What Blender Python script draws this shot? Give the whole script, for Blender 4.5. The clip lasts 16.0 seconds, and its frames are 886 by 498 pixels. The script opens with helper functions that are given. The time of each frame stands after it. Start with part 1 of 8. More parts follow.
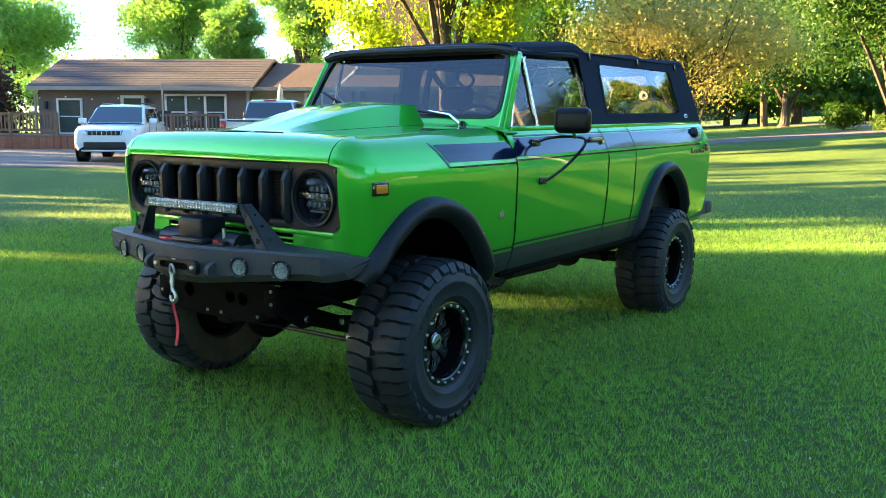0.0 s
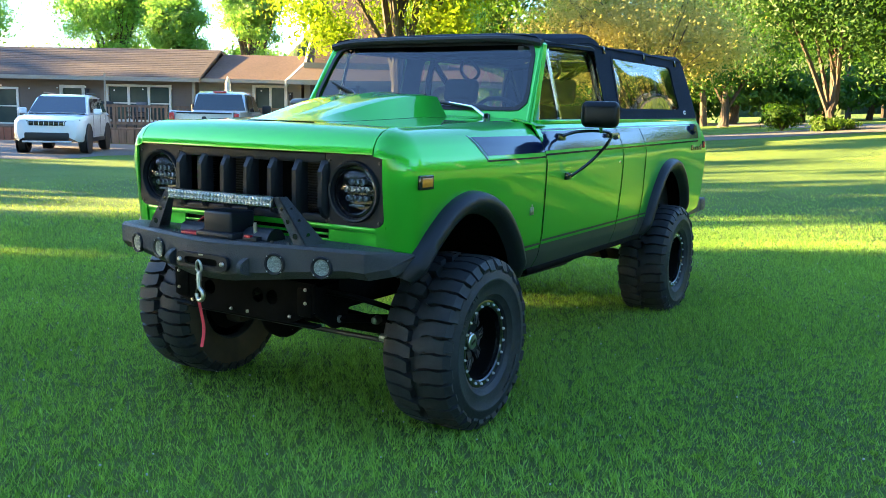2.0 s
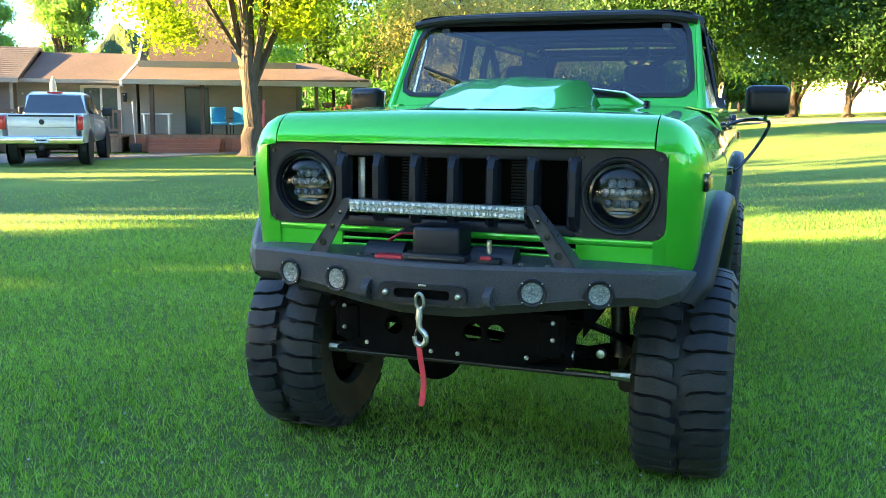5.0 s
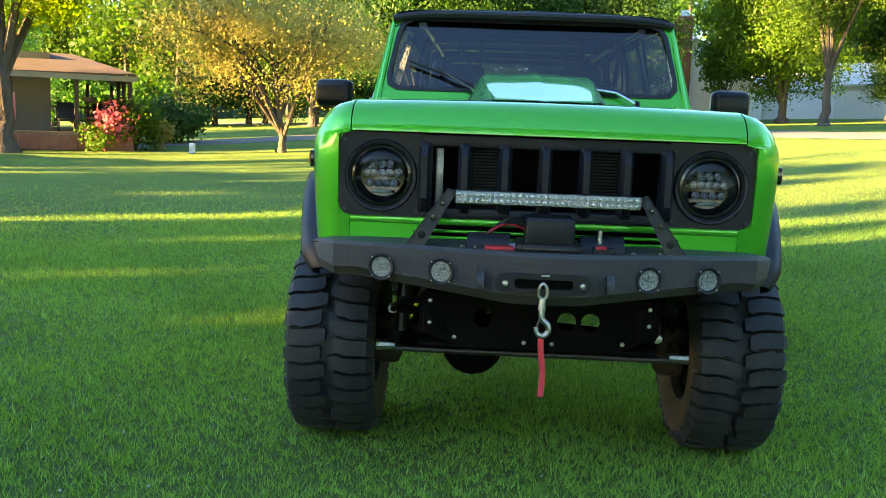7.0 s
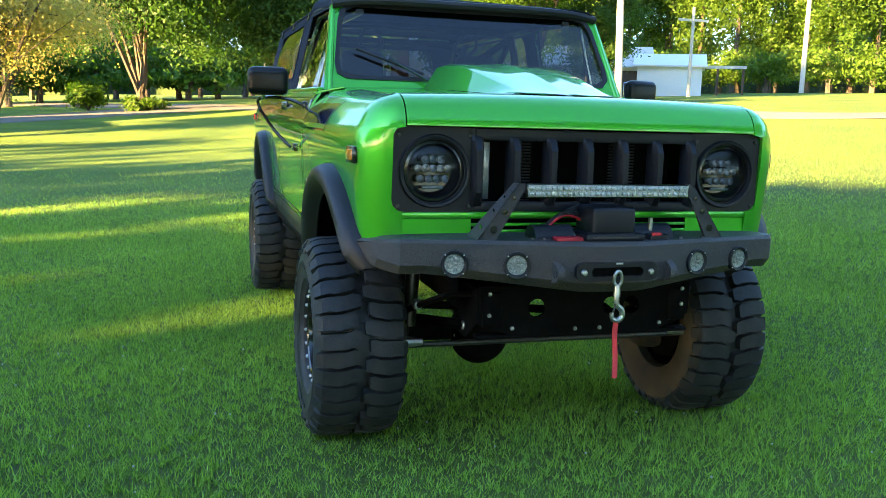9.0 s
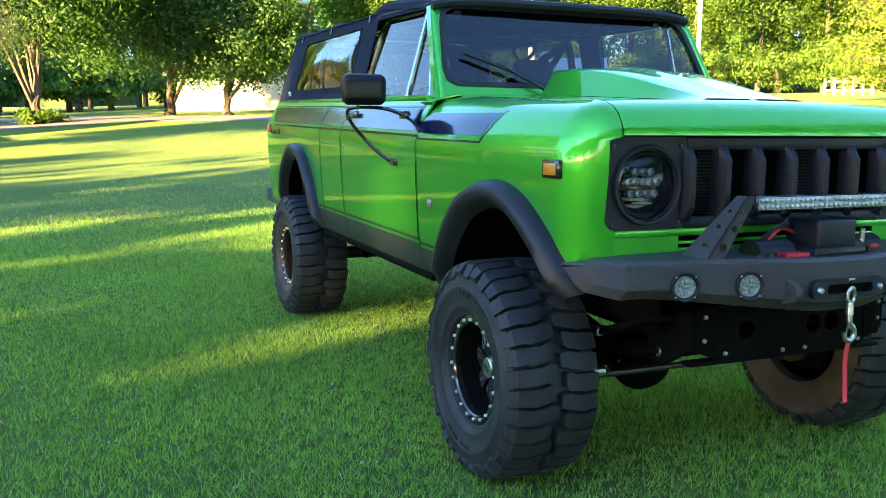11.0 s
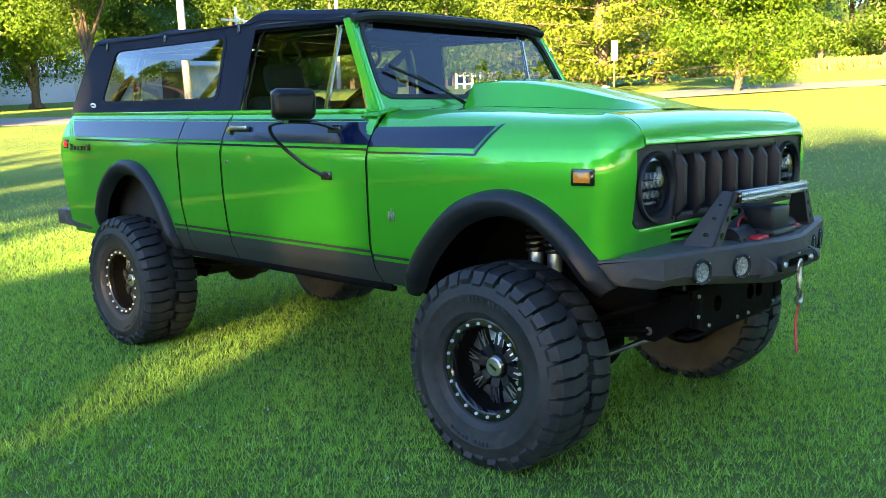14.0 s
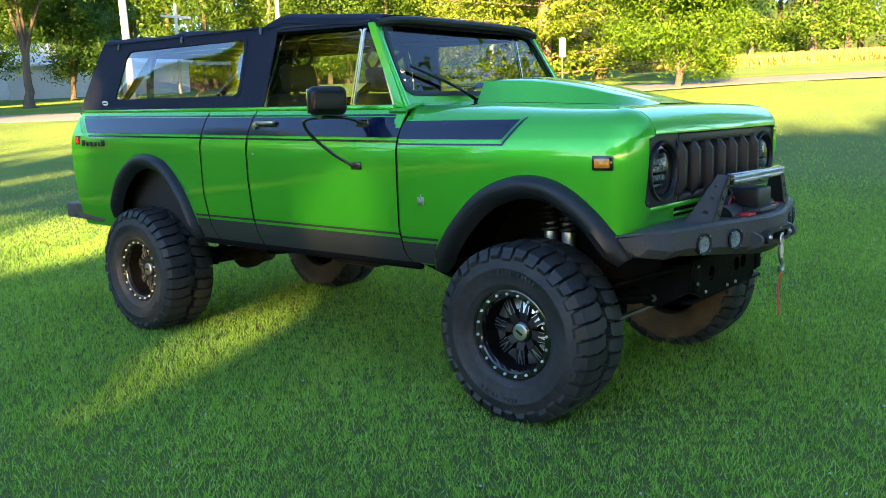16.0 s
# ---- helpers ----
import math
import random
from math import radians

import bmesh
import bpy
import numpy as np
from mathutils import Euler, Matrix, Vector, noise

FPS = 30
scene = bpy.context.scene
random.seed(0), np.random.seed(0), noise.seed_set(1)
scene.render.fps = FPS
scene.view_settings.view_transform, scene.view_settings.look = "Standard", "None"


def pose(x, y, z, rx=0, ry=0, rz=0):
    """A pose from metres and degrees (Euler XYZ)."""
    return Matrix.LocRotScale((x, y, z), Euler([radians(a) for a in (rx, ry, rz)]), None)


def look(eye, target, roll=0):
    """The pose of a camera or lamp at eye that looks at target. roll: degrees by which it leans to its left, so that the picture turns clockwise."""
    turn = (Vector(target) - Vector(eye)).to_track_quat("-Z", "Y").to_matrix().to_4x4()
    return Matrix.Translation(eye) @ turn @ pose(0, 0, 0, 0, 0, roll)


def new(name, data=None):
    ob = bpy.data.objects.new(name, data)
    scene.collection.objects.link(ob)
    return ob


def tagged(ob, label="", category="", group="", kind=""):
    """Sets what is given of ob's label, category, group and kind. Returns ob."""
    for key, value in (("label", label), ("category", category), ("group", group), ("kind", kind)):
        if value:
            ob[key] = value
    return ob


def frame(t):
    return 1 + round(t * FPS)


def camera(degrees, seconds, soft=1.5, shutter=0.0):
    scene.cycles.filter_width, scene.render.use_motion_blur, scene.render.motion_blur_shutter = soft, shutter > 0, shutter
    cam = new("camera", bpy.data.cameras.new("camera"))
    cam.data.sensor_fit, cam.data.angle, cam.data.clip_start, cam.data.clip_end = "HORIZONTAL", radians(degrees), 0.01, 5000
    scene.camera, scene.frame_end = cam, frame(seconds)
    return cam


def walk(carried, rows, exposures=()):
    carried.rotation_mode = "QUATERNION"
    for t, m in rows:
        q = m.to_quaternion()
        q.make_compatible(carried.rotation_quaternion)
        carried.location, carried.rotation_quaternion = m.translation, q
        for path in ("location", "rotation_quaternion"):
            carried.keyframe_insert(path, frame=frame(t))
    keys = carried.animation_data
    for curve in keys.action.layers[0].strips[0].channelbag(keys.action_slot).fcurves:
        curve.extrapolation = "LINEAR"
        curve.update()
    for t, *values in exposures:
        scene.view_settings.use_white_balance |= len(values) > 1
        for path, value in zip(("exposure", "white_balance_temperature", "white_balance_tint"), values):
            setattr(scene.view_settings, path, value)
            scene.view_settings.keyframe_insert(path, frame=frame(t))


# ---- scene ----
cam = camera(53.5, 16.0, 0.6)
BASE = pose(3.298, -3.396, 1.463, 0.85, 0, 0) @ pose(0, 0, 0, 0, 0, 35.2)
METRES = 7.971
ROWS = [
    (0.0, 0.0, 0.0, 0.0, -0.01, -9.33, 0.04),
    (0.5, -0.0048, 0.0001, -0.0001, 0.09, -9.35, -0.2),
    (1.0, -0.0193, 0.0044, 0.0, 0.01, -9.39, -0.39),
    (1.5, -0.0412, 0.0116, -0.0014, -1.64, -9.36, -0.67),
    (2.0, -0.0573, 0.0221, -0.0035, -3.9, -9.56, -0.85),
    (2.5, -0.079, 0.0485, -0.0052, -4.95, -9.43, -0.64),
    (3.0, -0.1031, 0.0711, -0.0059, -5.16, -9.51, -0.16),
    (3.5, -0.1433, 0.0875, -0.0089, -6.22, -9.57, 0.14),
    (4.0, -0.1752, 0.1043, -0.0112, -9.99, -9.8, -0.08),
    (4.5, -0.2076, 0.1329, -0.0121, -13.48, -9.73, -0.37),
    (7.0, -0.3833, 0.2222, -0.0224, -32.43, -8.85, -2.05),
    (7.5, -0.4101, 0.2411, -0.0227, -39.0, -9.91, -2.92),
    (8.0, -0.4346, 0.2776, -0.0208, -41.01, -9.77, -0.83),
    (8.5, -0.4637, 0.3045, -0.0237, -45.76, -9.51, -1.54),
    (9.0, -0.4957, 0.3256, -0.0204, -51.22, -9.61, -1.93),
    (9.5, -0.5086, 0.356, -0.023, -51.78, -9.59, -1.23),
    (12.0, -0.5743, 0.5125, -0.0177, -68.0, -9.13, 0.36),
    (12.5, -0.5935, 0.5388, -0.0137, -72.42, -9.51, 1.38),
    (13.0, -0.593, 0.5664, -0.0147, -72.55, -9.41, 1.82),
    (13.5, -0.5939, 0.5882, -0.0132, -74.64, -9.15, 1.62),
    (14.0, -0.6083, 0.6112, -0.0137, -81.7, -9.26, 0.42),
    (14.5, -0.625, 0.6198, -0.0135, -84.31, -9.31, 0.17),
    (15.0, -0.6459, 0.6203, -0.0125, -84.46, -9.44, 0.27),
    (15.5, -0.6621, 0.6361, -0.0124, -85.07, -9.35, 0.42),
    (16.0, -0.6694, 0.6539, -0.0132, -85.7, -9.55, 0.72),
]
walk(cam, [(t, BASE @ pose(METRES * x, METRES * y, METRES * z, 90 + pitch, roll, yaw)) for t, x, y, z, yaw, pitch, roll in ROWS],
     [(0.0, 3.65, 6000, 10), (1.5, 3.68, 6000, 10), (2.5, 3.88, 5900, 10), (3.0, 3.82, 5900, 10), (3.5, 3.99, 5950, 10), (4.5, 4.2, 6000, 10), (7.0, 3.82, 6950, 10), (7.5, 4.06, 7150, 10), (8.5, 3.88, 6850, 10), (9.5, 3.89, 6350, 11),
      (12.5, 4.02, 6150, 16), (14.5, 3.80, 6400, 14), (16.0, 3.65, 6450, 13)])

# ---- light ----
SUN_AZ, SUN_EL = -115.0, 13.0
world = bpy.data.worlds.new("world")
scene.world = world
world.use_nodes = True
wn = world.node_tree.nodes
sky = wn.new("ShaderNodeTexSky")
sky.sky_type = "NISHITA"
sky.sun_disc = False
sky.sun_elevation = radians(SUN_EL)
sky.sun_rotation = radians(SUN_AZ)
world.node_tree.links.new(sky.outputs[0], wn["Background"].inputs[0])
sky.air_density, sky.dust_density, sky.ozone_density = 1.0, 0.3, 3.5
wn["Background"].inputs[1].default_value = 0.076
sun = new("sun", bpy.data.lights.new("sun", "SUN"))
sun.data.energy, sun.data.angle, sun.data.color = 5.2, radians(0.8), (1.0, 0.65, 0.25)
SUN_DIR = Vector((math.sin(radians(SUN_AZ)) * math.cos(radians(SUN_EL)), math.cos(radians(SUN_AZ)) * math.cos(radians(SUN_EL)), math.sin(radians(SUN_EL))))
sun.matrix_world = look(SUN_DIR * 50, (0, 0, 0))

# ---- small tools ----
def link_mesh(name, verts, faces, material, parent=None, label="", smooth=35.0):
    me = bpy.data.meshes.new(name)
    me.from_pydata([tuple(v) for v in verts], [], [tuple(f) for f in faces])
    me.materials.append(material)
    me.update()
    if smooth:
        me.polygons.foreach_set("use_smooth", [True] * len(me.polygons))
        me.set_sharp_from_angle(angle=radians(smooth))
    ob = new(name, me)
    if parent is not None:
        ob.parent = parent
    if label:
        ob["label"] = label
    return ob


def empty(name, label="", category="", group="", kind="", parent=None, m=None):
    ob = new(name)
    ob.empty_display_size = 0.2
    if m is not None:
        ob.matrix_world = m
    if parent is not None:
        ob.parent = parent
    return tagged(ob, label, category, group, kind)


class Geo:
    """Collects vertices and faces of one mesh."""

    def __init__(self):
        self.v, self.f = [], []

    def add(self, verts, faces, m=None, mirror=False):
        base = len(self.v)
        for p in verts:
            p = Vector(p)
            if m is not None:
                p = m @ p
            if mirror:
                p = Vector((-p.x, p.y, p.z))
            self.v.append(p)
        for f in faces:
            f = [base + i for i in f]
            self.f.append(f[::-1] if mirror else f)
        return self

    def part(self, name, material, parent=None, label="", smooth=35.0):
        return link_mesh(name, self.v, self.f, material, parent, label, smooth)


def grid(fn, us, vs, wrap=False):
    """A sheet of quads: fn(u, v) for each of us and vs; wrap closes it along u."""
    verts = [fn(u, v) for u in us for v in vs]
    n, k = len(us), len(vs)
    faces = []
    for i in range(n if wrap else n - 1):
        for j in range(k - 1):
            a, b = i * k + j, ((i + 1) % n) * k + j
            faces.append((a, b, b + 1, a + 1))
    return verts, faces


def lin(a, b, n):
    return [a + (b - a) * i / (n - 1) for i in range(n)]


def interp(x, xs, ys):
    if x <= xs[0]:
        return ys[0]
    for i in range(1, len(xs)):
        if x <= xs[i]:
            return ys[i - 1] + (ys[i] - ys[i - 1]) * (x - xs[i - 1]) / (xs[i] - xs[i - 1])
    return ys[-1]


def sstep(x):
    x = min(1.0, max(0.0, x))
    return x * x * (3 - 2 * x)


def catmull(pts, n=6):
    """A smooth line through the points."""
    pts = [Vector(p) for p in pts]
    out = []
    for i in range(len(pts) - 1):
        p0, p1, p2, p3 = pts[max(i - 1, 0)], pts[i], pts[i + 1], pts[min(i + 2, len(pts) - 1)]
        for k in range(n):
            t = k / n
            out.append(0.5 * (2 * p1 + (p2 - p0) * t + (2 * p0 - 5 * p1 + 4 * p2 - p3) * t * t + (3 * p1 - p0 - 3 * p2 + p3) * t ** 3))
    out.append(pts[-1])
    return out


def tube(pts, r, n=10, caps=True):
    """A round bar along points; r: one radius, or one a point."""
    pts = [Vector(p) for p in pts]
    rs = r if isinstance(r, (list, tuple)) else [r] * len(pts)
    verts, faces, side = [], [], None
    for i, p in enumerate(pts):
        d = (pts[min(i + 1, len(pts) - 1)] - pts[max(i - 1, 0)]).normalized()
        if side is None:
            side = d.cross(Vector((0, 0, 1)) if abs(d.z) < 0.9 else Vector((1, 0, 0))).normalized()
        side = (side - d * side.dot(d)).normalized()
        up = side.cross(d)
        for k in range(n):
            a = 2 * math.pi * k / n
            verts.append(p + (side * math.cos(a) + up * math.sin(a)) * rs[i])
    for i in range(len(pts) - 1):
        for k in range(n):
            a, b = i * n + k, i * n + (k + 1) % n
            faces.append((a, a + n, b + n, b))
    if caps:
        faces.append(tuple(range(n)))
        faces.append(tuple(range(len(verts) - n, len(verts)))[::-1])
    return verts, faces


def lathe(profile, n=32, m=None, close=False):
    """A turned body about x: rows of (radius, x)."""
    verts, faces = [], []
    k = len(profile)
    for i in range(n):
        a = 2 * math.pi * i / n
        for r, h in profile:
            p = Vector((h, r * math.cos(a), r * math.sin(a)))
            verts.append(m @ p if m is not None else p)
    for i in range(n):
        for j in range(k if close else k - 1):
            a, b = i * k + j, ((i + 1) % n) * k + j
            a2, b2 = i * k + (j + 1) % k, ((i + 1) % n) * k + (j + 1) % k
            faces.append((a, a2, b2, b))
    return verts, faces


def bevbox(x0, x1, y0, y1, z0, z1, bevel=0.01, seg=2, m=None):
    """A box with rounded edges."""
    bm = bmesh.new()
    bmesh.ops.create_cube(bm, size=1)
    for v in bm.verts:
        v.co = Vector(((x0 + x1) / 2 + v.co.x * (x1 - x0), (y0 + y1) / 2 + v.co.y * (y1 - y0), (z0 + z1) / 2 + v.co.z * (z1 - z0)))
    if bevel > 0:
        b = min(bevel, 0.45 * min(abs(x1 - x0), abs(y1 - y0), abs(z1 - z0)))
        bmesh.ops.bevel(bm, geom=bm.edges[:], offset=b, segments=seg, profile=0.5, affect="EDGES")
    bm.verts.index_update()
    vs = [(m @ v.co if m is not None else v.co.copy()) for v in bm.verts]
    fs = [[v.index for v in f.verts] for f in bm.faces]
    bm.free()
    return vs, fs


def plainbox(x0, x1, y0, y1, z0, z1, m=None):
    vs = [Vector((x, y, z)) for x in (x0, x1) for y in (y0, y1) for z in (z0, z1)]
    if m is not None:
        vs = [m @ v for v in vs]
    return vs, [(0, 1, 3, 2), (4, 6, 7, 5), (0, 4, 5, 1), (2, 3, 7, 6), (0, 2, 6, 4), (1, 5, 7, 3)]


def prism(poly, t0, t1, m=None):
    """A plate: the flat outline (a, b) between depths t0 and t1, as points (a, b, t) under m."""
    n = len(poly)
    vs = [Vector((a, b, t0)) for a, b in poly] + [Vector((a, b, t1)) for a, b in poly]
    if m is not None:
        vs = [m @ v for v in vs]
    fs = [tuple(range(n))[::-1], tuple(range(n, 2 * n))]
    fs += [(i, (i + 1) % n, n + (i + 1) % n, n + i) for i in range(n)]
    return vs, fs


def rounded(corners, r, n=5):
    """A closed outline with rounded corners; r: one radius or one a corner."""
    out = []
    k = len(corners)
    for i in range(k):
        p, a, b = Vector(corners[i]), Vector(corners[i - 1]), Vector(corners[(i + 1) % k])
        rr = r[i] if isinstance(r, (list, tuple)) else r
        da, db = (a - p), (b - p)
        la = min(rr, da.length * 0.49)
        lb = min(rr, db.length * 0.49)
        pa, pb = p + da.normalized() * la, p + db.normalized() * lb
        for j in range(n + 1):
            t = j / n
            out.append(pa * (1 - t) ** 2 + p * 2 * t * (1 - t) + pb * t * t)
    return out


def ring(outer, inner, depth, place, back=None):
    """A frame between two outlines of as many points: place(a, b, t) gives a point; it is depth thick."""
    n = len(outer)
    vs = [place(p[0], p[1], 0) for p in outer] + [place(p[0], p[1], 0) for p in inner]
    vs += [place(p[0], p[1], depth) for p in inner] + [place(p[0], p[1], depth) for p in outer]
    fs = []
    for i in range(n):
        j = (i + 1) % n
        for a in range(4):
            b = (a + 1) % 4
            fs.append((a * n + i, a * n + j, b * n + j, b * n + i))
    return vs, fs


def spread(loop, n):
    """n points at even steps along a closed outline, from its first point."""
    pts = [Vector(p) for p in loop]
    seg = [(pts[(i + 1) % len(pts)] - pts[i]).length for i in range(len(pts))]
    total, out, i, run = sum(seg), [], 0, 0.0
    for k in range(n):
        d = total * k / n
        while run + seg[i] < d:
            run += seg[i]
            i += 1
        out.append(pts[i].lerp(pts[(i + 1) % len(pts)], (d - run) / max(seg[i], 1e-9)))
    return out


# ---- materials ----
def nodes_of(name):
    m = bpy.data.materials.new(name)
    m.use_nodes = True
    nt = m.node_tree
    return m, nt, nt.nodes, nt.links, nt.nodes["Principled BSDF"]


def surface(name, c1, c2, scale=20.0, rough=0.6, bump=0.2, bump_scale=None, metal=0.0, coat=0.0, big=1.5, stain=0.25, rough_var=0.1, stretch=(1, 1, 1), detail=6.0, dist=0.01, island=0.0, ior=1.45, spec=0.5, coat_ior=1.5):
    """Two colours mixed by fine grain and by broad stains, with bump; sizes are those of the real surface."""
    m, nt, N, L, bsdf = nodes_of(name)
    co = N.new("ShaderNodeTexCoord")
    mp = N.new("ShaderNodeMapping")
    mp.inputs["Scale"].default_value = stretch
    L.new(co.outputs["Object"], mp.inputs[0])
    fine, broad = N.new("ShaderNodeTexNoise"), N.new("ShaderNodeTexNoise")
    fine.inputs["Scale"].default_value, fine.inputs["Detail"].default_value = scale, detail
    broad.inputs["Scale"].default_value, broad.inputs["Detail"].default_value = big, 4.0
    L.new(mp.outputs[0], fine.inputs["Vector"])
    L.new(co.outputs["Object"], broad.inputs["Vector"])
    mixf = N.new("ShaderNodeMix")
    mixf.data_type = "FLOAT"
    mixf.inputs[0].default_value = stain
    L.new(fine.outputs["Fac"], mixf.inputs[2])
    L.new(broad.outputs["Fac"], mixf.inputs[3])
    ramp = N.new("ShaderNodeMapRange")
    ramp.inputs[1].default_value, ramp.inputs[2].default_value = 0.3, 0.7
    L.new(mixf.outputs[0], ramp.inputs[0])
    mix = N.new("ShaderNodeMix")
    mix.data_type = "RGBA"
    mix.inputs[6].default_value, mix.inputs[7].default_value = (*c1, 1), (*c2, 1)
    L.new(ramp.outputs[0], mix.inputs[0])
    colour = mix.outputs[2]
    if island:
        info = N.new("ShaderNodeObjectInfo")
        hsv = N.new("ShaderNodeHueSaturation")
        mr = N.new("ShaderNodeMapRange")
        mr.inputs[3].default_value, mr.inputs[4].default_value = 1 - island, 1 + island
        L.new(info.outputs["Random"], mr.inputs[0])
        L.new(mr.outputs[0], hsv.inputs["Value"])
        L.new(colour, hsv.inputs["Color"])
        colour = hsv.outputs[0]
    L.new(colour, bsdf.inputs["Base Color"])
    rr = N.new("ShaderNodeMapRange")
    rr.inputs[3].default_value, rr.inputs[4].default_value = max(0.02, rough - rough_var), min(1, rough + rough_var)
    L.new(fine.outputs["Fac"], rr.inputs[0])
    L.new(rr.outputs[0], bsdf.inputs["Roughness"])
    bsdf.inputs["Metallic"].default_value = metal
    bsdf.inputs["Coat Weight"].default_value = coat
    bsdf.inputs["Coat Roughness"].default_value = 0.03
    bsdf.inputs["Coat IOR"].default_value = coat_ior
    bsdf.inputs["IOR"].default_value = ior
    bsdf.inputs["Specular IOR Level"].default_value = spec
    if bump:
        bn = N.new("ShaderNodeTexNoise")
        bn.inputs["Scale"].default_value, bn.inputs["Detail"].default_value = bump_scale or scale, 5.0
        L.new(mp.outputs[0], bn.inputs["Vector"])
        bp = N.new("ShaderNodeBump")
        bp.inputs["Strength"].default_value, bp.inputs["Distance"].default_value = bump, dist
        L.new(bn.outputs["Fac"], bp.inputs["Height"])
        L.new(bp.outputs[0], bsdf.inputs["Normal"])
    return m


def glass(name, tint, rough=0.0, ior=1.5):
    m, nt, N, L, bsdf = nodes_of(name)
    N.remove(bsdf)
    clear, shine, mix, fr = N.new("ShaderNodeBsdfTransparent"), N.new("ShaderNodeBsdfGlossy"), N.new("ShaderNodeMixShader"), N.new("ShaderNodeLayerWeight")
    clear.inputs[0].default_value = (*tint, 1)
    shine.inputs["Roughness"].default_value = rough
    # the same gloss from both sides of the pane, rising towards grazing angles
    r0 = ((ior - 1) / (ior + 1)) ** 2
    fr.inputs["Blend"].default_value = 0.5
    pw, ma = N.new("ShaderNodeMath"), N.new("ShaderNodeMath")
    pw.operation, ma.operation = "POWER", "MULTIPLY_ADD"
    pw.inputs[1].default_value = 5.0
    ma.inputs[1].default_value, ma.inputs[2].default_value = 1 - r0, r0
    L.new(fr.outputs["Facing"], pw.inputs[0])
    L.new(pw.outputs[0], ma.inputs[0])
    L.new(ma.outputs[0], mix.inputs[0])
    L.new(clear.outputs[0], mix.inputs[1])
    L.new(shine.outputs[0], mix.inputs[2])
    L.new(mix.outputs[0], N["Material Output"].inputs[0])
    return m


def foliage(name, c1, c2, through_share=0.45, warm=(1.05, 1.2, 0.45)):
    """Leaves: dull on the face, letting light through; each leaf has its own shade."""
    m, nt, N, L, bsdf = nodes_of(name)
    geo = N.new("ShaderNodeNewGeometry")
    mix = N.new("ShaderNodeMix")
    mix.data_type = "RGBA"
    mix.inputs[6].default_value, mix.inputs[7].default_value = (*c1, 1), (*c2, 1)
    co, broad = N.new("ShaderNodeTexCoord"), N.new("ShaderNodeTexNoise")
    broad.inputs["Scale"].default_value = 0.8
    L.new(co.outputs["Object"], broad.inputs["Vector"])
    avg = N.new("ShaderNodeMath")
    avg.operation = "MULTIPLY_ADD"
    avg.inputs[1].default_value = 0.6
    half = N.new("ShaderNodeMath")
    half.operation = "MULTIPLY"
    half.inputs[1].default_value = 0.4
    L.new(broad.outputs["Fac"], half.inputs[0])
    L.new(geo.outputs["Random Per Island"], avg.inputs[0])
    L.new(half.outputs[0], avg.inputs[2])
    L.new(avg.outputs[0], mix.inputs[0])
    L.new(mix.outputs[2], bsdf.inputs["Base Color"])
    bsdf.inputs["Roughness"].default_value = 0.5
    bsdf.inputs["Specular IOR Level"].default_value = 0.3
    tr = N.new("ShaderNodeBsdfTranslucent")
    tint = N.new("ShaderNodeMix")
    tint.data_type, tint.blend_type = "RGBA", "MULTIPLY"
    tint.inputs[0].default_value = 1.0
    tint.inputs[7].default_value = (*warm, 1)
    L.new(mix.outputs[2], tint.inputs[6])
    L.new(tint.outputs[2], tr.inputs[0])
    ms = N.new("ShaderNodeMixShader")
    ms.inputs[0].default_value = through_share
    L.new(bsdf.outputs[0], ms.inputs[1])
    L.new(tr.outputs[0], ms.inputs[2])
    L.new(ms.outputs[0], N["Material Output"].inputs[0])
    return m


PAINT = surface("green_metallic_paint", (0.042, 0.400, 0.017), (0.053, 0.480, 0.022), 900, 0.40, 0.0, metal=0.75, coat=1.0, big=2, stain=0.1, rough_var=0.04, coat_ior=1.55)
STRIPE = surface("navy_black_vinyl", (0.003, 0.006, 0.024), (0.005, 0.009, 0.032), 60, 0.12, 0.0, rough_var=0.03, coat=0.6, coat_ior=1.4, spec=0.3)
PINLINE = surface("teal_green_vinyl", (0.02, 0.17, 0.08), (0.03, 0.20, 0.09), 60, 0.3, 0.0, coat=0.6)
LOWER = surface("charcoal_vinyl", (0.013, 0.0145, 0.016), (0.020, 0.022, 0.024), 80, 0.5, 0.05, coat=0.3)
FLARE = surface("satin_black_plastic", (0.0065, 0.0077, 0.0108), (0.012, 0.0138, 0.0185), 300, 0.42, 0.25, 600, dist=0.002, spec=0.35)
LINER = surface("textured_bedliner_black", (0.01955, 0.0207, 0.023), (0.0713, 0.07015, 0.07015), 260, 0.5, 0.8, 330, dist=0.005, spec=0.4)
BLACK = surface("black_chassis_paint", (0.0018, 0.0018, 0.002), (0.0055, 0.0052, 0.005), 40, 0.6, 0.2, big=6, stain=0.5, spec=0.03)
RUSTY = surface("dusty_axle_metal", (0.008, 0.0075, 0.007), (0.04, 0.03, 0.02), 25, 0.7, 0.4, big=7, stain=0.6, spec=0.2)
RUBBER = surface("tyre_rubber", (0.0068, 0.0085, 0.0108), (0.034, 0.0375, 0.042), 30, 0.5, 0.4, 160, big=5, stain=0.5, dist=0.004, spec=0.3)
# brown includes the warm sunlight on the inner sidewall
SUNLIT_DUST = surface("sunlit_dusty_rubber", (0.02, 0.018, 0.016), (0.095, 0.066, 0.043), 18, 0.85, 0.4, 160, big=4, stain=0.7, dist=0.003)
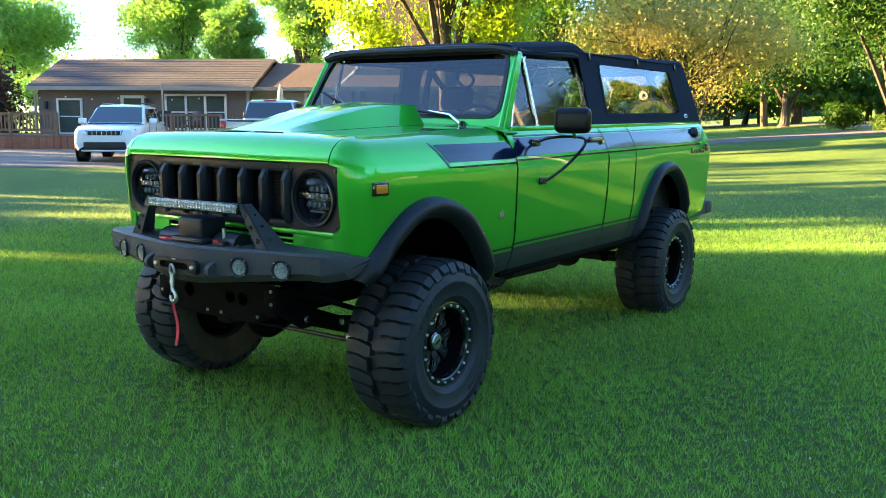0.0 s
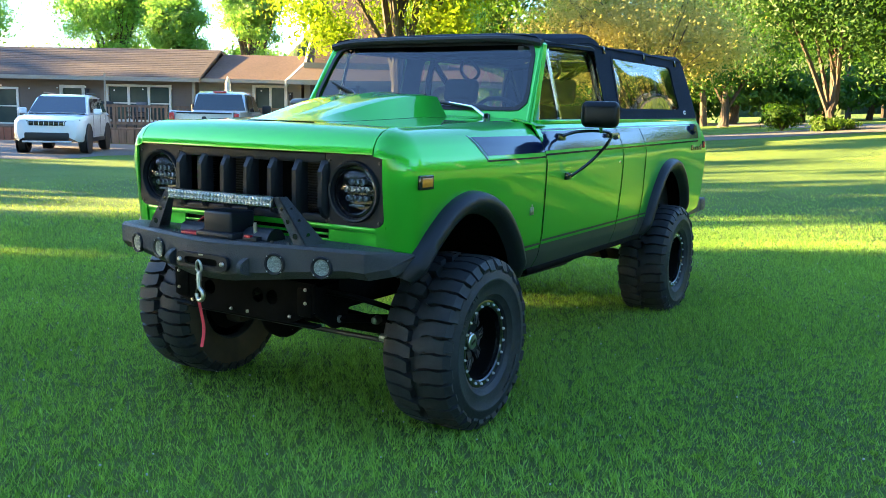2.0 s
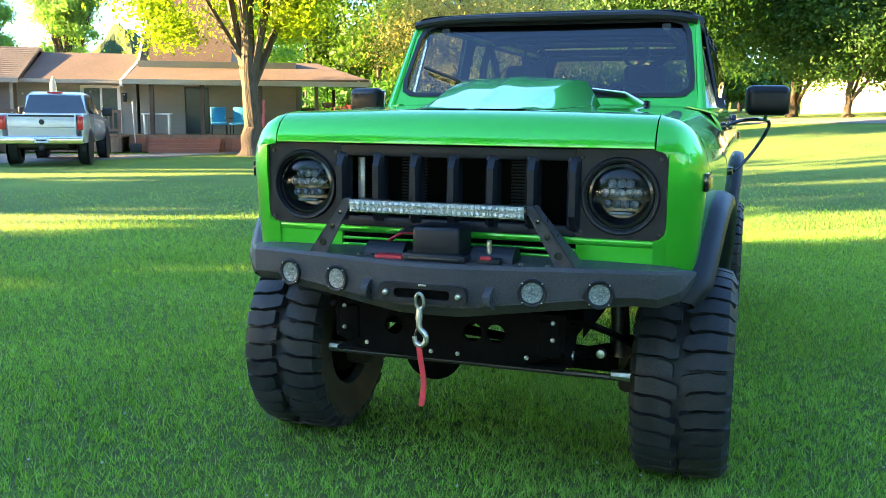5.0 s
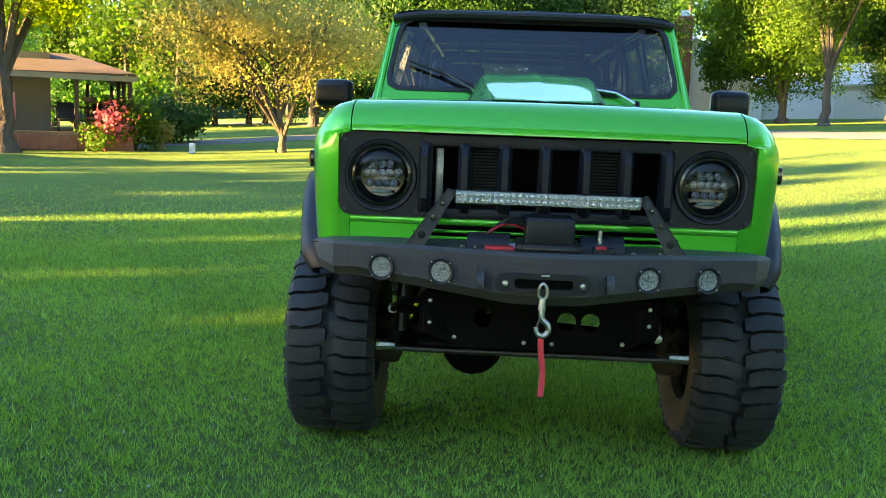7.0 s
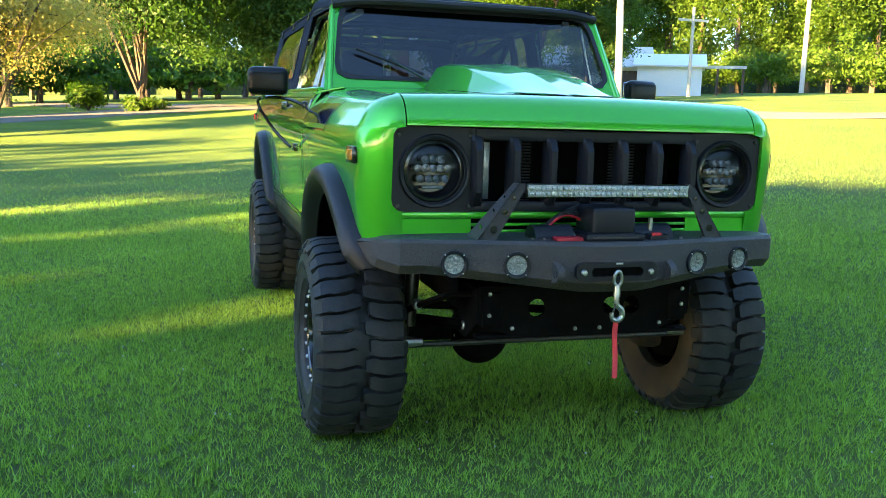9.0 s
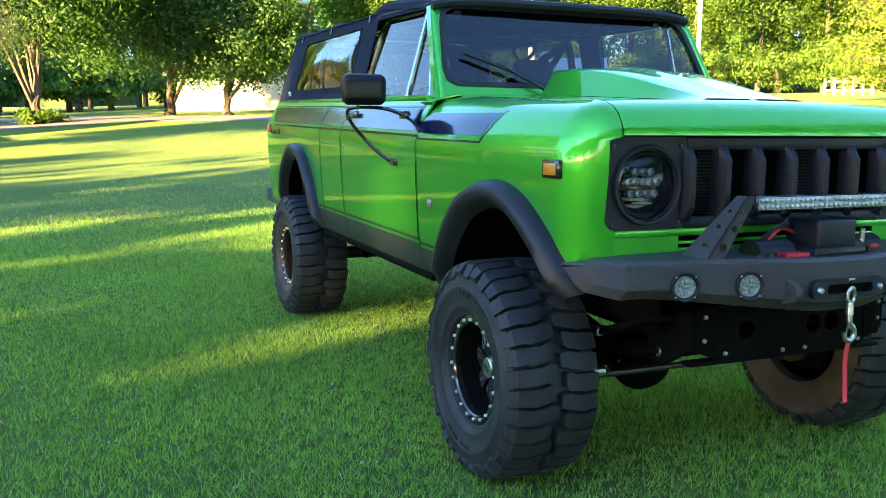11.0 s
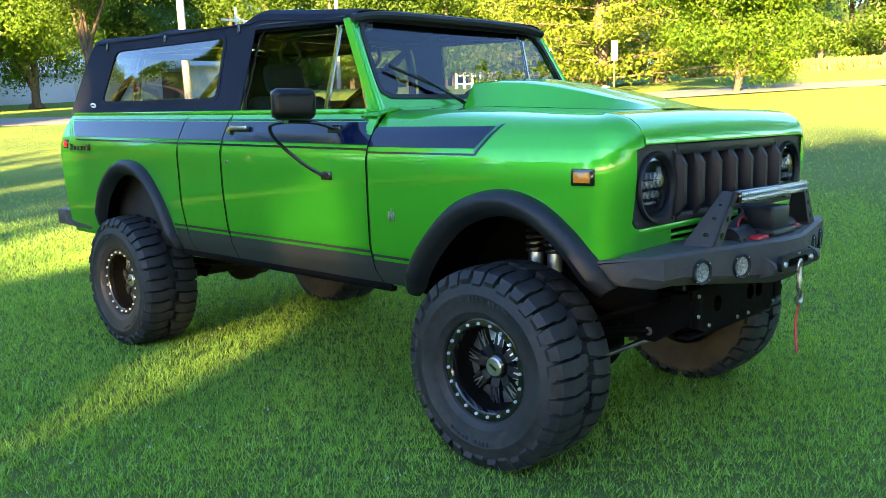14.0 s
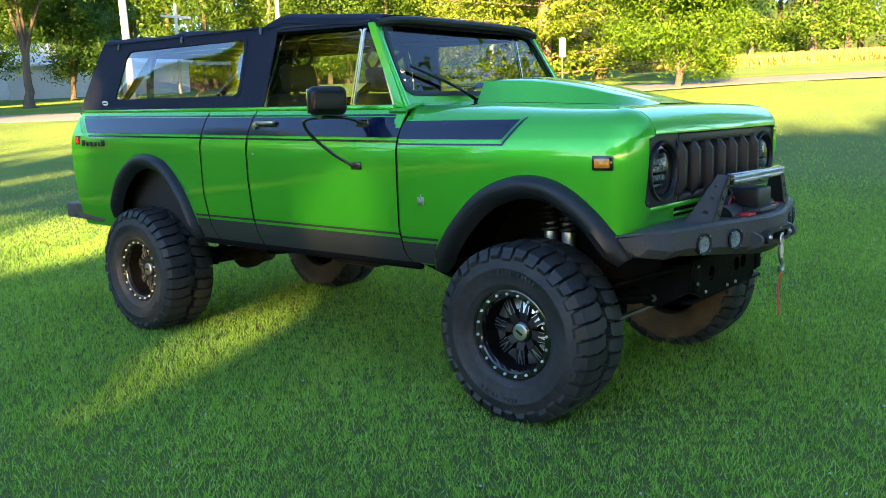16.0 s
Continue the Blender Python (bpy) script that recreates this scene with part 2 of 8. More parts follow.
SEAL = surface("black_rubber_seal", (0.008, 0.008, 0.009), (0.015, 0.015, 0.016), 90, 0.55, 0.1)
MIRRORB = surface("black_mirror_shell", (0.004, 0.004, 0.005), (0.008, 0.008, 0.009), 60, 0.3, 0.0, rough_var=0.05, spec=0.3)
GLOSSB = surface("gloss_black", (0.008, 0.008, 0.009), (0.012, 0.012, 0.013), 60, 0.14, 0.0, coat=0.6, rough_var=0.05)
CHROME = surface("chrome", (0.62, 0.62, 0.63), (0.72, 0.72, 0.73), 60, 0.14, 0.0, metal=1.0, rough_var=0.05)
STEEL = surface("zinc_steel", (0.36, 0.37, 0.38), (0.52, 0.53, 0.54), 80, 0.34, 0.15, metal=1.0)
MACHINED = surface("machined_aluminium", (0.66, 0.67, 0.69), (0.78, 0.79, 0.81), 300, 0.36, 0.05, metal=1.0, stretch=(1, 8, 1))
CANVAS = surface("black_canvas", (0.010, 0.014, 0.025), (0.020, 0.027, 0.044), 500, 0.85, 0.5, 900, big=3, stain=0.35, dist=0.002, spec=0.12)
CLOTH = surface("dark_seat_cloth", (0.03, 0.032, 0.038), (0.06, 0.062, 0.07), 200, 0.9, 0.3, 300, dist=0.003)
VINYL_IN = surface("black_trim_vinyl", (0.012, 0.012, 0.014), (0.022, 0.022, 0.025), 120, 0.6, 0.3)
AMBER = surface("amber_lens", (0.50, 0.16, 0.010), (0.62, 0.22, 0.02), 90, 0.2, 0.3, 60, coat=1.0)
REDLENS = surface("red_lens", (0.40, 0.012, 0.012), (0.55, 0.02, 0.02), 90, 0.2, 0.3, 60, coat=1.0)
REDTAPE = surface("red_webbing", (0.55, 0.03, 0.04), (0.68, 0.06, 0.07), 200, 0.8, 0.5, 300, dist=0.002)
REDLABEL = surface("red_label", (0.34, 0.012, 0.02), (0.42, 0.02, 0.03), 90, 0.4, 0.0)
WHITEPRINT = surface("pale_print", (0.6, 0.6, 0.6), (0.7, 0.7, 0.7), 90, 0.5, 0.0)
LEDLENS = surface("led_optic", (0.42, 0.46, 0.46), (0.60, 0.64, 0.62), 120, 0.16, 0.5, 160, metal=0.6, coat=1.0)
FOGLENS = surface("clear_fog_optic", (0.07, 0.075, 0.07), (0.42, 0.44, 0.41), 180, 0.22, 0.5, 160, coat=0.6, dist=0.004)
BOLT = surface("bright_zinc_bolt", (0.52, 0.52, 0.50), (0.66, 0.66, 0.64), 90, 0.3, 0.0, metal=0.3)
HEADLED = surface("smoked_led_optic", (0.13, 0.135, 0.14), (0.27, 0.275, 0.28), 120, 0.15, 0.2, 160, metal=0.4, coat=1.0)
DARKSCREW = surface("dark_screw", (0.05, 0.05, 0.05), (0.09, 0.085, 0.08), 60, 0.4, 0.1, metal=0.8)
SCREEN = glass("windscreen_glass", (0.40, 0.44, 0.48), 0.0, 1.75)
TINTED = glass("door_glass", (0.62, 0.68, 0.66), 0.0, 1.6)
VINYLWIN = glass("clear_vinyl", (0.78, 0.80, 0.82), 0.02, 2.9)
LENSGLASS = glass("lamp_glass", (0.85, 0.88, 0.9), 0.0, 1.16)
HEADGLASS = glass("headlamp_glass", (0.80, 0.83, 0.85), 0.0, 1.42)

# ---- ground ----
ROAD_P, ROAD_D, ROAD_N = Vector((0.0, 42.0)), Vector((0.52, -0.854)), Vector((0.854, 0.52))


def ground_z(x, y):
    """Lawn level round the truck, rising towards the road."""
    p = Vector((x, y)) - ROAD_P
    k, d = p.dot(ROAD_D), -p.dot(ROAD_N)
    top = interp(k, [-60, 0, 28, 41, 60, 120], [0.6, 1.18, 1.42, 1.90, 2.45, 2.8])
    if d >= 0:
        f = max(0.0, 1 - d / 21.0) ** 1.5
        z = top * min(1.0, f)
    else:
        z = top + 0.055 * min(-d, 40.0) + 0.01 * min(max(-d - 40.0, 0.0), 80.0)
    return z - 0.03 + 0.03 * math.sin(x * 0.31 + 1.3) * math.sin(y * 0.27) * min(1.0, max(0.0, (math.hypot(x, y - 1.5) - 6) / 10))


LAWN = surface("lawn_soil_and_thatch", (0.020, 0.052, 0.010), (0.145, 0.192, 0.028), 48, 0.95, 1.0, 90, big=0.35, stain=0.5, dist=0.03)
# far sward brighter 6 to 16 m out, sunlit blades put into the colour
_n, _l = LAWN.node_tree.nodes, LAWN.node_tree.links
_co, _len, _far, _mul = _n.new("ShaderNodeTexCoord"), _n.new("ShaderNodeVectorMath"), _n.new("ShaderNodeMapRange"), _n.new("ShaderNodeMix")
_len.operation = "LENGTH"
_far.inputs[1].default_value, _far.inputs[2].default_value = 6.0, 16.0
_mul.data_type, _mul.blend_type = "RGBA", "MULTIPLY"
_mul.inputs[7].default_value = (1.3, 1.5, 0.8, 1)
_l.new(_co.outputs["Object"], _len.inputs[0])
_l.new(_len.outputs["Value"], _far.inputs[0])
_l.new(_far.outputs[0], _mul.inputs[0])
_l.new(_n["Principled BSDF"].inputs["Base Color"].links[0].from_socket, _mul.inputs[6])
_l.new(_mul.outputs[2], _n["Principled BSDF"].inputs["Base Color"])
GRAVEL = surface("pale_gravel", (0.095, 0.088, 0.078), (0.19, 0.178, 0.16), 30, 0.95, 0.8, 60, big=0.6, stain=0.35, dist=0.02)
ASPHALT = surface("worn_asphalt", (0.11, 0.106, 0.098), (0.20, 0.19, 0.175), 25, 0.9, 0.4, 80, big=0.4, stain=0.4)
rad = [0.0] + [0.7 * i for i in range(1, 20)] + [13.3 + 1.5 * i for i in range(1, 36)] + [75, 90, 110, 140, 190, 260, 380, 600, 1000, 1800]
angs = lin(0, 2 * math.pi, 121)[:-1]
g = Geo()
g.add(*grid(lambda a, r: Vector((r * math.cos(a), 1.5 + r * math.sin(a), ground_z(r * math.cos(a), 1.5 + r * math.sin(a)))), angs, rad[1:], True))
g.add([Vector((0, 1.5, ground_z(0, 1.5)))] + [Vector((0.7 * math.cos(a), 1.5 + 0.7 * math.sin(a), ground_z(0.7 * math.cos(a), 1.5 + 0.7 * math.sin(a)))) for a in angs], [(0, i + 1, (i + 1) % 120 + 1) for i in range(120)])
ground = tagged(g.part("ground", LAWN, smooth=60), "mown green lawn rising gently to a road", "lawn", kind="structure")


def sheet(name, near, far, material, label, cat, lift=0.03, n=60, m=6, kind="structure"):
    """A strip of paving between two lines, laid on the ground."""
    a, b = catmull([(x, y, 0) for x, y in near], 8), catmull([(x, y, 0) for x, y in far], 8)

    def at(i, k):
        p = a[i].lerp(b[i], k)
        return Vector((p.x, p.y, ground_z(p.x, p.y) + lift * (1 if 0 < k < 1 else 0.2)))

    vs, fs = grid(at, range(len(a)), [0, 0.02] + lin(0.1, 0.9, m) + [0.98, 1.0])
    ob = link_mesh(name, vs, fs, material, smooth=60)
    return tagged(ob, label, cat, kind=kind)


def road_pt(k, off):
    p = ROAD_P + ROAD_D * k + ROAD_N * off
    return (p.x, p.y)


ks = lin(-120, 140, 27)
sheet("road", [road_pt(k, 0.0) for k in ks], [road_pt(k, 5.2) for k in ks], ASPHALT, "sunlit grey country road across the lawn", "road")
sheet("driveway", [(-50, -6), (-21, 8.5), (-18.9, 14), (-17.0, 19.5), (-15.2, 26), (-11, 32.5), (-5, 38), (0.5, 42.2)], [(-55, 4), (-38, 13), (-28, 17), (-19, 21), (-17.4, 26), (-14.5, 34.0), (-9, 41.5), (-4.0, 49.0)], GRAVEL, "pale gravel driveway beside the house", "driveway", 0.035)

# ---- the off-road truck: x to its left side, y to its rear, front axle over the origin ----
truck = empty("off_road_truck", "lifted bright green two-door off-road truck with black soft top", "truck")
WHEEL_Z, TYRE_R, BASE_Y = 0.372, 0.412, 3.005
NOSE_Y, HALF = -0.565, 0.905
# inset at the side, inset at the nose, height
FENDER_ROWS = [(0.060, 0.060, 0.62), (0.034, 0.045, 0.70), (0.022, 0.035, 0.80), (0.0185, 0.0298, 0.852), (0.0171, 0.0277, 0.873), (0.012, 0.02, 0.95), (0.006, 0.008, 1.06), (0.002, 0.002, 1.13), (0.0, 0.0, 1.19), (0.011, 0.0, 1.238), (0.016, 0.0, 1.248),
               (0.036, 0.010, 1.29), (0.062, 0.032, 1.322), (0.094, 0.064, 1.345), (0.140, 0.105, 1.359), (0.205, 0.165, 1.367)]
SIDE_Z = [0.60, 0.70, 0.80, 0.95, 1.06, 1.13, 1.19, 1.248, 1.30, 1.345, 1.38]
SIDE_IN = [0.064, 0.034, 0.022, 0.012, 0.006, 0.002, 0.0, 0.015, 0.038, 0.062, 0.086]


def rake(y, z):
    return z + 0.010 * max(0.0, y - 0.6) * sstep((z - 0.62) / 0.7)


def taper(y):
    return 0.047 * (min(1.0, max(0.0, (0.35 - y) / 0.78))) ** 1.6 + 0.008 * max(0.0, (y - 3.3) / 0.55) ** 2


def side_x(y, z):
    return HALF - interp(z, SIDE_Z, SIDE_IN) - taper(y)


def skin_x(y, zw):
    """Half width of the body at a height over the ground."""
    z = zw
    for _ in range(3):
        z = zw - (rake(y, z) - z)
    return side_x(y, z)


def arch_curve(pts):
    return [(p.x, p.y) for p in catmull([(a, b, 0) for a, b in pts], 7)]


FRONT_ARCH = arch_curve([(0.47, 0.615), (0.425, 0.70), (0.325, 0.835), (0.165, 0.98), (-0.03, 1.045), (-0.20, 1.015), (-0.345, 0.91), (-0.44, 0.80), (-0.49, 0.73)])
REAR_ARCH = arch_curve([(2.41, 0.62), (2.44, 0.70), (2.53, 0.88), (2.68, 1.035), (2.85, 1.085), (3.02, 1.06), (3.20, 0.94), (3.30, 0.80), (3.335, 0.70)])


def arch_z(curve, y, low):
    ys = [p[0] for p in curve]
    if y < min(ys) or y > max(ys):
        return low
    c = sorted(curve)
    return max(low, interp(y, [p[0] for p in c], [p[1] for p in c]))


def rounded_edges(ob):
    bv = ob.modifiers.new("edges", "BEVEL")
    bv.width, bv.segments, bv.limit_method, bv.angle_limit, bv.harden_normals = 0.002, 1, "ANGLE", radians(50), True


def both(make, name, material, parent=None, label="", smooth=35.0, thick=0.0):
    """Makes a part on both sides: make() gives the one on the +x side."""
    obs = []
    for mirror in (False, True):
        g = Geo()
        for vs, fs in make():
            g.add(vs, fs, None, mirror)
        ob = g.part(name, material, parent or truck, label, smooth)
        if thick:
            md = ob.modifiers.new("thickness", "SOLIDIFY")
            md.thickness, md.offset = thick, -1
            rounded_edges(ob)
        obs.append(ob)
    return obs


def one(parts, name, material, parent=None, label="", smooth=35.0, thick=0.0):
    g = Geo()
    for vs, fs in parts:
        g.add(vs, fs)
    ob = g.part(name, material, parent or truck, label, smooth)
    if thick:
        md = ob.modifiers.new("thickness", "SOLIDIFY")
        md.thickness, md.offset = thick, -1
        rounded_edges(ob)
    return ob


# seams between the panels, as y over z
DOOR_F = lambda z: interp(z, [0.60, 0.68, 0.80, 1.38], [0.640, 0.690, 0.712, 0.690])
DOOR_R = lambda z: interp(z, [0.60, 0.70, 0.80, 1.0, 1.38], [1.790, 1.828, 1.852, 1.864, 1.845])
PANEL_S = lambda z: interp(z, [0.60, 0.70, 0.90, 1.38], [2.20, 2.262, 2.305, 2.285])
GAP = 0.004


def fender():
    """Front fender: along the side, round the corner of the nose and over the top to the bonnet seam."""
    cx = 0.70
    cols = lin(0.0, 1.0, 34)
    arcs = lin(0.0, 1.0, 12)[1:]
    R = 0.165
    low = 0.625

    def at(col, row):
        ds, df, z = row
        if col <= 1.0:
            y0 = DOOR_F(z) - GAP
            y = y0 + (NOSE_Y + R - y0) * col
            zb = max(arch_z(FRONT_ARCH, y, low), low if y > 0 else 0.80)
            if z < zb + 0.24:
                # squeeze the lower rows above the wheel opening
                top = max(1.10, zb + 0.06)
                z2 = zb + (z - 0.62) * (top - zb) / (top - 0.62) if z < top else z
                z = max(z, z2) if z2 < top else z
                ds = interp(z, [r[2] for r in FENDER_ROWS], [r[0] for r in FENDER_ROWS])
            lift = 0.030 * sstep((y + 0.4) / 1.0) * min(1.0, max(0.0, (z - 1.333) / 0.03))
            return Vector((HALF - ds - taper(y), y, z + lift))
        k = col - 1.0
        w = HALF - ds - taper(NOSE_Y + R)
        zz = max(z, 0.80 + (z - 0.62) * (1.10 - 0.80) / 0.48) if z < 1.10 else z
        ds2 = interp(zz, [r[2] for r in FENDER_ROWS], [r[0] for r in FENDER_ROWS])
        df2 = interp(zz, [r[2] for r in FENDER_ROWS], [r[1] for r in FENDER_ROWS])
        w = HALF - ds2 - taper(NOSE_Y + R)
        rx, ry = max(0.0, w - cx), max(0.0, R - df2)
        end = 0.742 if 0.955 < zz < 1.242 else 0.7
        stop = math.acos(min(1.0, max(0.0, (end - cx) / rx))) if rx > 0.001 else math.pi / 2
        a = stop * k
        return Vector((cx + rx * math.cos(a), NOSE_Y + R - ry * math.sin(a), zz))

    return [grid(at, (cols + [1 + a for a in arcs])[::-1], FENDER_ROWS)]


def side_panel(ya, yb, curve=None, n=14, top=1.38, low=0.625):
    rows = [r for r in lin(0.0, 1.0, 16)]

    def at(u, v):
        ym = ya(1.0) + (yb(1.0) - ya(1.0)) * u
        zb = arch_z(curve, ym, low) if curve else low
        z = zb + (top - zb) * v
        y = ya(z) + (yb(z) - ya(z)) * u
        return Vector((side_x(y, z), y, rake(y, z)))

    return [grid(at, lin(0, 1, n), rows)]


TAIL = lambda z: interp(z, [0.60, 0.80, 1.10, 1.38], [3.80, 3.835, 3.85, 3.80])
both(fender, "front_fender", PAINT, thick=0.012)
both(lambda: side_panel(lambda z: DOOR_F(z) + GAP, lambda z: DOOR_R(z) - GAP, n=12), "door_skin", PAINT, thick=0.012)
both(lambda: side_panel(lambda z: DOOR_R(z) + GAP, lambda z: PANEL_S(z) - GAP * 0.6, n=6), "rear_quarter_filler", PAINT, thick=0.012)
both(lambda: side_panel(lambda z: PANEL_S(z) + GAP * 0.6, TAIL, REAR_ARCH, n=44), "rear_quarter_panel", PAINT, thick=0.012)
# dark jambs behind the seams
both(lambda: [grid(lambda u, v: Vector((side_x(u, v) - 0.03, u, rake(u, v))), lin(0.60, 2.42, 20), lin(0.63, 1.36, 10))], "door_jamb", BLACK)
both(lambda: [bevbox(0.775, 0.816, 0.80, 3.79, 1.368, 1.40, 0.01, m=pose(0, 0, 0, 0.5, 0, 0))], "belt_rail", PAINT)

# tailgate
one([grid(lambda u, v: Vector((u, interp(v, [0.66, 0.8, 1.1, 1.39], [3.80, 3.835, 3.85, 3.81]) + 0.02 * (1 - (u / 0.82) ** 2), rake(3.8, v))), lin(-0.80, 0.80, 12)[::-1], lin(0.68, 1.38, 8))], "tailgate", PAINT, thick=0.03)
both(lambda: [grid(lambda u, v: Vector((interp(u, [0, 1], [0.80, side_x(3.82, v)]), interp(v, [0.60, 0.80, 1.10, 1.38], [3.80, 3.835, 3.85, 3.80]), rake(3.8, v))), [1, 0], lin(0.64, 1.38, 8))], "tail_corner", PAINT, thick=0.012)


# bonnet with a raised cowl scoop
def hood_z(x, y):
    return 1.367 + 0.030 * sstep((y + 0.4) / 1.0) + 0.012 * (1 - (x / 0.7) ** 2)


def bonnet():
    lip = [(NOSE_Y + 0.0, 1.252), (NOSE_Y + 0.0, 1.27), (NOSE_Y + 0.010, 1.292), (NOSE_Y + 0.032, 1.324), (NOSE_Y + 0.064, 1.347), (NOSE_Y + 0.11, 1.361)]
    ys = lin(-0.36, 0.60, 16)
    rows = [(y, z, 0) for y, z in lip] + [(y, None, 1) for y in ys]

    def at(u, row):
        y, z, flat = row
        x = 0.696 * u
        bow = 0.010 * (1 - u * u)
        return Vector((x, y - bow * (1 - flat), hood_z(x, y) if flat else z + bow * 1.1 * (z - 1.25) / 0.11))

    return [grid(at, lin(-1, 1, 29), rows)]


one(bonnet(), "bonnet", PAINT, thick=0.012)


def scoop_z(y):
    return interp(y, [-0.36, -0.30, -0.15, 0.05, 0.22, 0.36, 0.52, 0.64], [0.0, 0.010, 0.040, 0.078, 0.102, 0.114, 0.118, 0.114])


def scoop():
    ys = lin(-0.36, 0.64, 26)
    prof = [(-1.0, 0.0), (-0.97, 0.12), (-0.80, 0.93), (-0.74, 1.0), (-0.40, 1.03), (-0.05, 1.07), (0.0, 1.10), (0.05, 1.07), (0.40, 1.03), (0.74, 1.0), (0.80, 0.93), (0.97, 0.12), (1.0, 0.0)]

    def at(y, p):
        half = interp(y, [-0.36, 0.1, 0.64], [0.235, 0.29, 0.325])
        return Vector((p[0] * half, y, hood_z(p[0] * half, y) + 0.001 + scoop_z(y) * p[1]))

    back = [at(0.64, p) for p in prof]
    inner = [Vector((p.x * 0.9, 0.50, p.z - 0.02 if i not in (0, len(back) - 1) else p.z)) for i, p in enumerate(back)]
    cap = back + inner
    n = len(back)
    lipf = [(i, i + 1, n + i + 1, n + i) for i in range(n - 1)]
    return [grid(at, ys, prof[::-1]), (cap, lipf)]


hood_scoop = one(scoop(), "hood_scoop", PAINT, label="raised green cowl-induction scoop", smooth=25)
# flat dark graphic at the foot of the scoop, split down the middle
for sgn in (-1, 1):
    pts = rounded([(0.012, -0.40), (0.26, -0.40), (0.16, -0.30), (0.012, -0.33)], 0.01, 3)
    top = [Vector((sgn * p.x, p.y, hood_z(p.x, p.y) + 0.003)) for p in pts]
    one([(top, [tuple(range(len(top)))[::sgn]])], "hood_decal", STRIPE, smooth=0)
one([bevbox(-0.235, 0.235, 0.52, 0.53, 1.40, 1.488, 0.003)], "scoop_mesh", BLACK, hood_scoop)
one([grid(lambda u, v: Vector((u, v, hood_z(u, 0.6) + 0.10 * (v - 0.6) - 0.004)), lin(-0.698, 0.698, 12), lin(0.606, 0.80, 5))], "cowl_panel", PAINT, thick=0.02)
for x in lin(-0.5, 0.5, 9):
    one([bevbox(x - 0.045, x + 0.045, 0.64, 0.645, 1.398, 1.404, 0.001)], "cowl_vent", BLACK)
# fender-top filler beside the cowl
both(lambda: [grid(lambda u, v: Vector((interp(u, [0, 1], [0.70, side_x(v, 1.36) + 0.004]), v, 1.366 + 0.036 * (1 - u) ** 0.7)), [1, 0.85, 0.6, 0.3, 0], lin(0.685, 0.80, 4))], "cowl_side", PAINT, thick=0.01)

# painted corners behind the rounded edges of the grille
for sgn in (1, -1):
    for z0, z1 in ((0.944, 1.004), (1.195, 1.252)):
        one([bevbox(min(sgn * 0.688, sgn * 0.748), max(sgn * 0.688, sgn * 0.748), NOSE_Y + 0.026, NOSE_Y + 0.036, z0, z1, 0.002)], "nose_corner", PAINT)

# black grille with headlamps
def grille_plate(sgn):
    hole = [Vector((0.588 + 0.112 * math.cos(a), 1.094 + 0.112 * math.sin(a))) for a in lin(-math.pi * 0.75, math.pi * 1.25, 49)[:-1]]
    rim = spread(rounded([(0.432, 0.948), (0.742, 0.948), (0.742, 1.249), (0.432, 1.249)], [0.01, 0.05, 0.05, 0.01], 5), 48)
    return ring(rim, hole, 0.022, lambda a, b, t: Vector((sgn * a, NOSE_Y + 0.022 + t, b)))


grille = empty("grille", parent=truck)
for sgn in (1, -1):
    vs, fs = grille_plate(sgn)
    one([(vs, fs if sgn < 0 else [f[::-1] for f in fs])], "lamp_surround", FLARE, grille)
    one([lathe([(0.112, -0.01), (0.118, 0.012), (0.127, 0.014), (0.132, 0.004), (0.131, -0.006)], 48, pose(sgn * 0.588, NOSE_Y + 0.020, 1.094, 0, 0, -90))], "lamp_bezel", FLARE, grille)
    for dx, dz in ((-0.13, -0.125), (0.13, -0.125), (-0.13, 0.125), (0.13, 0.125)):
        one([lathe([(0.0, 0.006), (0.006, 0.005), (0.007, 0.0)], 10, pose(sgn * 0.588 + dx, NOSE_Y + 0.021, 1.094 + dz, 0, 0, -90))], "screw", DARKSCREW, grille)
one([bevbox(-0.436, 0.436, NOSE_Y + 0.018, NOSE_Y + 0.05, 1.206, 1.249, 0.006)], "grille_top_bar", FLARE, grille)
one([bevbox(-0.436, 0.436, NOSE_Y + 0.018, NOSE_Y + 0.05, 0.948, 0.985, 0.006)], "grille_bottom_bar", FLARE, grille)
for i in range(7):
    x = -0.4305 + 0.1437 * i
    rows = [(1.222, 0.0), (1.205, 0.014), (1.172, 0.036), (1.02, 0.036), (0.985, 0.014), (0.965, 0.0)]

    def bar(u, row):
        z, o = row
        w = {0: -0.026, 1: -0.022, 2: -0.011, 3: 0.011, 4: 0.022, 5: 0.026}[u]
        out = {0: -0.028, 1: 0.3, 2: 1.0, 3: 1.0, 4: 0.3, 5: -0.028}[u]
        return Vector((x + w, NOSE_Y + 0.020 - (out * o if out > 0 else -0.028), z))

    one([grid(bar, range(6), rows)], "grille_bar", FLARE, grille, smooth=20)
one([bevbox(-0.44, 0.44, NOSE_Y + 0.19, NOSE_Y + 0.22, 0.90, 1.27, 0.004)], "radiator", BLACK, grille)
for z in lin(0.96, 1.20, 21):
    for xa, xb in ((-0.26, -0.16), (0.17, 0.28), (-0.42, -0.38)):
        one([plainbox(xa, xb, NOSE_Y + 0.180, NOSE_Y + 0.19, z, z + 0.006)], "radiator_fin", FLARE, grille)
one([bevbox(-0.395, -0.365, NOSE_Y + 0.07, NOSE_Y + 0.09, 0.99, 1.20, 0.004)], "radiator_strut", HEADLED, grille)

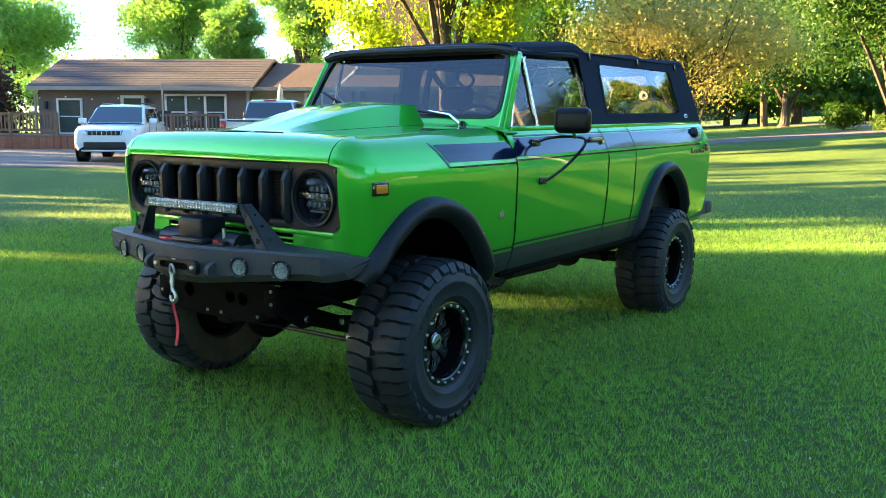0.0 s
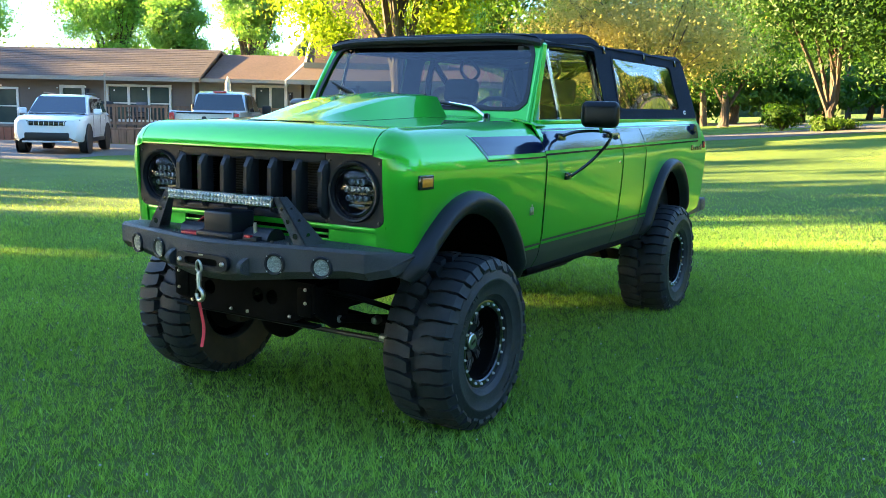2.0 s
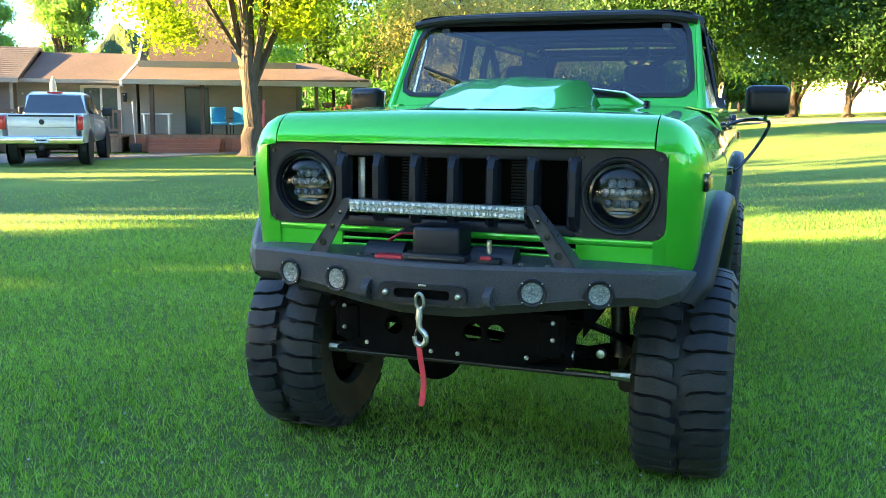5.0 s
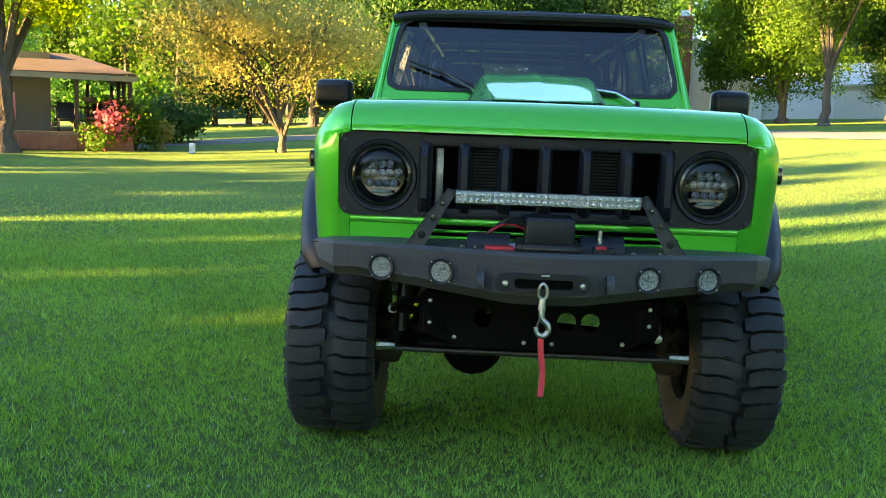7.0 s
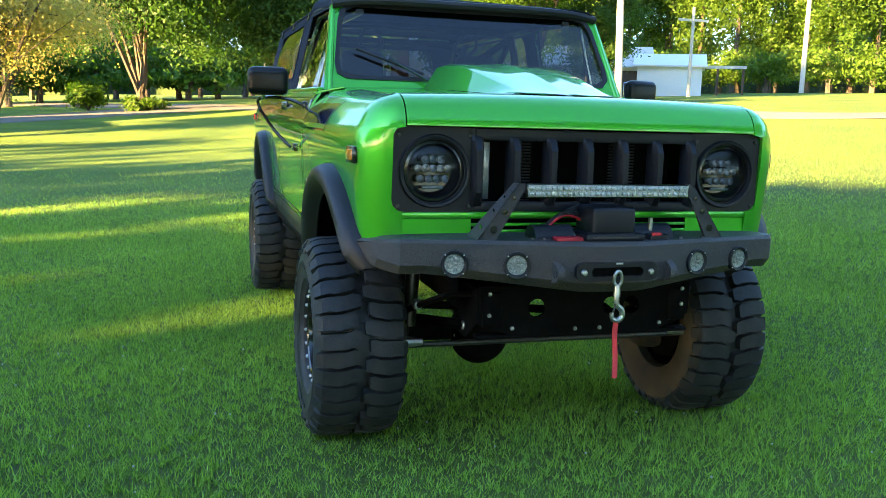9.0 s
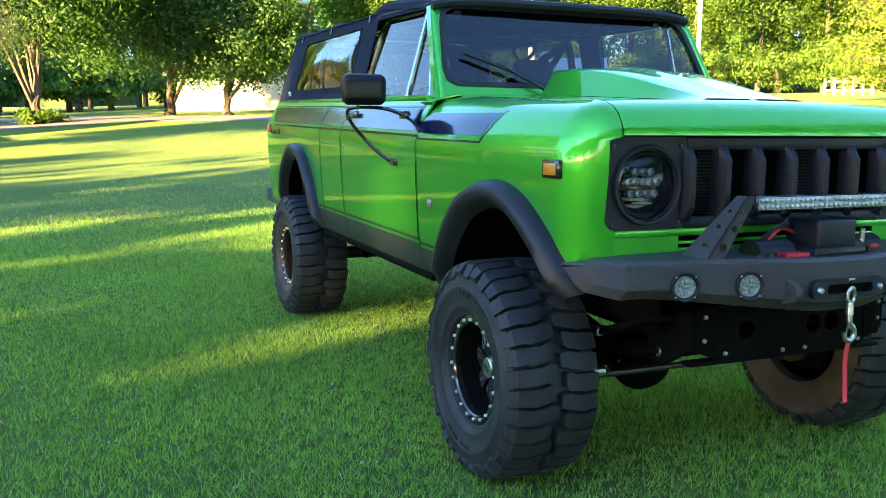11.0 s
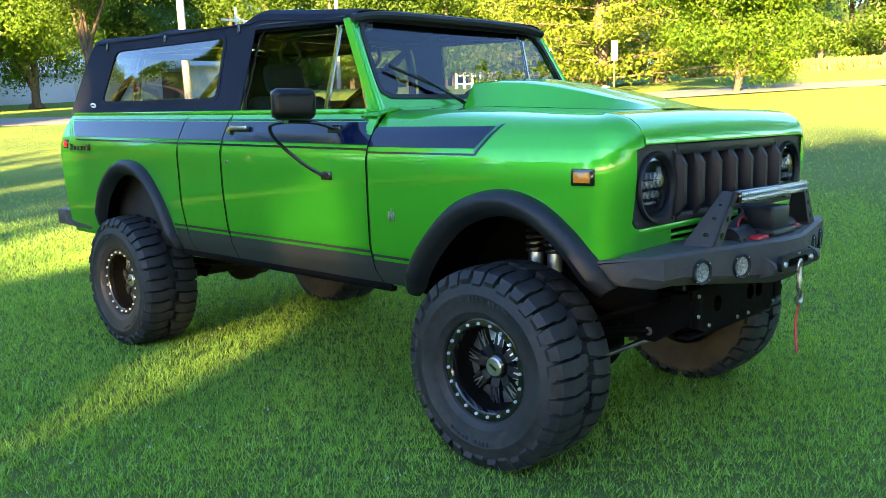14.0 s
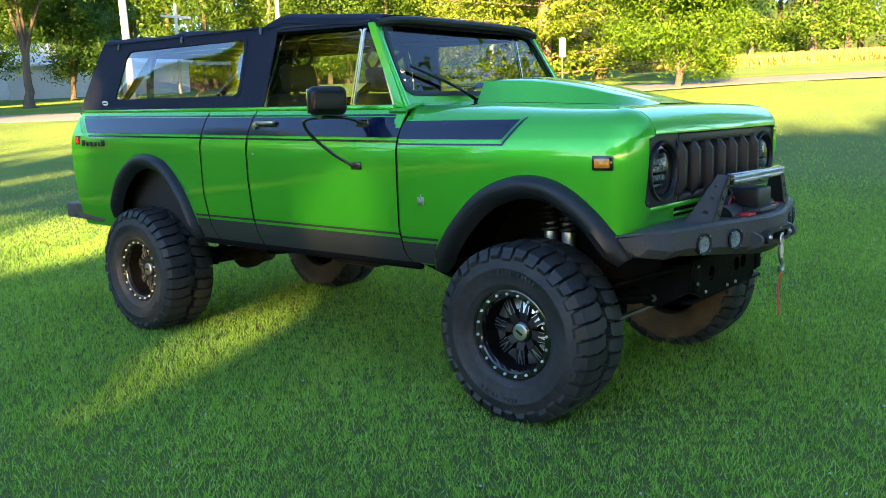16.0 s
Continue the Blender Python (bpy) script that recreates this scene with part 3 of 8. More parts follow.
for sgn in (1, -1):
    lamp = empty("headlamp", parent=truck, m=pose(sgn * 0.588, NOSE_Y + 0.03, 1.094))
    one([lathe([(0.108, -0.004), (0.108, 0.002), (0.098, 0.004), (0.094, -0.012), (0.08, -0.05), (0.0, -0.055)], 48, pose(0, 0, 0, 0, 0, -90))], "bucket", GLOSSB, lamp)
    for zr, xs in ((0.040, (-0.03, 0.0, 0.03)), (0.008, (-0.055, -0.0275, 0.0, 0.0275, 0.055)), (-0.03, (-0.045, -0.015, 0.015, 0.045))):
        for x in xs:
            one([lathe([(0.0140, -0.03), (0.0140, -0.008), (0.0115, -0.006), (0.0105, -0.014), (0.004, -0.010), (0.0, -0.008)], 12, pose(x, 0, zr, 0, 0, -90))], "led_cell", HEADLED, lamp)
    one([bevbox(-0.04, 0.04, 0.008, 0.02, -0.066, -0.055, 0.004)], "light_strip", HEADLED, lamp)
    one([lathe([(0.096, 0.0), (0.085, 0.010), (0.05, 0.019), (0.0, 0.023)], 40, pose(0, 0, 0, 0, 0, -90))], "lens", HEADGLASS, lamp)

# green valance with louvres under the grille
valance = empty("front_valance", parent=truck)
one([bevbox(-0.735, 0.735, NOSE_Y + 0.026, NOSE_Y + 0.05, 0.922, 0.949, 0.005)], "valance_lip", PAINT, valance)
for sgn in (1, -1):
    one([bevbox(min(sgn * 0.44, sgn * 0.705), max(sgn * 0.44, sgn * 0.705), NOSE_Y + 0.034, NOSE_Y + 0.05, 0.79, 0.924, 0.003)], "valance_panel", PAINT, valance, smooth=0)
for z in (0.900, 0.876, 0.852, 0.828):
    one([bevbox(-0.44, 0.44, NOSE_Y + 0.034, NOSE_Y + 0.05, z - 0.007, z + 0.005, 0.003)], "louvre", PAINT, valance)
one([plainbox(-0.44, 0.44, NOSE_Y + 0.056, NOSE_Y + 0.07, 0.74, 0.925)], "louvre_backing", BLACK, valance)


# wheel-arch flares and liners
def flare(curve, grow=1.0):
    line = curve
    sec = [(-0.012, 0.000), (0.000, 0.012), (0.012, 0.040), (0.040, 0.058), (0.066, 0.050), (0.080, 0.022), (0.084, -0.01), (0.07, -0.02)]
    n = len(line)

    def at(i, s):
        y, z = line[i]
        a, b = line[max(i - 1, 0)], line[min(i + 1, n - 1)]
        d = Vector((b[0] - a[0], b[1] - a[1])).normalized()
        nrm = Vector((-d.y, d.x))
        if (Vector((y, z)) - Vector(mid)).dot(nrm) < 0:
            nrm = -nrm
        fade = min(1.0, 0.55 + 0.45 * min(i, n - 1 - i) / 6)
        r, o = (s[0] - 0.052) * fade + 0.004, s[1] * fade
        yy, zz = y + nrm.x * r, z + nrm.y * r
        zc = min(1.3, max(0.62, zz))
        xx = side_x(yy, zc)
        if yy < NOSE_Y + 0.165:
            k = min(1.0, (NOSE_Y + 0.165 - yy) / 0.165)
            xx = 0.70 + (xx - 0.70) * math.sqrt(max(0.0, 1 - k * k))
        return Vector((xx + o, yy, rake(yy, zz)))

    mid = (sum(p[0] for p in line) / n, 0.55)
    return [grid(at, range(n), sec)]


both(lambda: flare(FRONT_ARCH), "front_flare", FLARE, smooth=75, thick=0.008)
both(lambda: flare(REAR_ARCH), "rear_flare", FLARE, smooth=75, thick=0.008)


def liner(curve, inner_x):
    n = len(curve)
    cy = sum(p[0] for p in curve) / n
    return [grid(lambda i, x: Vector((side_x(curve[i][0], 0.9) - 0.02 if x is None else x, curve[i][0], rake(curve[i][0], curve[i][1]) + (0.0 if x is None else 0.03))), range(n), [None, 0.7, inner_x]),
            grid(lambda i, z: Vector((inner_x, curve[i][0], max(z, 0.0) if z < 0 else curve[i][1] + 0.03 - (curve[i][1] - 0.55) * z)), range(n), [0.0, 0.5, 1.0])]


both(lambda: liner(FRONT_ARCH, 0.47), "front_wheel_well", BLACK)
both(lambda: liner(REAR_ARCH, 0.47), "rear_wheel_well", BLACK)


# stripes laid on the panels
def decal(outline_y0, outline_y1, z0, z1, name, material, lift=0.0025, n=30, lab=""):
    """A strip between two end lines y(z) and heights z0, z1."""
    def make():
        rows = lin(0, 1, max(3, int((z1 - z0) / 0.02) + 2))

        def at(u, v):
            z = z0 + (z1 - z0) * v
            y = outline_y0(z) + (outline_y1(z) - outline_y0(z)) * u
            zz = z if y > 0.66 else z
            if y < 0.70:
                x = HALF - interp(z, [r[2] for r in FENDER_ROWS], [r[0] for r in FENDER_ROWS]) - taper(y)
            else:
                x = side_x(y, z)
            return Vector((x + lift, y, rake(y, zz)))

        return [grid(at, lin(0, 1, n), rows)]
    return both(make, name, material, label=lab)


F0, D0, D1, Q0, Q1 = (lambda z: DOOR_F(z) - GAP), (lambda z: DOOR_F(z) + GAP), (lambda z: DOOR_R(z) - GAP), (lambda z: DOOR_R(z) + GAP), (lambda z: PANEL_S(z) - GAP)
R0, R1 = (lambda z: PANEL_S(z) + GAP), (lambda z: 3.74 - (1.36 - z) * 1.1)
SLANT = lambda dy: (lambda z: 0.085 + dy - (z - 1.235) * 0.75)
for ya, yb, n in ((D0, D1, 20), (Q0, Q1, 10), (R0, R1, 24)):
    decal(ya, yb, 1.247, 1.345, "upper_stripe", STRIPE, n=n, lab="navy black side stripe")
    decal(ya, yb, 1.352, 1.358, "pin_line", STRIPE, n=n)
    decal(ya, yb, 1.222, 1.232, "pin_line", STRIPE, n=n)
decal(SLANT(0.0), F0, 1.240, 1.325, "upper_stripe", STRIPE, n=16, lab="navy black side stripe")
decal(SLANT(-0.028), F0, 1.212, 1.220, "pin_line", STRIPE, n=16)
decal(SLANT(-0.028), SLANT(-0.018), 1.212, 1.338, "pin_line", STRIPE, n=3)
decal(SLANT(-0.028), lambda z: 0.52, 1.334, 1.341, "pin_line", STRIPE, n=12)
decal(SLANT(-0.016), SLANT(-0.006), 1.226, 1.332, "pin_line", PINLINE, n=3)
for ya, yb, n in ((D0, D1, 16), (Q0, Q1, 8)):
    decal(ya, yb, 0.628, 0.752, "lower_band", LOWER, n=n, lab="charcoal lower body band")
    decal(ya, yb, 0.766, 0.778, "pin_line", LOWER, n=n)
decal(lambda z: 0.505 - (z - 0.65) * 0.35, F0, 0.632, 0.738, "lower_band", LOWER, n=8, lab="charcoal lower body band")
decal(lambda z: 0.505 - (z - 0.65) * 0.35, F0, 0.752, 0.764, "pin_line", LOWER, n=8)
decal(R0, lambda z: 2.375 + (z - 0.64) * 0.3, 0.632, 0.752, "lower_band", LOWER, n=5, lab="charcoal lower body band")
decal(R0, lambda z: 2.41, 0.766, 0.778, "pin_line", LOWER, n=4)
# dark strips laid over the seams, the shade of the gaps put into colour
for seam in (DOOR_F, DOOR_R, PANEL_S):
    decal(lambda z, f=seam: f(z) - 0.0042, lambda z, f=seam: f(z) + 0.0042, 0.632, 1.366, "seam_seal", BLACK, lift=0.0032, n=2)
# rear corner chevrons of the stripe
for k in range(2):
    o = 0.035 + 0.035 * k
    decal(lambda z, o=o: R1(z) + o, lambda z, o=o: R1(z) + o + 0.012, 1.247, 1.345, "pin_line", PINLINE, n=3)
both(lambda: [bevbox(0.825, 0.862, 0.60, 2.38, 0.598, 0.632, 0.01)], "rocker_sill", BLACK)

# side lamps, badges, handles
for sgn in (1, -1):
    mk = empty("side_marker", parent=truck, m=pose(sgn * (side_x(-0.40, 1.14) + 0.001), -0.41, 1.142, 0, 0, -sgn * 7.0))
    one([bevbox(-0.010, 0.010, -0.046, 0.046, -0.031, 0.031, 0.006)], "marker_frame", GLOSSB, mk)
    one([bevbox(sgn * 0.008 - 0.006, sgn * 0.008 + 0.006, -0.034, 0.034, -0.020, 0.020, 0.004)], "marker_lens", AMBER, mk)
    tl = empty("rear_side_marker", parent=truck, m=pose(sgn * (skin_x(3.74, 1.225) + 0.001), 3.735, 1.225, 0, 0, -sgn * 3))
    one([bevbox(-0.006, 0.008, -0.026, 0.026, -0.030, 0.030, 0.005)], "marker_frame", GLOSSB, tl)
    one([bevbox(sgn * 0.008 - 0.005, sgn * 0.008 + 0.005, -0.019, 0.019, -0.022, 0.022, 0.003)], "marker_lens", REDLENS, tl)
    bx = sgn * (side_x(0.556, 0.945) + 0.003)
    bd = empty("fender_badge", parent=truck, m=pose(bx, 0.556, 0.945))
    for dy, w, z0, z1 in ((-0.016, 0.006, -0.022, 0.018), (-0.006, 0.006, -0.022, 0.018), (0.006, 0.006, -0.022, 0.018), (0.016, 0.006, -0.022, 0.018), (0.0, 0.005, 0.018, 0.032)):
        one([bevbox(-0.003, 0.003, dy - w / 2, dy + w / 2, z0, z1, 0.001)], "badge_bar", STEEL, bd)
    one([bevbox(-0.002, 0.002, -0.020, 0.020, -0.004, 0.002, 0.001)], "badge_bar", STEEL, bd)
    # plain bars where the model script stands
    for i, w in enumerate((0.040, 0.028, 0.030, 0.028, 0.020, 0.050)):
        y = 3.655 - 0.052 * i
        one([bevbox(-0.0015, 0.0015, -w / 2, w / 2, -0.020, 0.020 if i in (0, 5) else 0.008, 0.001, m=pose(sgn * (skin_x(y, 1.205) + 0.003), y, 1.205, 0, 0, 0))], "script_bar", STRIPE)
    hd = empty("door_handle", parent=truck, m=pose(sgn * (skin_x(1.72, 1.318) + 0.004), 1.715, 1.318))
    one([bevbox(sgn * 0.012 - 0.010, sgn * 0.012 + 0.010, -0.085, 0.075, -0.002, 0.018, 0.006)], "handle_grip", STEEL, hd)
    one([lathe([(0.0, 0.024), (0.018, 0.022), (0.020, 0.0)], 16, pose(0, 0.078, -0.006, 0, 0, 0 if sgn > 0 else 180))], "handle_button", CHROME, hd)
    one([bevbox(sgn * 0.004 - 0.004, sgn * 0.004 + 0.004, -0.09, 0.098, -0.014, 0.022, 0.003)], "handle_plate", GLOSSB, hd)
    one([lathe([(0.0, 0.004), (0.009, 0.003), (0.010, 0.0)], 14, pose(sgn * side_x(1.79, 1.145), 1.80, 1.15, 0, 0, 0 if sgn > 0 else 180))], "door_lock", CHROME)
# fuel cap on the left rear quarter
one([lathe([(0.0, 0.03), (0.035, 0.028), (0.042, 0.018), (0.045, 0.0)], 24, pose(skin_x(3.52, 1.345), 3.52, 1.345, 0, -12, 0))], "fuel_cap", STRIPE, label="dark round fuel cap")

# ---- windscreen frame ----
WS = lambda a, b, t: Vector((a, 0.735 + 0.27 * b / 0.475 + t, 1.385 + b))
WS_OUT = spread(rounded([(-0.795, -0.01), (0.795, -0.01), (0.722, 0.472), (-0.722, 0.472)], [0.02, 0.02, 0.06, 0.06], 6), 64)
WS_IN = spread(rounded([(-0.742, 0.066), (0.742, 0.066), (0.684, 0.450), (-0.684, 0.450)], 0.08, 6), 64)
WS_SEAL = spread(rounded([(-0.718, 0.086), (0.718, 0.086), (0.664, 0.430), (-0.664, 0.430)], 0.07, 6), 64)
one([ring(WS_OUT, WS_IN, 0.05, WS)], "windscreen_frame", PAINT, smooth=30)
one([ring(WS_IN, WS_SEAL, 0.014, lambda a, b, t: WS(a, b, t - 0.006))], "windscreen_seal", SEAL)
pane = [WS(p[0], p[1], 0.012) for p in WS_SEAL]
ws = one([(pane, [tuple(range(len(pane)))])], "windscreen", SCREEN, smooth=0)
ws.visible_shadow = False
both(lambda: [tube([(0.765, 0.735, 1.39), (0.716, 0.978, 1.795)], 0.014, 8)], "screen_pillar_bead", PAINT)
both(lambda: [bevbox(0.70, 0.778, 0.69, 0.82, 1.345, 1.402, 0.02, 3)], "pillar_foot", PAINT)
# wipers
for px, py, tipx, b0, b1 in ((-0.20, 0.70, -0.52, 0.0, 0.2), (0.52, 0.70, 0.26, 0.0, 0.2)):
    wp = empty("wiper", parent=truck)
    foot, elbow = WS(px, 0.03, -0.03), WS(px - 0.10, 0.085, -0.035)
    tip = WS(px - 0.26, 0.175 if px < 0 else 0.105, -0.022)
    one([tube([foot, elbow, tip], [0.010, 0.008, 0.006], 8)], "wiper_arm", GLOSSB if px < 0 else CHROME, wp)
    a, b = WS(px - 0.09, 0.10 if px < 0 else 0.075, -0.02), WS(px - 0.42, 0.215 if px < 0 else 0.115, -0.02)
    one([tube([a, b], 0.008, 6)], "wiper_blade", SEAL, wp)
    one([lathe([(0.0, 0.03), (0.018, 0.026), (0.022, 0.0)], 14, pose(foot.x, foot.y + 0.01, foot.z - 0.01, 0, -90, 0))], "wiper_pivot", GLOSSB, wp)

# ---- door windows ----
for sgn in (1, -1):
    dw = empty("door_window", parent=truck)
    DW = lambda a, b, t, s=sgn: Vector((s * (0.806 - 0.115 * (b - 1.39) / 0.42 - t), a, b))
    # front edge follows the screen pillar
    big_o = spread(rounded([(1.098, 1.392), (1.812, 1.398), (1.752, 1.832), (1.098, 1.818)], [0.01, 0.02, 0.045, 0.01], 5), 40)
    big_i = spread(rounded([(1.107, 1.402), (1.801, 1.408), (1.742, 1.823), (1.107, 1.810)], [0.01, 0.02, 0.04, 0.01], 5), 40)
    ven_o = spread(rounded([(0.784, 1.390), (1.091, 1.392), (1.096, 1.818), (1.028, 1.816)], [0.01, 0.01, 0.01, 0.01], 4), 32)
    ven_i = spread(rounded([(0.804, 1.402), (1.082, 1.404), (1.087, 1.806), (1.037, 1.806)], [0.01, 0.01, 0.01, 0.01], 4), 32)
    for o, i, nm in ((big_o, big_i, "window_frame"), (ven_o, ven_i, "vent_frame")):
        vs, fs = ring(o, i, 0.012, DW)
        one([(vs, fs if sgn < 0 else [f[::-1] for f in fs])], nm, CHROME, dw, smooth=30)
    for i, nm in ((big_i, "door_pane"), (ven_i, "vent_pane")):
        vs = [DW(p[0], p[1], 0.012) for p in i]
        g = one([(vs, [tuple(range(len(vs)))])], nm, TINTED, dw, smooth=0)
        g.visible_shadow = False

# ---- mirrors on tube brackets ----
for sgn in (1, -1):
    mr = empty("side_mirror", parent=truck)
    M = pose(1.055 if sgn > 0 else -1.032, 1.035, 1.442 if sgn > 0 else 1.432, 0, 0, sgn * 14)
    one([bevbox(-0.103, 0.103, -0.045, 0.035, -0.071, 0.071, 0.036, 5, m=M)], "mirror_housing", MIRRORB, mr)
    one([bevbox(-0.092, 0.092, 0.030, 0.040, -0.060, 0.060, 0.012, 2, m=M)], "mirror_glass", CHROME, mr)
    one([tube(catmull([(sgn * 0.868, 0.955, 1.318), (sgn * 0.94, 0.99, 1.345), (sgn * 1.03, 1.08, 1.352), (sgn * 1.072, 1.16, 1.335), (sgn * 1.05, 1.15, 1.27), (sgn * 0.985, 1.06, 1.17), (sgn * 0.925, 0.975, 1.105)], 5), 0.0085, 8)], "mirror_arm", GLOSSB, mr)
    one([tube([(sgn * 1.05, 1.075, 1.346), (sgn * 1.055, 1.04, 1.38)], 0.009, 8)], "mirror_stem", CHROME, mr)
    for y, z, w in ((0.955, 1.312, 0.045), (0.975, 1.10, 0.035)):
        one([bevbox(-0.012, 0.016, -w, w, -0.020, 0.020, 0.006, m=pose(sgn * side_x(y, z), y, z + 0.004))], "mirror_foot", GLOSSB, mr)

# ---- soft top ----
top = empty("soft_top", parent=truck)
ROOF_Y = [0.965, 1.10, 1.35, 1.60, 1.70, 1.78, 1.92, 2.20, 2.55, 2.72, 2.80, 3.10, 3.42, 3.60, 3.64]
ROOF_Z = [1.864, 1.878, 1.898, 1.922, 1.930, 1.920, 1.878, 1.878, 1.894, 1.908, 1.898, 1.894, 1.910, 1.916, 1.898]


def roof():
    prof = [(-0.716, -0.055), (-0.708, -0.022), (-0.680, -0.004), (-0.60, 0.006), (-0.3, 0.012), (0.0, 0.014), (0.3, 0.012), (0.60, 0.006), (0.680, -0.004), (0.708, -0.022), (0.716, -0.055)]
    ys = sorted(set(lin(0.965, 3.64, 46) + ROOF_Y))

    def at(y, p):
        z = interp(y, ROOF_Y, ROOF_Z)
        sag = 0.006 * math.sin((y - 1.0) * 9.0) * (1 - (p[0] / 0.72) ** 2)
        w = interp(y, [0.965, 1.2, 3.6], [1.0, 1.0, 0.985])
        return Vector((p[0] * w, y, z + p[1] + sag))

    return [grid(at, ys, prof[::-1])]


one(roof(), "roof_fabric", CANVAS, top, thick=0.006)
one([tube([(x, 0.962 + 0.01 * (x / 0.7) ** 2, 1.852 - 0.03 * abs(x / 0.72) ** 6) for x in lin(-0.72, 0.72, 21)], 0.021, 8)], "header_seal", SEAL, top)


def fabric_side(sgn):
    P = lambda a, b, t: Vector((sgn * (0.806 - 0.098 * (b - 1.395) / 0.46 - t + 0.006 * math.sin(a * 7.0) * math.sin((b - 1.4) * 7)), a, b))
    out = spread(rounded([(1.814, 1.392), (3.845, 1.420), (3.635, 1.880), (1.754, 1.872)], [0.01, 0.01, 0.05, 0.02], 5), 88)
    win = spread(rounded([(2.045, 1.485), (3.415, 1.495), (3.300, 1.812), (2.030, 1.808)], 0.05, 5), 88)
    k = max(range(88), key=lambda i: -(win[i] - out[0]).length)
    win = win[k:] + win[:k]
    vs, fs = ring(out, win, 0.006, P)
    one([(vs, fs if sgn < 0 else [f[::-1] for f in fs])], "side_fabric", CANVAS, top)
    hem = spread(rounded([(2.022, 1.466), (3.440, 1.476), (3.322, 1.832), (2.006, 1.828)], 0.06, 5), 88)
    hem = hem[k:] + hem[:k]
    vs, fs = ring(hem, win, 0.010, lambda a, b, t: P(a, b, t - 0.004))
    one([(vs, fs if sgn < 0 else [f[::-1] for f in fs])], "window_hem", CANVAS, top)
    rows = lin(0, 1, 13)

    def wave(u, v):
        y = interp(v, [0, 1], [interp(u, [0, 1], [2.04, 3.42]), interp(u, [0, 1], [2.025, 3.305])])
        z = interp(v, [0, 1], [interp(u, [0, 1], [1.482, 1.492]), interp(u, [0, 1], [1.811, 1.815])])
        return P(y, z, 0.003 - 0.034 * math.sin(math.pi * v) * math.sin(math.pi * u) ** 0.6 + 0.005 * math.sin(u * 5.0 + v * 2) * math.sin(v * 3.1) + 0.0010 * math.sin(u * 13 + v * 4) * math.sin(v * 3.1))

    g = one([grid(wave, lin(0, 1, 33), rows)], "side_window", VINYLWIN, top, label="clear wavy vinyl window", smooth=60)
    g.visible_shadow = False
    # seam flap along the roof edge, snaps along the belt, badge
    one([tube([P(y, interp(y, [1.77, 3.62], [1.864, 1.874]), -0.004) for y in lin(1.79, 3.61, 24)], 0.006, 6)], "edge_piping", CANVAS, top)
    for y in lin(1.95, 3.75, 9):
        one([lathe([(0.0, 0.006), (0.006, 0.005), (0.008, 0.0)], 8, pose(sgn * 0.807, y, 1.410 + 0.012 * (y - 1.9) / 1.9, 0, 0, 0 if sgn > 0 else 180))], "snap", GLOSSB, top)
    for y in (1.90, 2.68, 3.42):
        one([bevbox(-0.006, 0.010, -0.012, 0.012, -0.035, 0.012, 0.004, m=pose(sgn * 0.712, y, 1.858, 0, sgn * -12, 0))], "strap_buckle", GLOSSB, top)
    one([lathe([(0.0, 0.004), (0.030, 0.003), (0.034, 0.0)], 20, pose(sgn * 0.793, 3.52, 1.475, 0, sgn * -12, 0 if sgn > 0 else 180) @ Matrix.Diagonal((1, 1.15, 0.5, 1)))], "maker_badge", WHITEPRINT, top)
    one([bevbox(-0.0015, 0.0015, -0.024, 0.024, -0.005, 0.005, 0.001, m=pose(sgn * 0.798, 3.52, 1.475, 0, sgn * -12, 0))], "badge_print", GLOSSB, top)


fabric_side(1)
fabric_side(-1)
BK = lambda a, b, t: Vector((a, 3.848 - 0.212 * (b - 1.42) / 0.46 - t, b))
bo = spread(rounded([(-0.80, 1.415), (0.80, 1.415), (0.70, 1.885), (-0.70, 1.885)], 0.03, 5), 64)
bi = spread(rounded([(-0.60, 1.49), (0.60, 1.49), (0.54, 1.80), (-0.54, 1.80)], 0.05, 5), 64)
one([ring(bo, bi, 0.006, BK)], "rear_fabric", CANVAS, top)
vs = [BK(p[0], p[1], 0.003) for p in bi]
g = one([(vs, [tuple(range(len(vs)))])], "rear_window", VINYLWIN, top, smooth=0)
g.visible_shadow = False
# belt seal at the foot of the fabric
both(lambda: [tube([(0.806, y, 1.397 + 0.012 * (y - 1.8) / 2.0) for y in lin(1.84, 3.83, 8)], 0.008, 6)], "belt_seal", SEAL)
both(lambda: [tube([(0.690 + 0.012, y, z) for y, z in ((1.03, 1.836), (1.10, 1.836), (1.70, 1.850), (1.765, 1.842))], 0.012, 6)], "door_top_seal", SEAL)
both(lambda: [grid(lambda u, v: Vector((0.712 - 0.004 * v, u, interp(v, [0, 1], [interp(u, [1.0, 1.72], [1.814, 1.830]), interp(u, ROOF_Y, ROOF_Z) - 0.04]))), lin(1.00, 1.79, 10), [0, 1])], "roof_side_fabric", CANVAS, top)

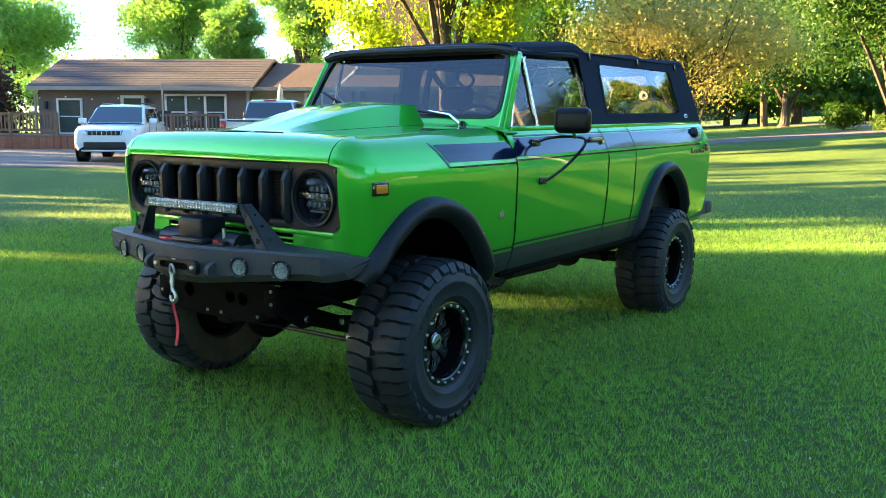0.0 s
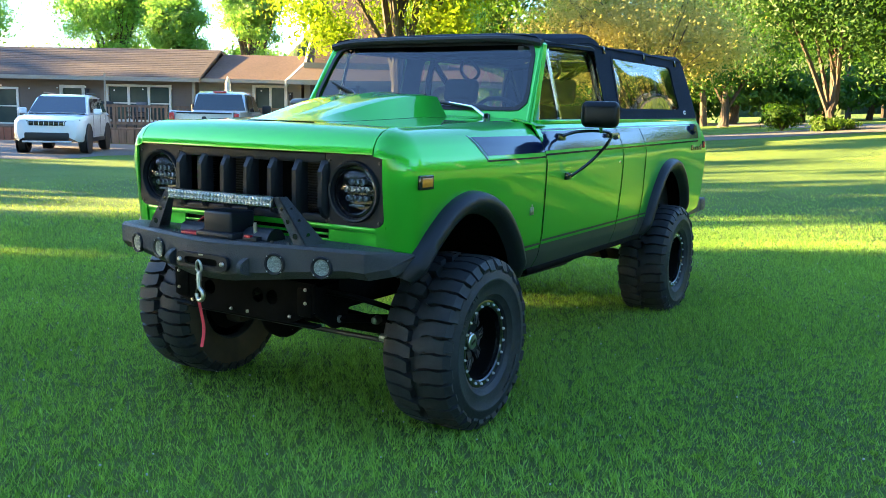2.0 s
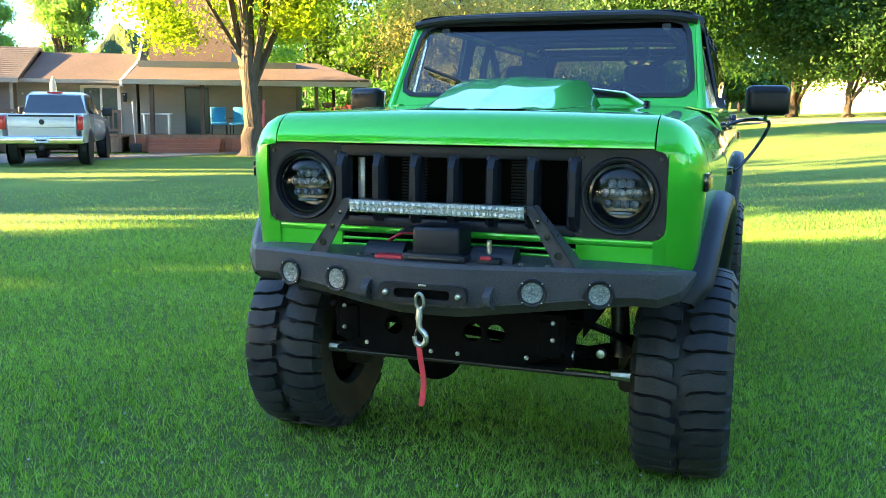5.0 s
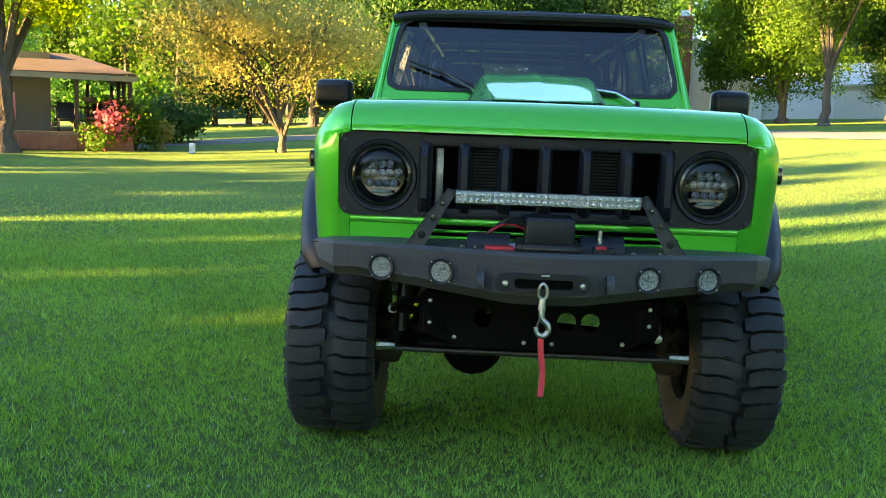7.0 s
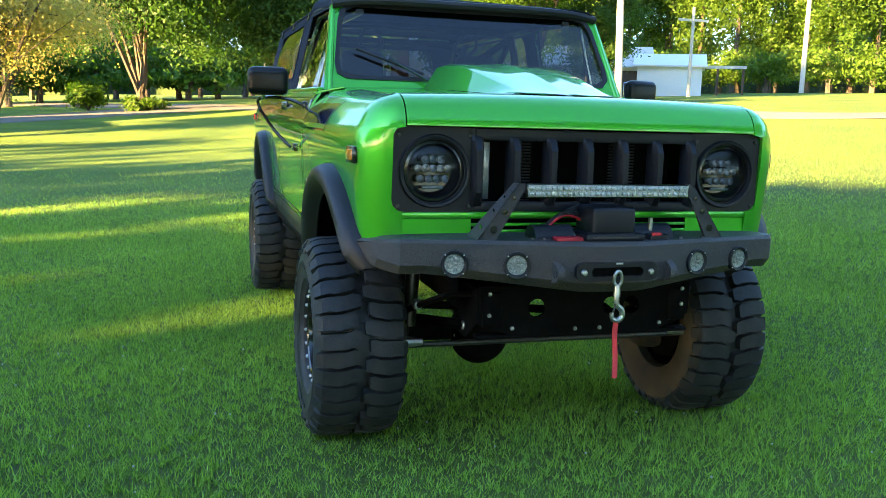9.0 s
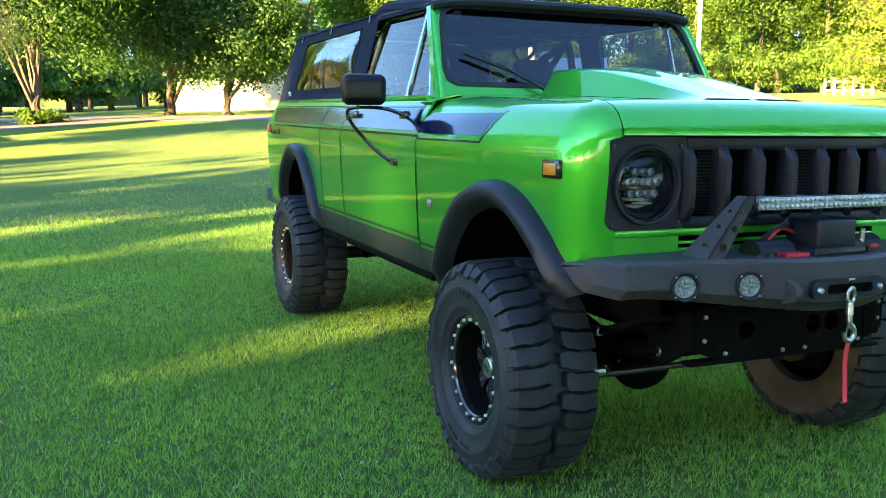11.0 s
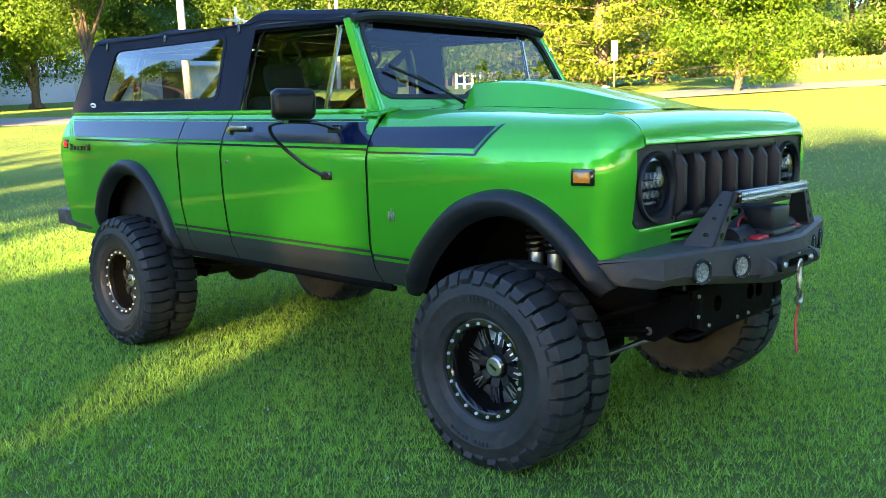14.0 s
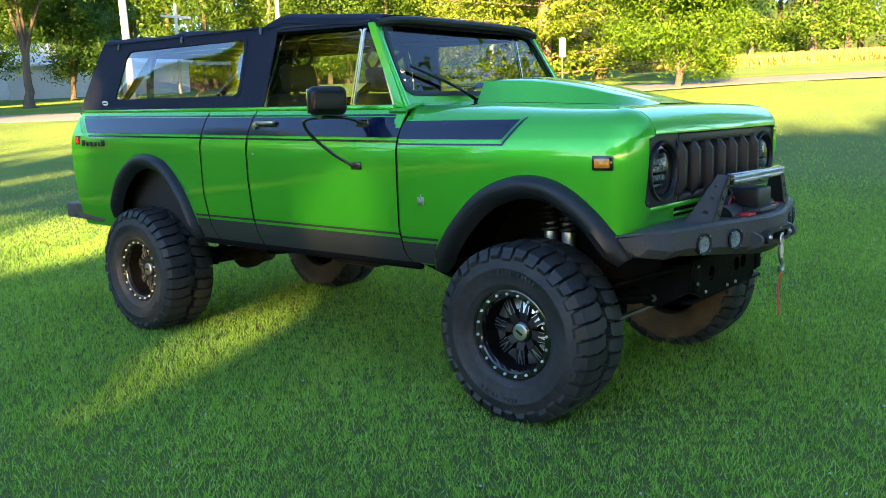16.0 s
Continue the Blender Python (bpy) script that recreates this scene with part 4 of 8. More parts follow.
# ---- inside ----
one([bevbox(-0.76, 0.76, 0.60, 3.78, 0.64, 0.70, 0.01)], "cabin_floor", VINYL_IN)
one([bevbox(-0.74, 0.74, 0.60, 0.66, 0.64, 1.36, 0.01)], "firewall", VINYL_IN)
dash = one([bevbox(-0.72, 0.72, 0.76, 1.02, 1.10, 1.385, 0.05, 3)], "dashboard", VINYL_IN)
one([bevbox(0.20, 0.56, 0.98, 1.03, 1.22, 1.36, 0.02)], "gauge_panel", GLOSSB, dash)
both(lambda: [bevbox(0.735, 0.765, 0.72, 3.75, 0.70, 1.385, 0.01)], "inner_side_trim", VINYL_IN)
sw = empty("steering_wheel", parent=truck, m=pose(0.37, 1.20, 1.36, -62, 0, 0))
one([([Vector((math.cos(a) * (0.185 + 0.013 * math.cos(b)), math.sin(a) * (0.185 + 0.013 * math.cos(b)), 0.013 * math.sin(b))) for a in lin(0, 2 * math.pi, 37)[:-1] for b in lin(0, 2 * math.pi, 9)[:-1]],
      [(i * 8 + j, ((i + 1) % 36) * 8 + j, ((i + 1) % 36) * 8 + (j + 1) % 8, i * 8 + (j + 1) % 8) for i in range(36) for j in range(8)])], "wheel_rim", VINYL_IN, sw)
for a in (90, 210, 330):
    one([bevbox(0.02, 0.18, -0.012, 0.012, -0.004, 0.004, 0.003, m=pose(0, 0, 0, 0, 0, a))], "wheel_spoke", STEEL, sw)
one([tube([(0, 0, 0), (0, 0.0, -0.30)], 0.03, 10)], "steering_column", VINYL_IN, sw)


def seat(x, y, w, high):
    s = empty("seat", parent=truck, m=pose(x, y, 0.70))
    one([bevbox(-w / 2, w / 2, -0.26, 0.26, 0.10, 0.30, 0.06, 3)], "seat_cushion", CLOTH, s)
    one([bevbox(-w / 2, w / 2, 0.0, 0.14, 0.0, high, 0.06, 3, m=pose(0, 0.16, 0.24, -12, 0, 0))], "seat_back", CLOTH, s)
    if w < 0.7:
        one([bevbox(-0.13, 0.13, 0.02, 0.11, high + 0.01, high + 0.18, 0.04, 3, m=pose(0, 0.16, 0.24, -12, 0, 0))], "head_rest", CLOTH, s)
    one([bevbox(-w / 2 + 0.04, w / 2 - 0.04, -0.2, 0.2, 0.0, 0.11, 0.02)], "seat_base", VINYL_IN, s)


seat(0.37, 1.62, 0.52, 0.58)
seat(-0.37, 1.62, 0.52, 0.58)
seat(0.0, 2.72, 1.05, 0.50)
cage = empty("roll_cage", parent=truck)
for y in (1.98, 3.18):
    one([tube(catmull([(-0.66, y, 0.70), (-0.655, y, 1.45), (-0.62, y, 1.74), (-0.52, y, 1.815), (0.0, y, 1.825), (0.52, y, 1.815), (0.62, y, 1.74), (0.655, y, 1.45), (0.66, y, 0.70)], 6), 0.024, 10)], "cage_hoop", GLOSSB, cage)
for sgn in (1, -1):
    one([tube([(sgn * 0.57, 1.02, 1.80), (sgn * 0.57, 1.98, 1.812), (sgn * 0.57, 3.18, 1.812)], 0.022, 10)], "cage_rail", GLOSSB, cage)
    one([tube([(sgn * 0.60, 1.98, 1.78), (sgn * 0.66, 2.75, 1.30)], 0.022, 10)], "cage_brace", GLOSSB, cage)
    one([tube([(sgn * 0.60, 3.18, 1.78), (sgn * 0.66, 3.62, 1.40), (sgn * 0.66, 3.70, 1.20)], 0.022, 10)], "cage_brace", GLOSSB, cage)
    one([tube(catmull([(sgn * 0.30, 1.98, 1.80), (sgn * 0.24, 2.0, 1.72), (sgn * 0.30, 2.0, 1.66), (sgn * 0.38, 2.0, 1.72), (sgn * 0.36, 1.98, 1.80)], 5), 0.012, 8)], "grab_loop", VINYL_IN, cage)
one([tube([(-0.60, 1.98, 1.0), (0.60, 1.98, 1.78)], 0.022, 10)], "cage_brace", GLOSSB, cage)

# ---- front bumper ----
bumper = empty("front_bumper", parent=truck)
# half plan of the face: x, y, top, bottom
FACE = [(0.0, -0.838, 0.872, 0.695), (0.10, -0.832, 0.872, 0.695), (0.14, -0.822, 0.872, 0.697), (0.42, -0.755, 0.872, 0.726), (0.655, -0.695, 0.870, 0.748), (0.735, -0.668, 0.868, 0.742), (0.80, -0.585, 0.860, 0.755), (0.848, -0.47, 0.838, 0.805)]


def bumper_face():
    vs, fs = [], []
    full = [(-x, y, a, b) for x, y, a, b in FACE[::-1]] + FACE[1:]
    for x, y, a, b in full:
        k = 0.06 if abs(x) < 0.74 else 0.02
        vs += [Vector((x, min(y + 0.30, -0.50) if abs(x) < 0.74 else y + 0.05, a - 0.002)), Vector((x, y + 0.012, a)), Vector((x, y, a - 0.012)), Vector((x, y - 0.0, b + 0.035)), Vector((x, y + 0.035, b)), Vector((x, min(y + 0.12, -0.47), b - 0.004))]
    n = 6
    for i in range(len(full) - 1):
        for j in range(n - 1):
            fs.append((i * n + j, i * n + j + 1, (i + 1) * n + j + 1, (i + 1) * n + j))
    return vs, fs


one([bumper_face()], "bumper_shell", LINER, bumper, label="textured black steel winch bumper", smooth=20, thick=0.006)
for sgn in (1, -1):
    for fx, fy in ((0.348, -0.772), (0.557, -0.720)):
        fog = empty("fog_lamp", parent=bumper, m=pose(sgn * fx, fy, 0.790, 0, 0, sgn * 14))
        one([lathe([(0.048, -0.01), (0.048, 0.008), (0.045, 0.011), (0.037, 0.009), (0.034, 0.003), (0.033, -0.01)], 28, pose(0, 0, 0, 0, 0, -90))], "lamp_can", FLARE, fog)
        one([lathe([(0.0342, 0.005), (0.028, 0.003), (0.0, 0.002)], 28, pose(0, 0, 0, 0, 0, -90))], "reflector", FOGLENS, fog)
        for k in range(5):
            a = 2 * math.pi * k / 5
            r = 0.0175
            one([lathe([(0.0095, 0.0), (0.0085, 0.005), (0.0, 0.0065)], 10, pose(r * math.cos(a), 0, r * math.sin(a), 0, 0, -90))], "led_cell", FOGLENS, fog)
        one([lathe([(0.009, 0.0), (0.008, 0.0045), (0.0, 0.006)], 10, pose(0, 0, 0, 0, 0, -90))], "led_cell", FOGLENS, fog)
        one([lathe([(0.034, 0.0075), (0.02, 0.009), (0.0, 0.010)], 24, pose(0, 0, 0, 0, 0, -90))], "lamp_glass", LENSGLASS, fog)
        for k in range(4):
            a = math.pi / 4 + k * math.pi / 2
            one([lathe([(0.0, 0.012), (0.003, 0.011), (0.0035, 0.008)], 6, pose(0.045 * math.cos(a), 0, 0.045 * math.sin(a), 0, 0, -90))], "lamp_screw", STEEL, fog)
    # recovery tabs
    tab = rounded([(-0.02, -0.045), (-0.02, 0.03), (0.0, 0.045), (0.055, 0.02), (0.055, -0.02)], 0.018, 4)
    one([prism([(p.x, p.y) for p in tab], -0.013, 0.013, pose(sgn * 0.215, -0.795, 0.765, 90, 0, -90))], "recovery_tab", LINER, bumper)
    one([lathe([(0.012, -0.0145), (0.012, 0.0145)], 12, pose(sgn * 0.215, -0.828, 0.765))], "tab_hole", GLOSSB, bumper)
    # light-bar bracket: folded plate
    foot, head = Vector((sgn * 0.447, -0.725, 0.868)), Vector((sgn * 0.322, -0.735, 1.066))
    ax = (head - foot)
    w = Vector((sgn * 0.034, 0, 0))
    br = Geo()
    front = [foot - w, foot + w, head + w * 0.55, head - w * 0.55]
    back = [p + Vector((0, 0.007, 0)) for p in front]
    br.add(front + back, [(0, 1, 2, 3), (7, 6, 5, 4), (0, 4, 5, 1), (1, 5, 6, 2), (2, 6, 7, 3), (3, 7, 4, 0)])
    f2 = [foot + w, foot + w + Vector((0, 0.125, 0)), head + w * 0.55 + Vector((0, 0.05, 0)), head + w * 0.55]
    b2 = [p - Vector((sgn * 0.007, 0, 0)) for p in f2]
    br.add(f2 + b2, [(0, 1, 2, 3), (7, 6, 5, 4), (0, 4, 5, 1), (1, 5, 6, 2), (2, 6, 7, 3), (3, 7, 4, 0)])
    br.part("lightbar_bracket", LINER, bumper, smooth=0)
    for k, r in ((0.2, 0.013), (0.5, 0.010), (0.75, 0.007)):
        c = foot + ax * k
        one([lathe([(0.0, 0.0015), (r, 0.001), (r, 0.0)], 16, pose(c.x, c.y - 0.001, c.z, 0, 0, -90))], "bracket_hole", GLOSSB, bumper)
        c2 = c + w * (1 - 0.45 * k) + Vector((0, 0.05 - 0.02 * k, 0))
        one([lathe([(0.0, 0.0015), (r, 0.001), (r, 0.0)], 16, pose(c2.x, c2.y, c2.z, 0, 0, 0 if sgn > 0 else 180))], "bracket_hole", GLOSSB, bumper)
    one([lathe([(0.0, 0.014), (0.008, 0.012), (0.009, 0.0)], 8, pose(sgn * 0.32, -0.70, 1.04, 0, 0, 0 if sgn > 0 else 180))], "bracket_bolt", STEEL, bumper)
bar = empty("led_light_bar", parent=bumper)
one([bevbox(-0.315, 0.315, -0.748, -0.700, 1.020, 1.068, 0.006)], "bar_housing", GLOSSB, bar)
one([plainbox(-0.309, 0.309, -0.750, -0.746, 1.024, 1.064)], "bar_reflector", FOGLENS, bar)
for i in range(30):
    for j in range(2):
        x = -0.298 + i * 0.02055
        one([lathe([(0.0084, -0.002), (0.0074, 0.004), (0.0, 0.006)], 8, pose(x, -0.752, 1.034 + 0.020 * j, 0, 0, -90))], "led_cell", LEDLENS, bar)
# fairlead
fair_o = spread(rounded([(-0.155, -0.03), (0.155, -0.03), (0.155, 0.035), (-0.155, 0.035)], 0.03, 5), 48)
fair_i = spread(rounded([(-0.098, -0.014), (0.098, -0.014), (0.098, 0.018), (-0.098, 0.018)], 0.014, 5), 48)
one([ring(fair_o, fair_i, 0.02, lambda a, b, t: Vector((a - 0.005, -0.852 + t + 0.06 * max(0, abs(a) - 0.1), 0.772 + b)))], "fairlead", FLARE, bumper)
one([bevbox(-0.10, 0.09, -0.838, -0.836, 0.756, 0.792, 0.0005)], "fairlead_opening", BLACK, bumper)
for x in (-0.132, 0.122):
    one([lathe([(0.0, 0.010), (0.009, 0.009), (0.012, 0.0)], 12, pose(x, -0.850, 0.773, 0, 0, -90))], "fairlead_bolt", STEEL, bumper)
one([bevbox(-0.015, 0.012, -0.8535, -0.8525, 0.800, 0.807, 0.0005)], "bumper_mark", STEEL, bumper)

# winch with control box
winch = empty("winch", parent=bumper)
one([bevbox(-0.070, 0.096, -0.770, -0.62, 0.890, 0.986, 0.012, 3)], "control_box", FLARE, winch)
one([bevbox(-0.10, 0.125, -0.790, -0.60, 0.868, 0.898, 0.010, 2)], "box_base", FLARE, winch)
one([bevbox(-0.075, 0.10, -0.792, -0.790, 0.880, 0.886, 0.0005)], "print_bar", DARKSCREW, winch)
one([lathe([(0.0, -0.27), (0.055, -0.265), (0.058, -0.12), (0.0, -0.118)], 24, pose(0, -0.675, 0.862))], "motor", FLARE, winch)
one([lathe([(0.0, 0.12), (0.058, 0.122), (0.060, 0.27), (0.0, 0.275)], 24, pose(0, -0.675, 0.862))], "gear_housing", FLARE, winch)
one([lathe([(0.035, -0.12), (0.035, 0.12)], 20, pose(0, -0.675, 0.855))], "drum", STEEL, winch)
one([bevbox(-0.205, -0.105, -0.775, -0.73, 0.866, 0.884, 0.003, m=pose(0, 0, 0, 0, 0, 0))], "red_plate", REDLABEL, winch)
one([bevbox(0.160, 0.235, -0.765, -0.72, 0.866, 0.890, 0.004)], "gear_plate", FLARE, winch)
one([bevbox(0.168, 0.205, -0.767, -0.75, 0.885, 0.897, 0.002)], "red_plate", REDLABEL, winch)
one([tube([(0.185, -0.71, 0.89), (0.185, -0.715, 0.945)], [0.011, 0.008], 10)], "clutch_lever", STEEL, winch)
for k in range(5):
    z = 0.93 + 0.012 * k
    one([tube(catmull([(-0.06, -0.66 + 0.01 * k, z), (-0.13, -0.67, z + 0.02 - 0.008 * k), (-0.19, -0.68 + 0.008 * k, 0.92), (-0.215 - 0.008 * k, -0.69, 0.875)], 5), 0.005, 6)], "winch_cable", REDLABEL if k == 0 else SEAL, winch)
for x in (-0.28, -0.235, 0.30, 0.39):
    one([lathe([(0.0, 0.008), (0.007, 0.007), (0.009, 0.0)], 6, pose(x, -0.735, 0.872, 0, -90, 0))], "plate_bolt", DARKSCREW, bumper)
# shackle, hook and strap
hook = empty("winch_hook", parent=bumper)
one([tube(catmull([(-0.022, -0.858, 0.738), (-0.020, -0.860, 0.765), (-0.008, -0.862, 0.778), (0.004, -0.860, 0.765), (0.006, -0.858, 0.738), (-0.008, -0.858, 0.726), (-0.022, -0.858, 0.738)], 5), 0.006, 8)], "thimble", STEEL, hook)
one([tube([(-0.008, -0.858, 0.728), (-0.009, -0.859, 0.690)], [0.010, 0.013], 10)], "swivel", STEEL, hook)
one([tube(catmull([(-0.009, -0.859, 0.69), (-0.006, -0.859, 0.660), (0.012, -0.859, 0.642), (0.015, -0.859, 0.618), (-0.002, -0.859, 0.604), (-0.020, -0.859, 0.612), (-0.025, -0.859, 0.632)], 6), [0.010] * 30 + [0.008] * 7, 10)], "hook_body", STEEL, hook)
one([tube([(-0.009, -0.862, 0.676), (-0.022, -0.864, 0.634)], 0.004, 6)], "hook_latch", DARKSCREW, hook)
one([grid(lambda u, v: Vector((-0.004 + u + 0.035 * (0.61 - v) + 0.004 * math.sin(v * 30), -0.858 + 0.012 * math.sin(v * 16), v)), [-0.010, -0.004, 0.004, 0.010], lin(0.610, 0.395, 12))], "pull_strap", REDTAPE, hook, "red webbing pull strap", thick=0.004)

# rear bumper and hitch
rb = empty("rear_bumper", parent=truck)
one([bevbox(-0.87, 0.87, 3.90, 4.05, 0.66, 0.77, 0.02, 2)], "rear_bar", LINER, rb)
both(lambda: [bevbox(0.70, 0.76, 3.87, 3.93, 0.75, 0.87, 0.01)], "bumper_upright", LINER, rb)
both(lambda: [prism([(3.40, 0.74), (3.92, 0.77), (3.92, 0.662), (3.55, 0.655)], 0.80, 0.862, Matrix(((0, 0, 1, 0), (1, 0, 0, 0), (0, 1, 0, 0), (0, 0, 0, 1))))], "corner_wing", LINER, rb)
both(lambda: [bevbox(0.30, 0.36, 3.75, 3.95, 0.66, 0.76, 0.01)], "bumper_mount", BLACK, rb)
both(lambda: [bevbox(0.72, 0.79, 3.853, 3.875, 1.0, 1.16, 0.01)], "tail_lamp", REDLENS)

# ---- chassis ----
chassis = empty("chassis", parent=truck)
both(lambda: [bevbox(0.335, 0.415, -0.62, 3.88, 0.535, 0.665, 0.01)], "frame_rail", BLACK, chassis)
for y, up in ((-0.35, 0.09), (0.95, 0.0), (1.75, 0.0), (2.6, 0.0), (3.7, 0.0)):
    one([bevbox(-0.36, 0.36, y - 0.05, y + 0.05, 0.54 + up, 0.62 + up, 0.01)], "cross_member", BLACK, chassis)
# plate hanging below the bumper, with round openings cut through it
outer = spread([(0.43, 0.60), (0.43, 0.685), (-0.43, 0.685), (-0.43, 0.545), (-0.30, 0.50), (0.30, 0.50), (0.43, 0.56)], 96)
bm = bmesh.new()
loops = [outer] + [[Vector((cx + 0.034 * math.cos(a), 0.60 + 0.034 * math.sin(a))) for a in lin(0, 2 * math.pi, 25)[:-1]] for cx in (-0.20, 0.10, 0.185)]
for lp in loops:
    vs = [bm.verts.new((p[0], -0.612, p[1])) for p in lp]
    for i in range(len(vs)):
        bm.edges.new((vs[i], vs[(i + 1) % len(vs)]))
bmesh.ops.triangle_fill(bm, use_beauty=True, use_dissolve=False, edges=bm.edges[:])
bm.verts.index_update()
skid = link_mesh("skid_plate", [v.co.copy() for v in bm.verts], [[v.index for v in f.verts] for f in bm.faces], BLACK, chassis, smooth=0)
bm.free()
skid.modifiers.new("thickness", "SOLIDIFY").thickness = 0.012
for x, z in ((-0.39, 0.66), (-0.39, 0.58), (-0.30, 0.53), (0.30, 0.53), (0.39, 0.60), (0.39, 0.66), (-0.05, 0.52), (0.05, 0.52)):
    one([lathe([(0.0, 0.008), (0.007, 0.007), (0.009, 0.0)], 6, pose(x, -0.625, z, 0, 0, -90))], "plate_bolt", STEEL, chassis)
one([bevbox(-0.43, 0.43, -0.612, -0.56, 0.488, 0.502, 0.004)], "plate_flange", BLACK, chassis)
both(lambda: [prism([(-0.62, 0.68), (-0.35, 0.60), (-0.38, 0.46), (-0.46, 0.46), (-0.60, 0.55)], 0.40, 0.425, Matrix(((0, 0, 1, 0), (1, 0, 0, 0), (0, 1, 0, 0), (0, 0, 0, 1))))], "link_bracket", BLACK, chassis)
both(lambda: [lathe([(0.0, 0.43), (0.016, 0.43), (0.02, 0.42)], 12, pose(0, -0.43, 0.50))], "link_bolt", STEEL, chassis)
one([bevbox(-0.30, 0.28, -0.30, 0.60, 0.60, 1.0, 0.05)], "engine_block", BLACK, chassis)
one([bevbox(-0.16, 0.16, 0.60, 1.70, 0.50, 0.72, 0.05)], "gearbox", BLACK, chassis)
one([bevbox(-0.30, 0.20, 1.45, 1.85, 0.43, 0.62, 0.05)], "transfer_case", RUSTY, chassis)
one([bevbox(-0.50, 0.50, 3.30, 3.75, 0.52, 0.70, 0.05)], "fuel_tank", BLACK, chassis)
one([tube([(0.52, 0.6, 0.56), (0.54, 2.2, 0.54), (0.50, 2.5, 0.56)], 0.03, 10)], "exhaust_pipe", RUSTY, chassis)
one([lathe([(0.0, -0.3), (0.08, -0.29), (0.09, 0.29), (0.0, 0.3)], 20, pose(0.50, 1.55, 0.53, 0, 0, 90))], "muffler", RUSTY, chassis)
for y, name in ((0.0, "front_axle"), (BASE_Y, "rear_axle")):
    axle = empty(name, parent=truck)
    dx = -0.235 if y == 0 else 0.0
    one([tube([(-0.62, y, WHEEL_Z), (0.62, y, WHEEL_Z)], 0.042, 14)], "axle_tube", RUSTY if y else BLACK, axle)
    sx = -1 if y == 0 else 1
    one([lathe([(0.0, -0.17), (0.06, -0.165), (0.105, -0.13), (0.125, -0.09), (0.128, -0.08), (0.128, -0.06), (0.11, 0.02), (0.07, 0.10), (0.045, 0.2), (0.0, 0.2)], 24, pose(dx, y, WHEEL_Z - 0.005, 0, 0, 90 if y == 0 else -90))], "differential", RUSTY if y else BLACK, axle)
    for k in range(10):
        a = 2 * math.pi * k / 10
        one([lathe([(0.0, 0.012), (0.007, 0.011), (0.008, 0.0)], 6, pose(dx + 0.116 * math.cos(a), y + (-0.09 if y == 0 else 0.09), WHEEL_Z + 0.116 * math.sin(a), 0, 0, -90 if y == 0 else 90))], "cover_bolt", STEEL, axle)
    one([tube([(dx, y + (0.2 if y == 0 else -0.2), WHEEL_Z + 0.02), (-0.05 if y == 0 else 0.0, 1.35 if y == 0 else 1.85, 0.52)], 0.032, 12)], "drive_shaft", BLACK, axle)
    for sgn in (1, -1):
        one([bevbox(-0.06, 0.06, -0.07, 0.07, -0.11, 0.11, 0.03, m=pose(sgn * 0.60, y, WHEEL_Z))], "knuckle", RUSTY, axle)
        if y == 0:
            one([tube([(sgn * 0.52, 0.05, WHEEL_Z - 0.03), (sgn * 0.40, 0.95, 0.55)], 0.032, 10)], "control_arm", BLACK, axle)
            one([tube([(sgn * 0.50, -0.02, WHEEL_Z + 0.06), (sgn * 0.41, -0.43, 0.50)], 0.022, 10)], "control_arm", BLACK, axle)
            for ky in (-0.05, 0.05):
                co = empty("coilover", parent=axle)
                p0, p1 = Vector((sgn * 0.545, ky, WHEEL_Z + 0.04)), Vector((sgn * 0.50, ky + 0.02, 1.04))
                one([tube([p0, p0.lerp(p1, 0.48)], 0.030, 14)], "damper_body", DARKSCREW, co)
                one([tube([p0.lerp(p1, 0.48), p0.lerp(p1, 0.60)], 0.033, 14)], "damper_collar", STEEL, co)
                one([tube([p0.lerp(p1, 0.45), p1], 0.026, 12)], "damper_rod", BLACK, co)
                hel = []
                for q in range(121):
                    a = q / 120 * 2 * math.pi * 9
                    c = p0.lerp(p1, 0.60 + 0.38 * q / 120)
                    hel.append(c + Vector((0.037 * math.cos(a), 0.037 * math.sin(a), 0)))
                one([tube(hel, 0.009, 6)], "coil_spring", DARKSCREW, co)
        else:
            one([tube(catmull([(sgn * 0.46, 2.25, 0.56), (sgn * 0.46, 2.7, 0.47), (sgn * 0.46, 3.0, 0.455), (sgn * 0.46, 3.35, 0.47), (sgn * 0.46, 3.75, 0.60)], 5), 0.024, 8)], "leaf_spring", BLACK, axle)
            one([tube([(sgn * 0.42, 2.9, 0.36), (sgn * 0.36, 2.6, 0.80)], 0.028, 12)], "damper", BLACK, axle)
    if y == 0:
        one([tube([(-0.60, -0.275, 0.388), (0.60, -0.275, 0.388)], 0.012, 10)], "tie_rod", DARKSCREW, axle)
        for sgn in (1, -1):
            one([tube([(sgn * 0.62, -0.275, 0.40), (sgn * 0.545, -0.275, 0.40)], [0.024, 0.018], 10)], "rod_end", STEEL, axle)
            one([tube([(sgn * 0.60, -0.275, 0.40), (sgn * 0.60, -0.02, 0.40)], 0.02, 8)], "steering_arm", RUSTY, axle)
        one([tube([(0.50, -0.24, 0.47), (-0.56, -0.24, 0.545)], 0.017, 10)], "track_bar", BLACK, axle)
        for x, z in ((0.50, 0.47), (-0.56, 0.545)):
            one([lathe([(0.0, 0.026), (0.016, 0.024), (0.022, 0.0), (0.016, -0.024), (0.0, -0.026)], 14, pose(x, -0.245, z, 0, 0, 90))], "bar_joint", STEEL, axle)
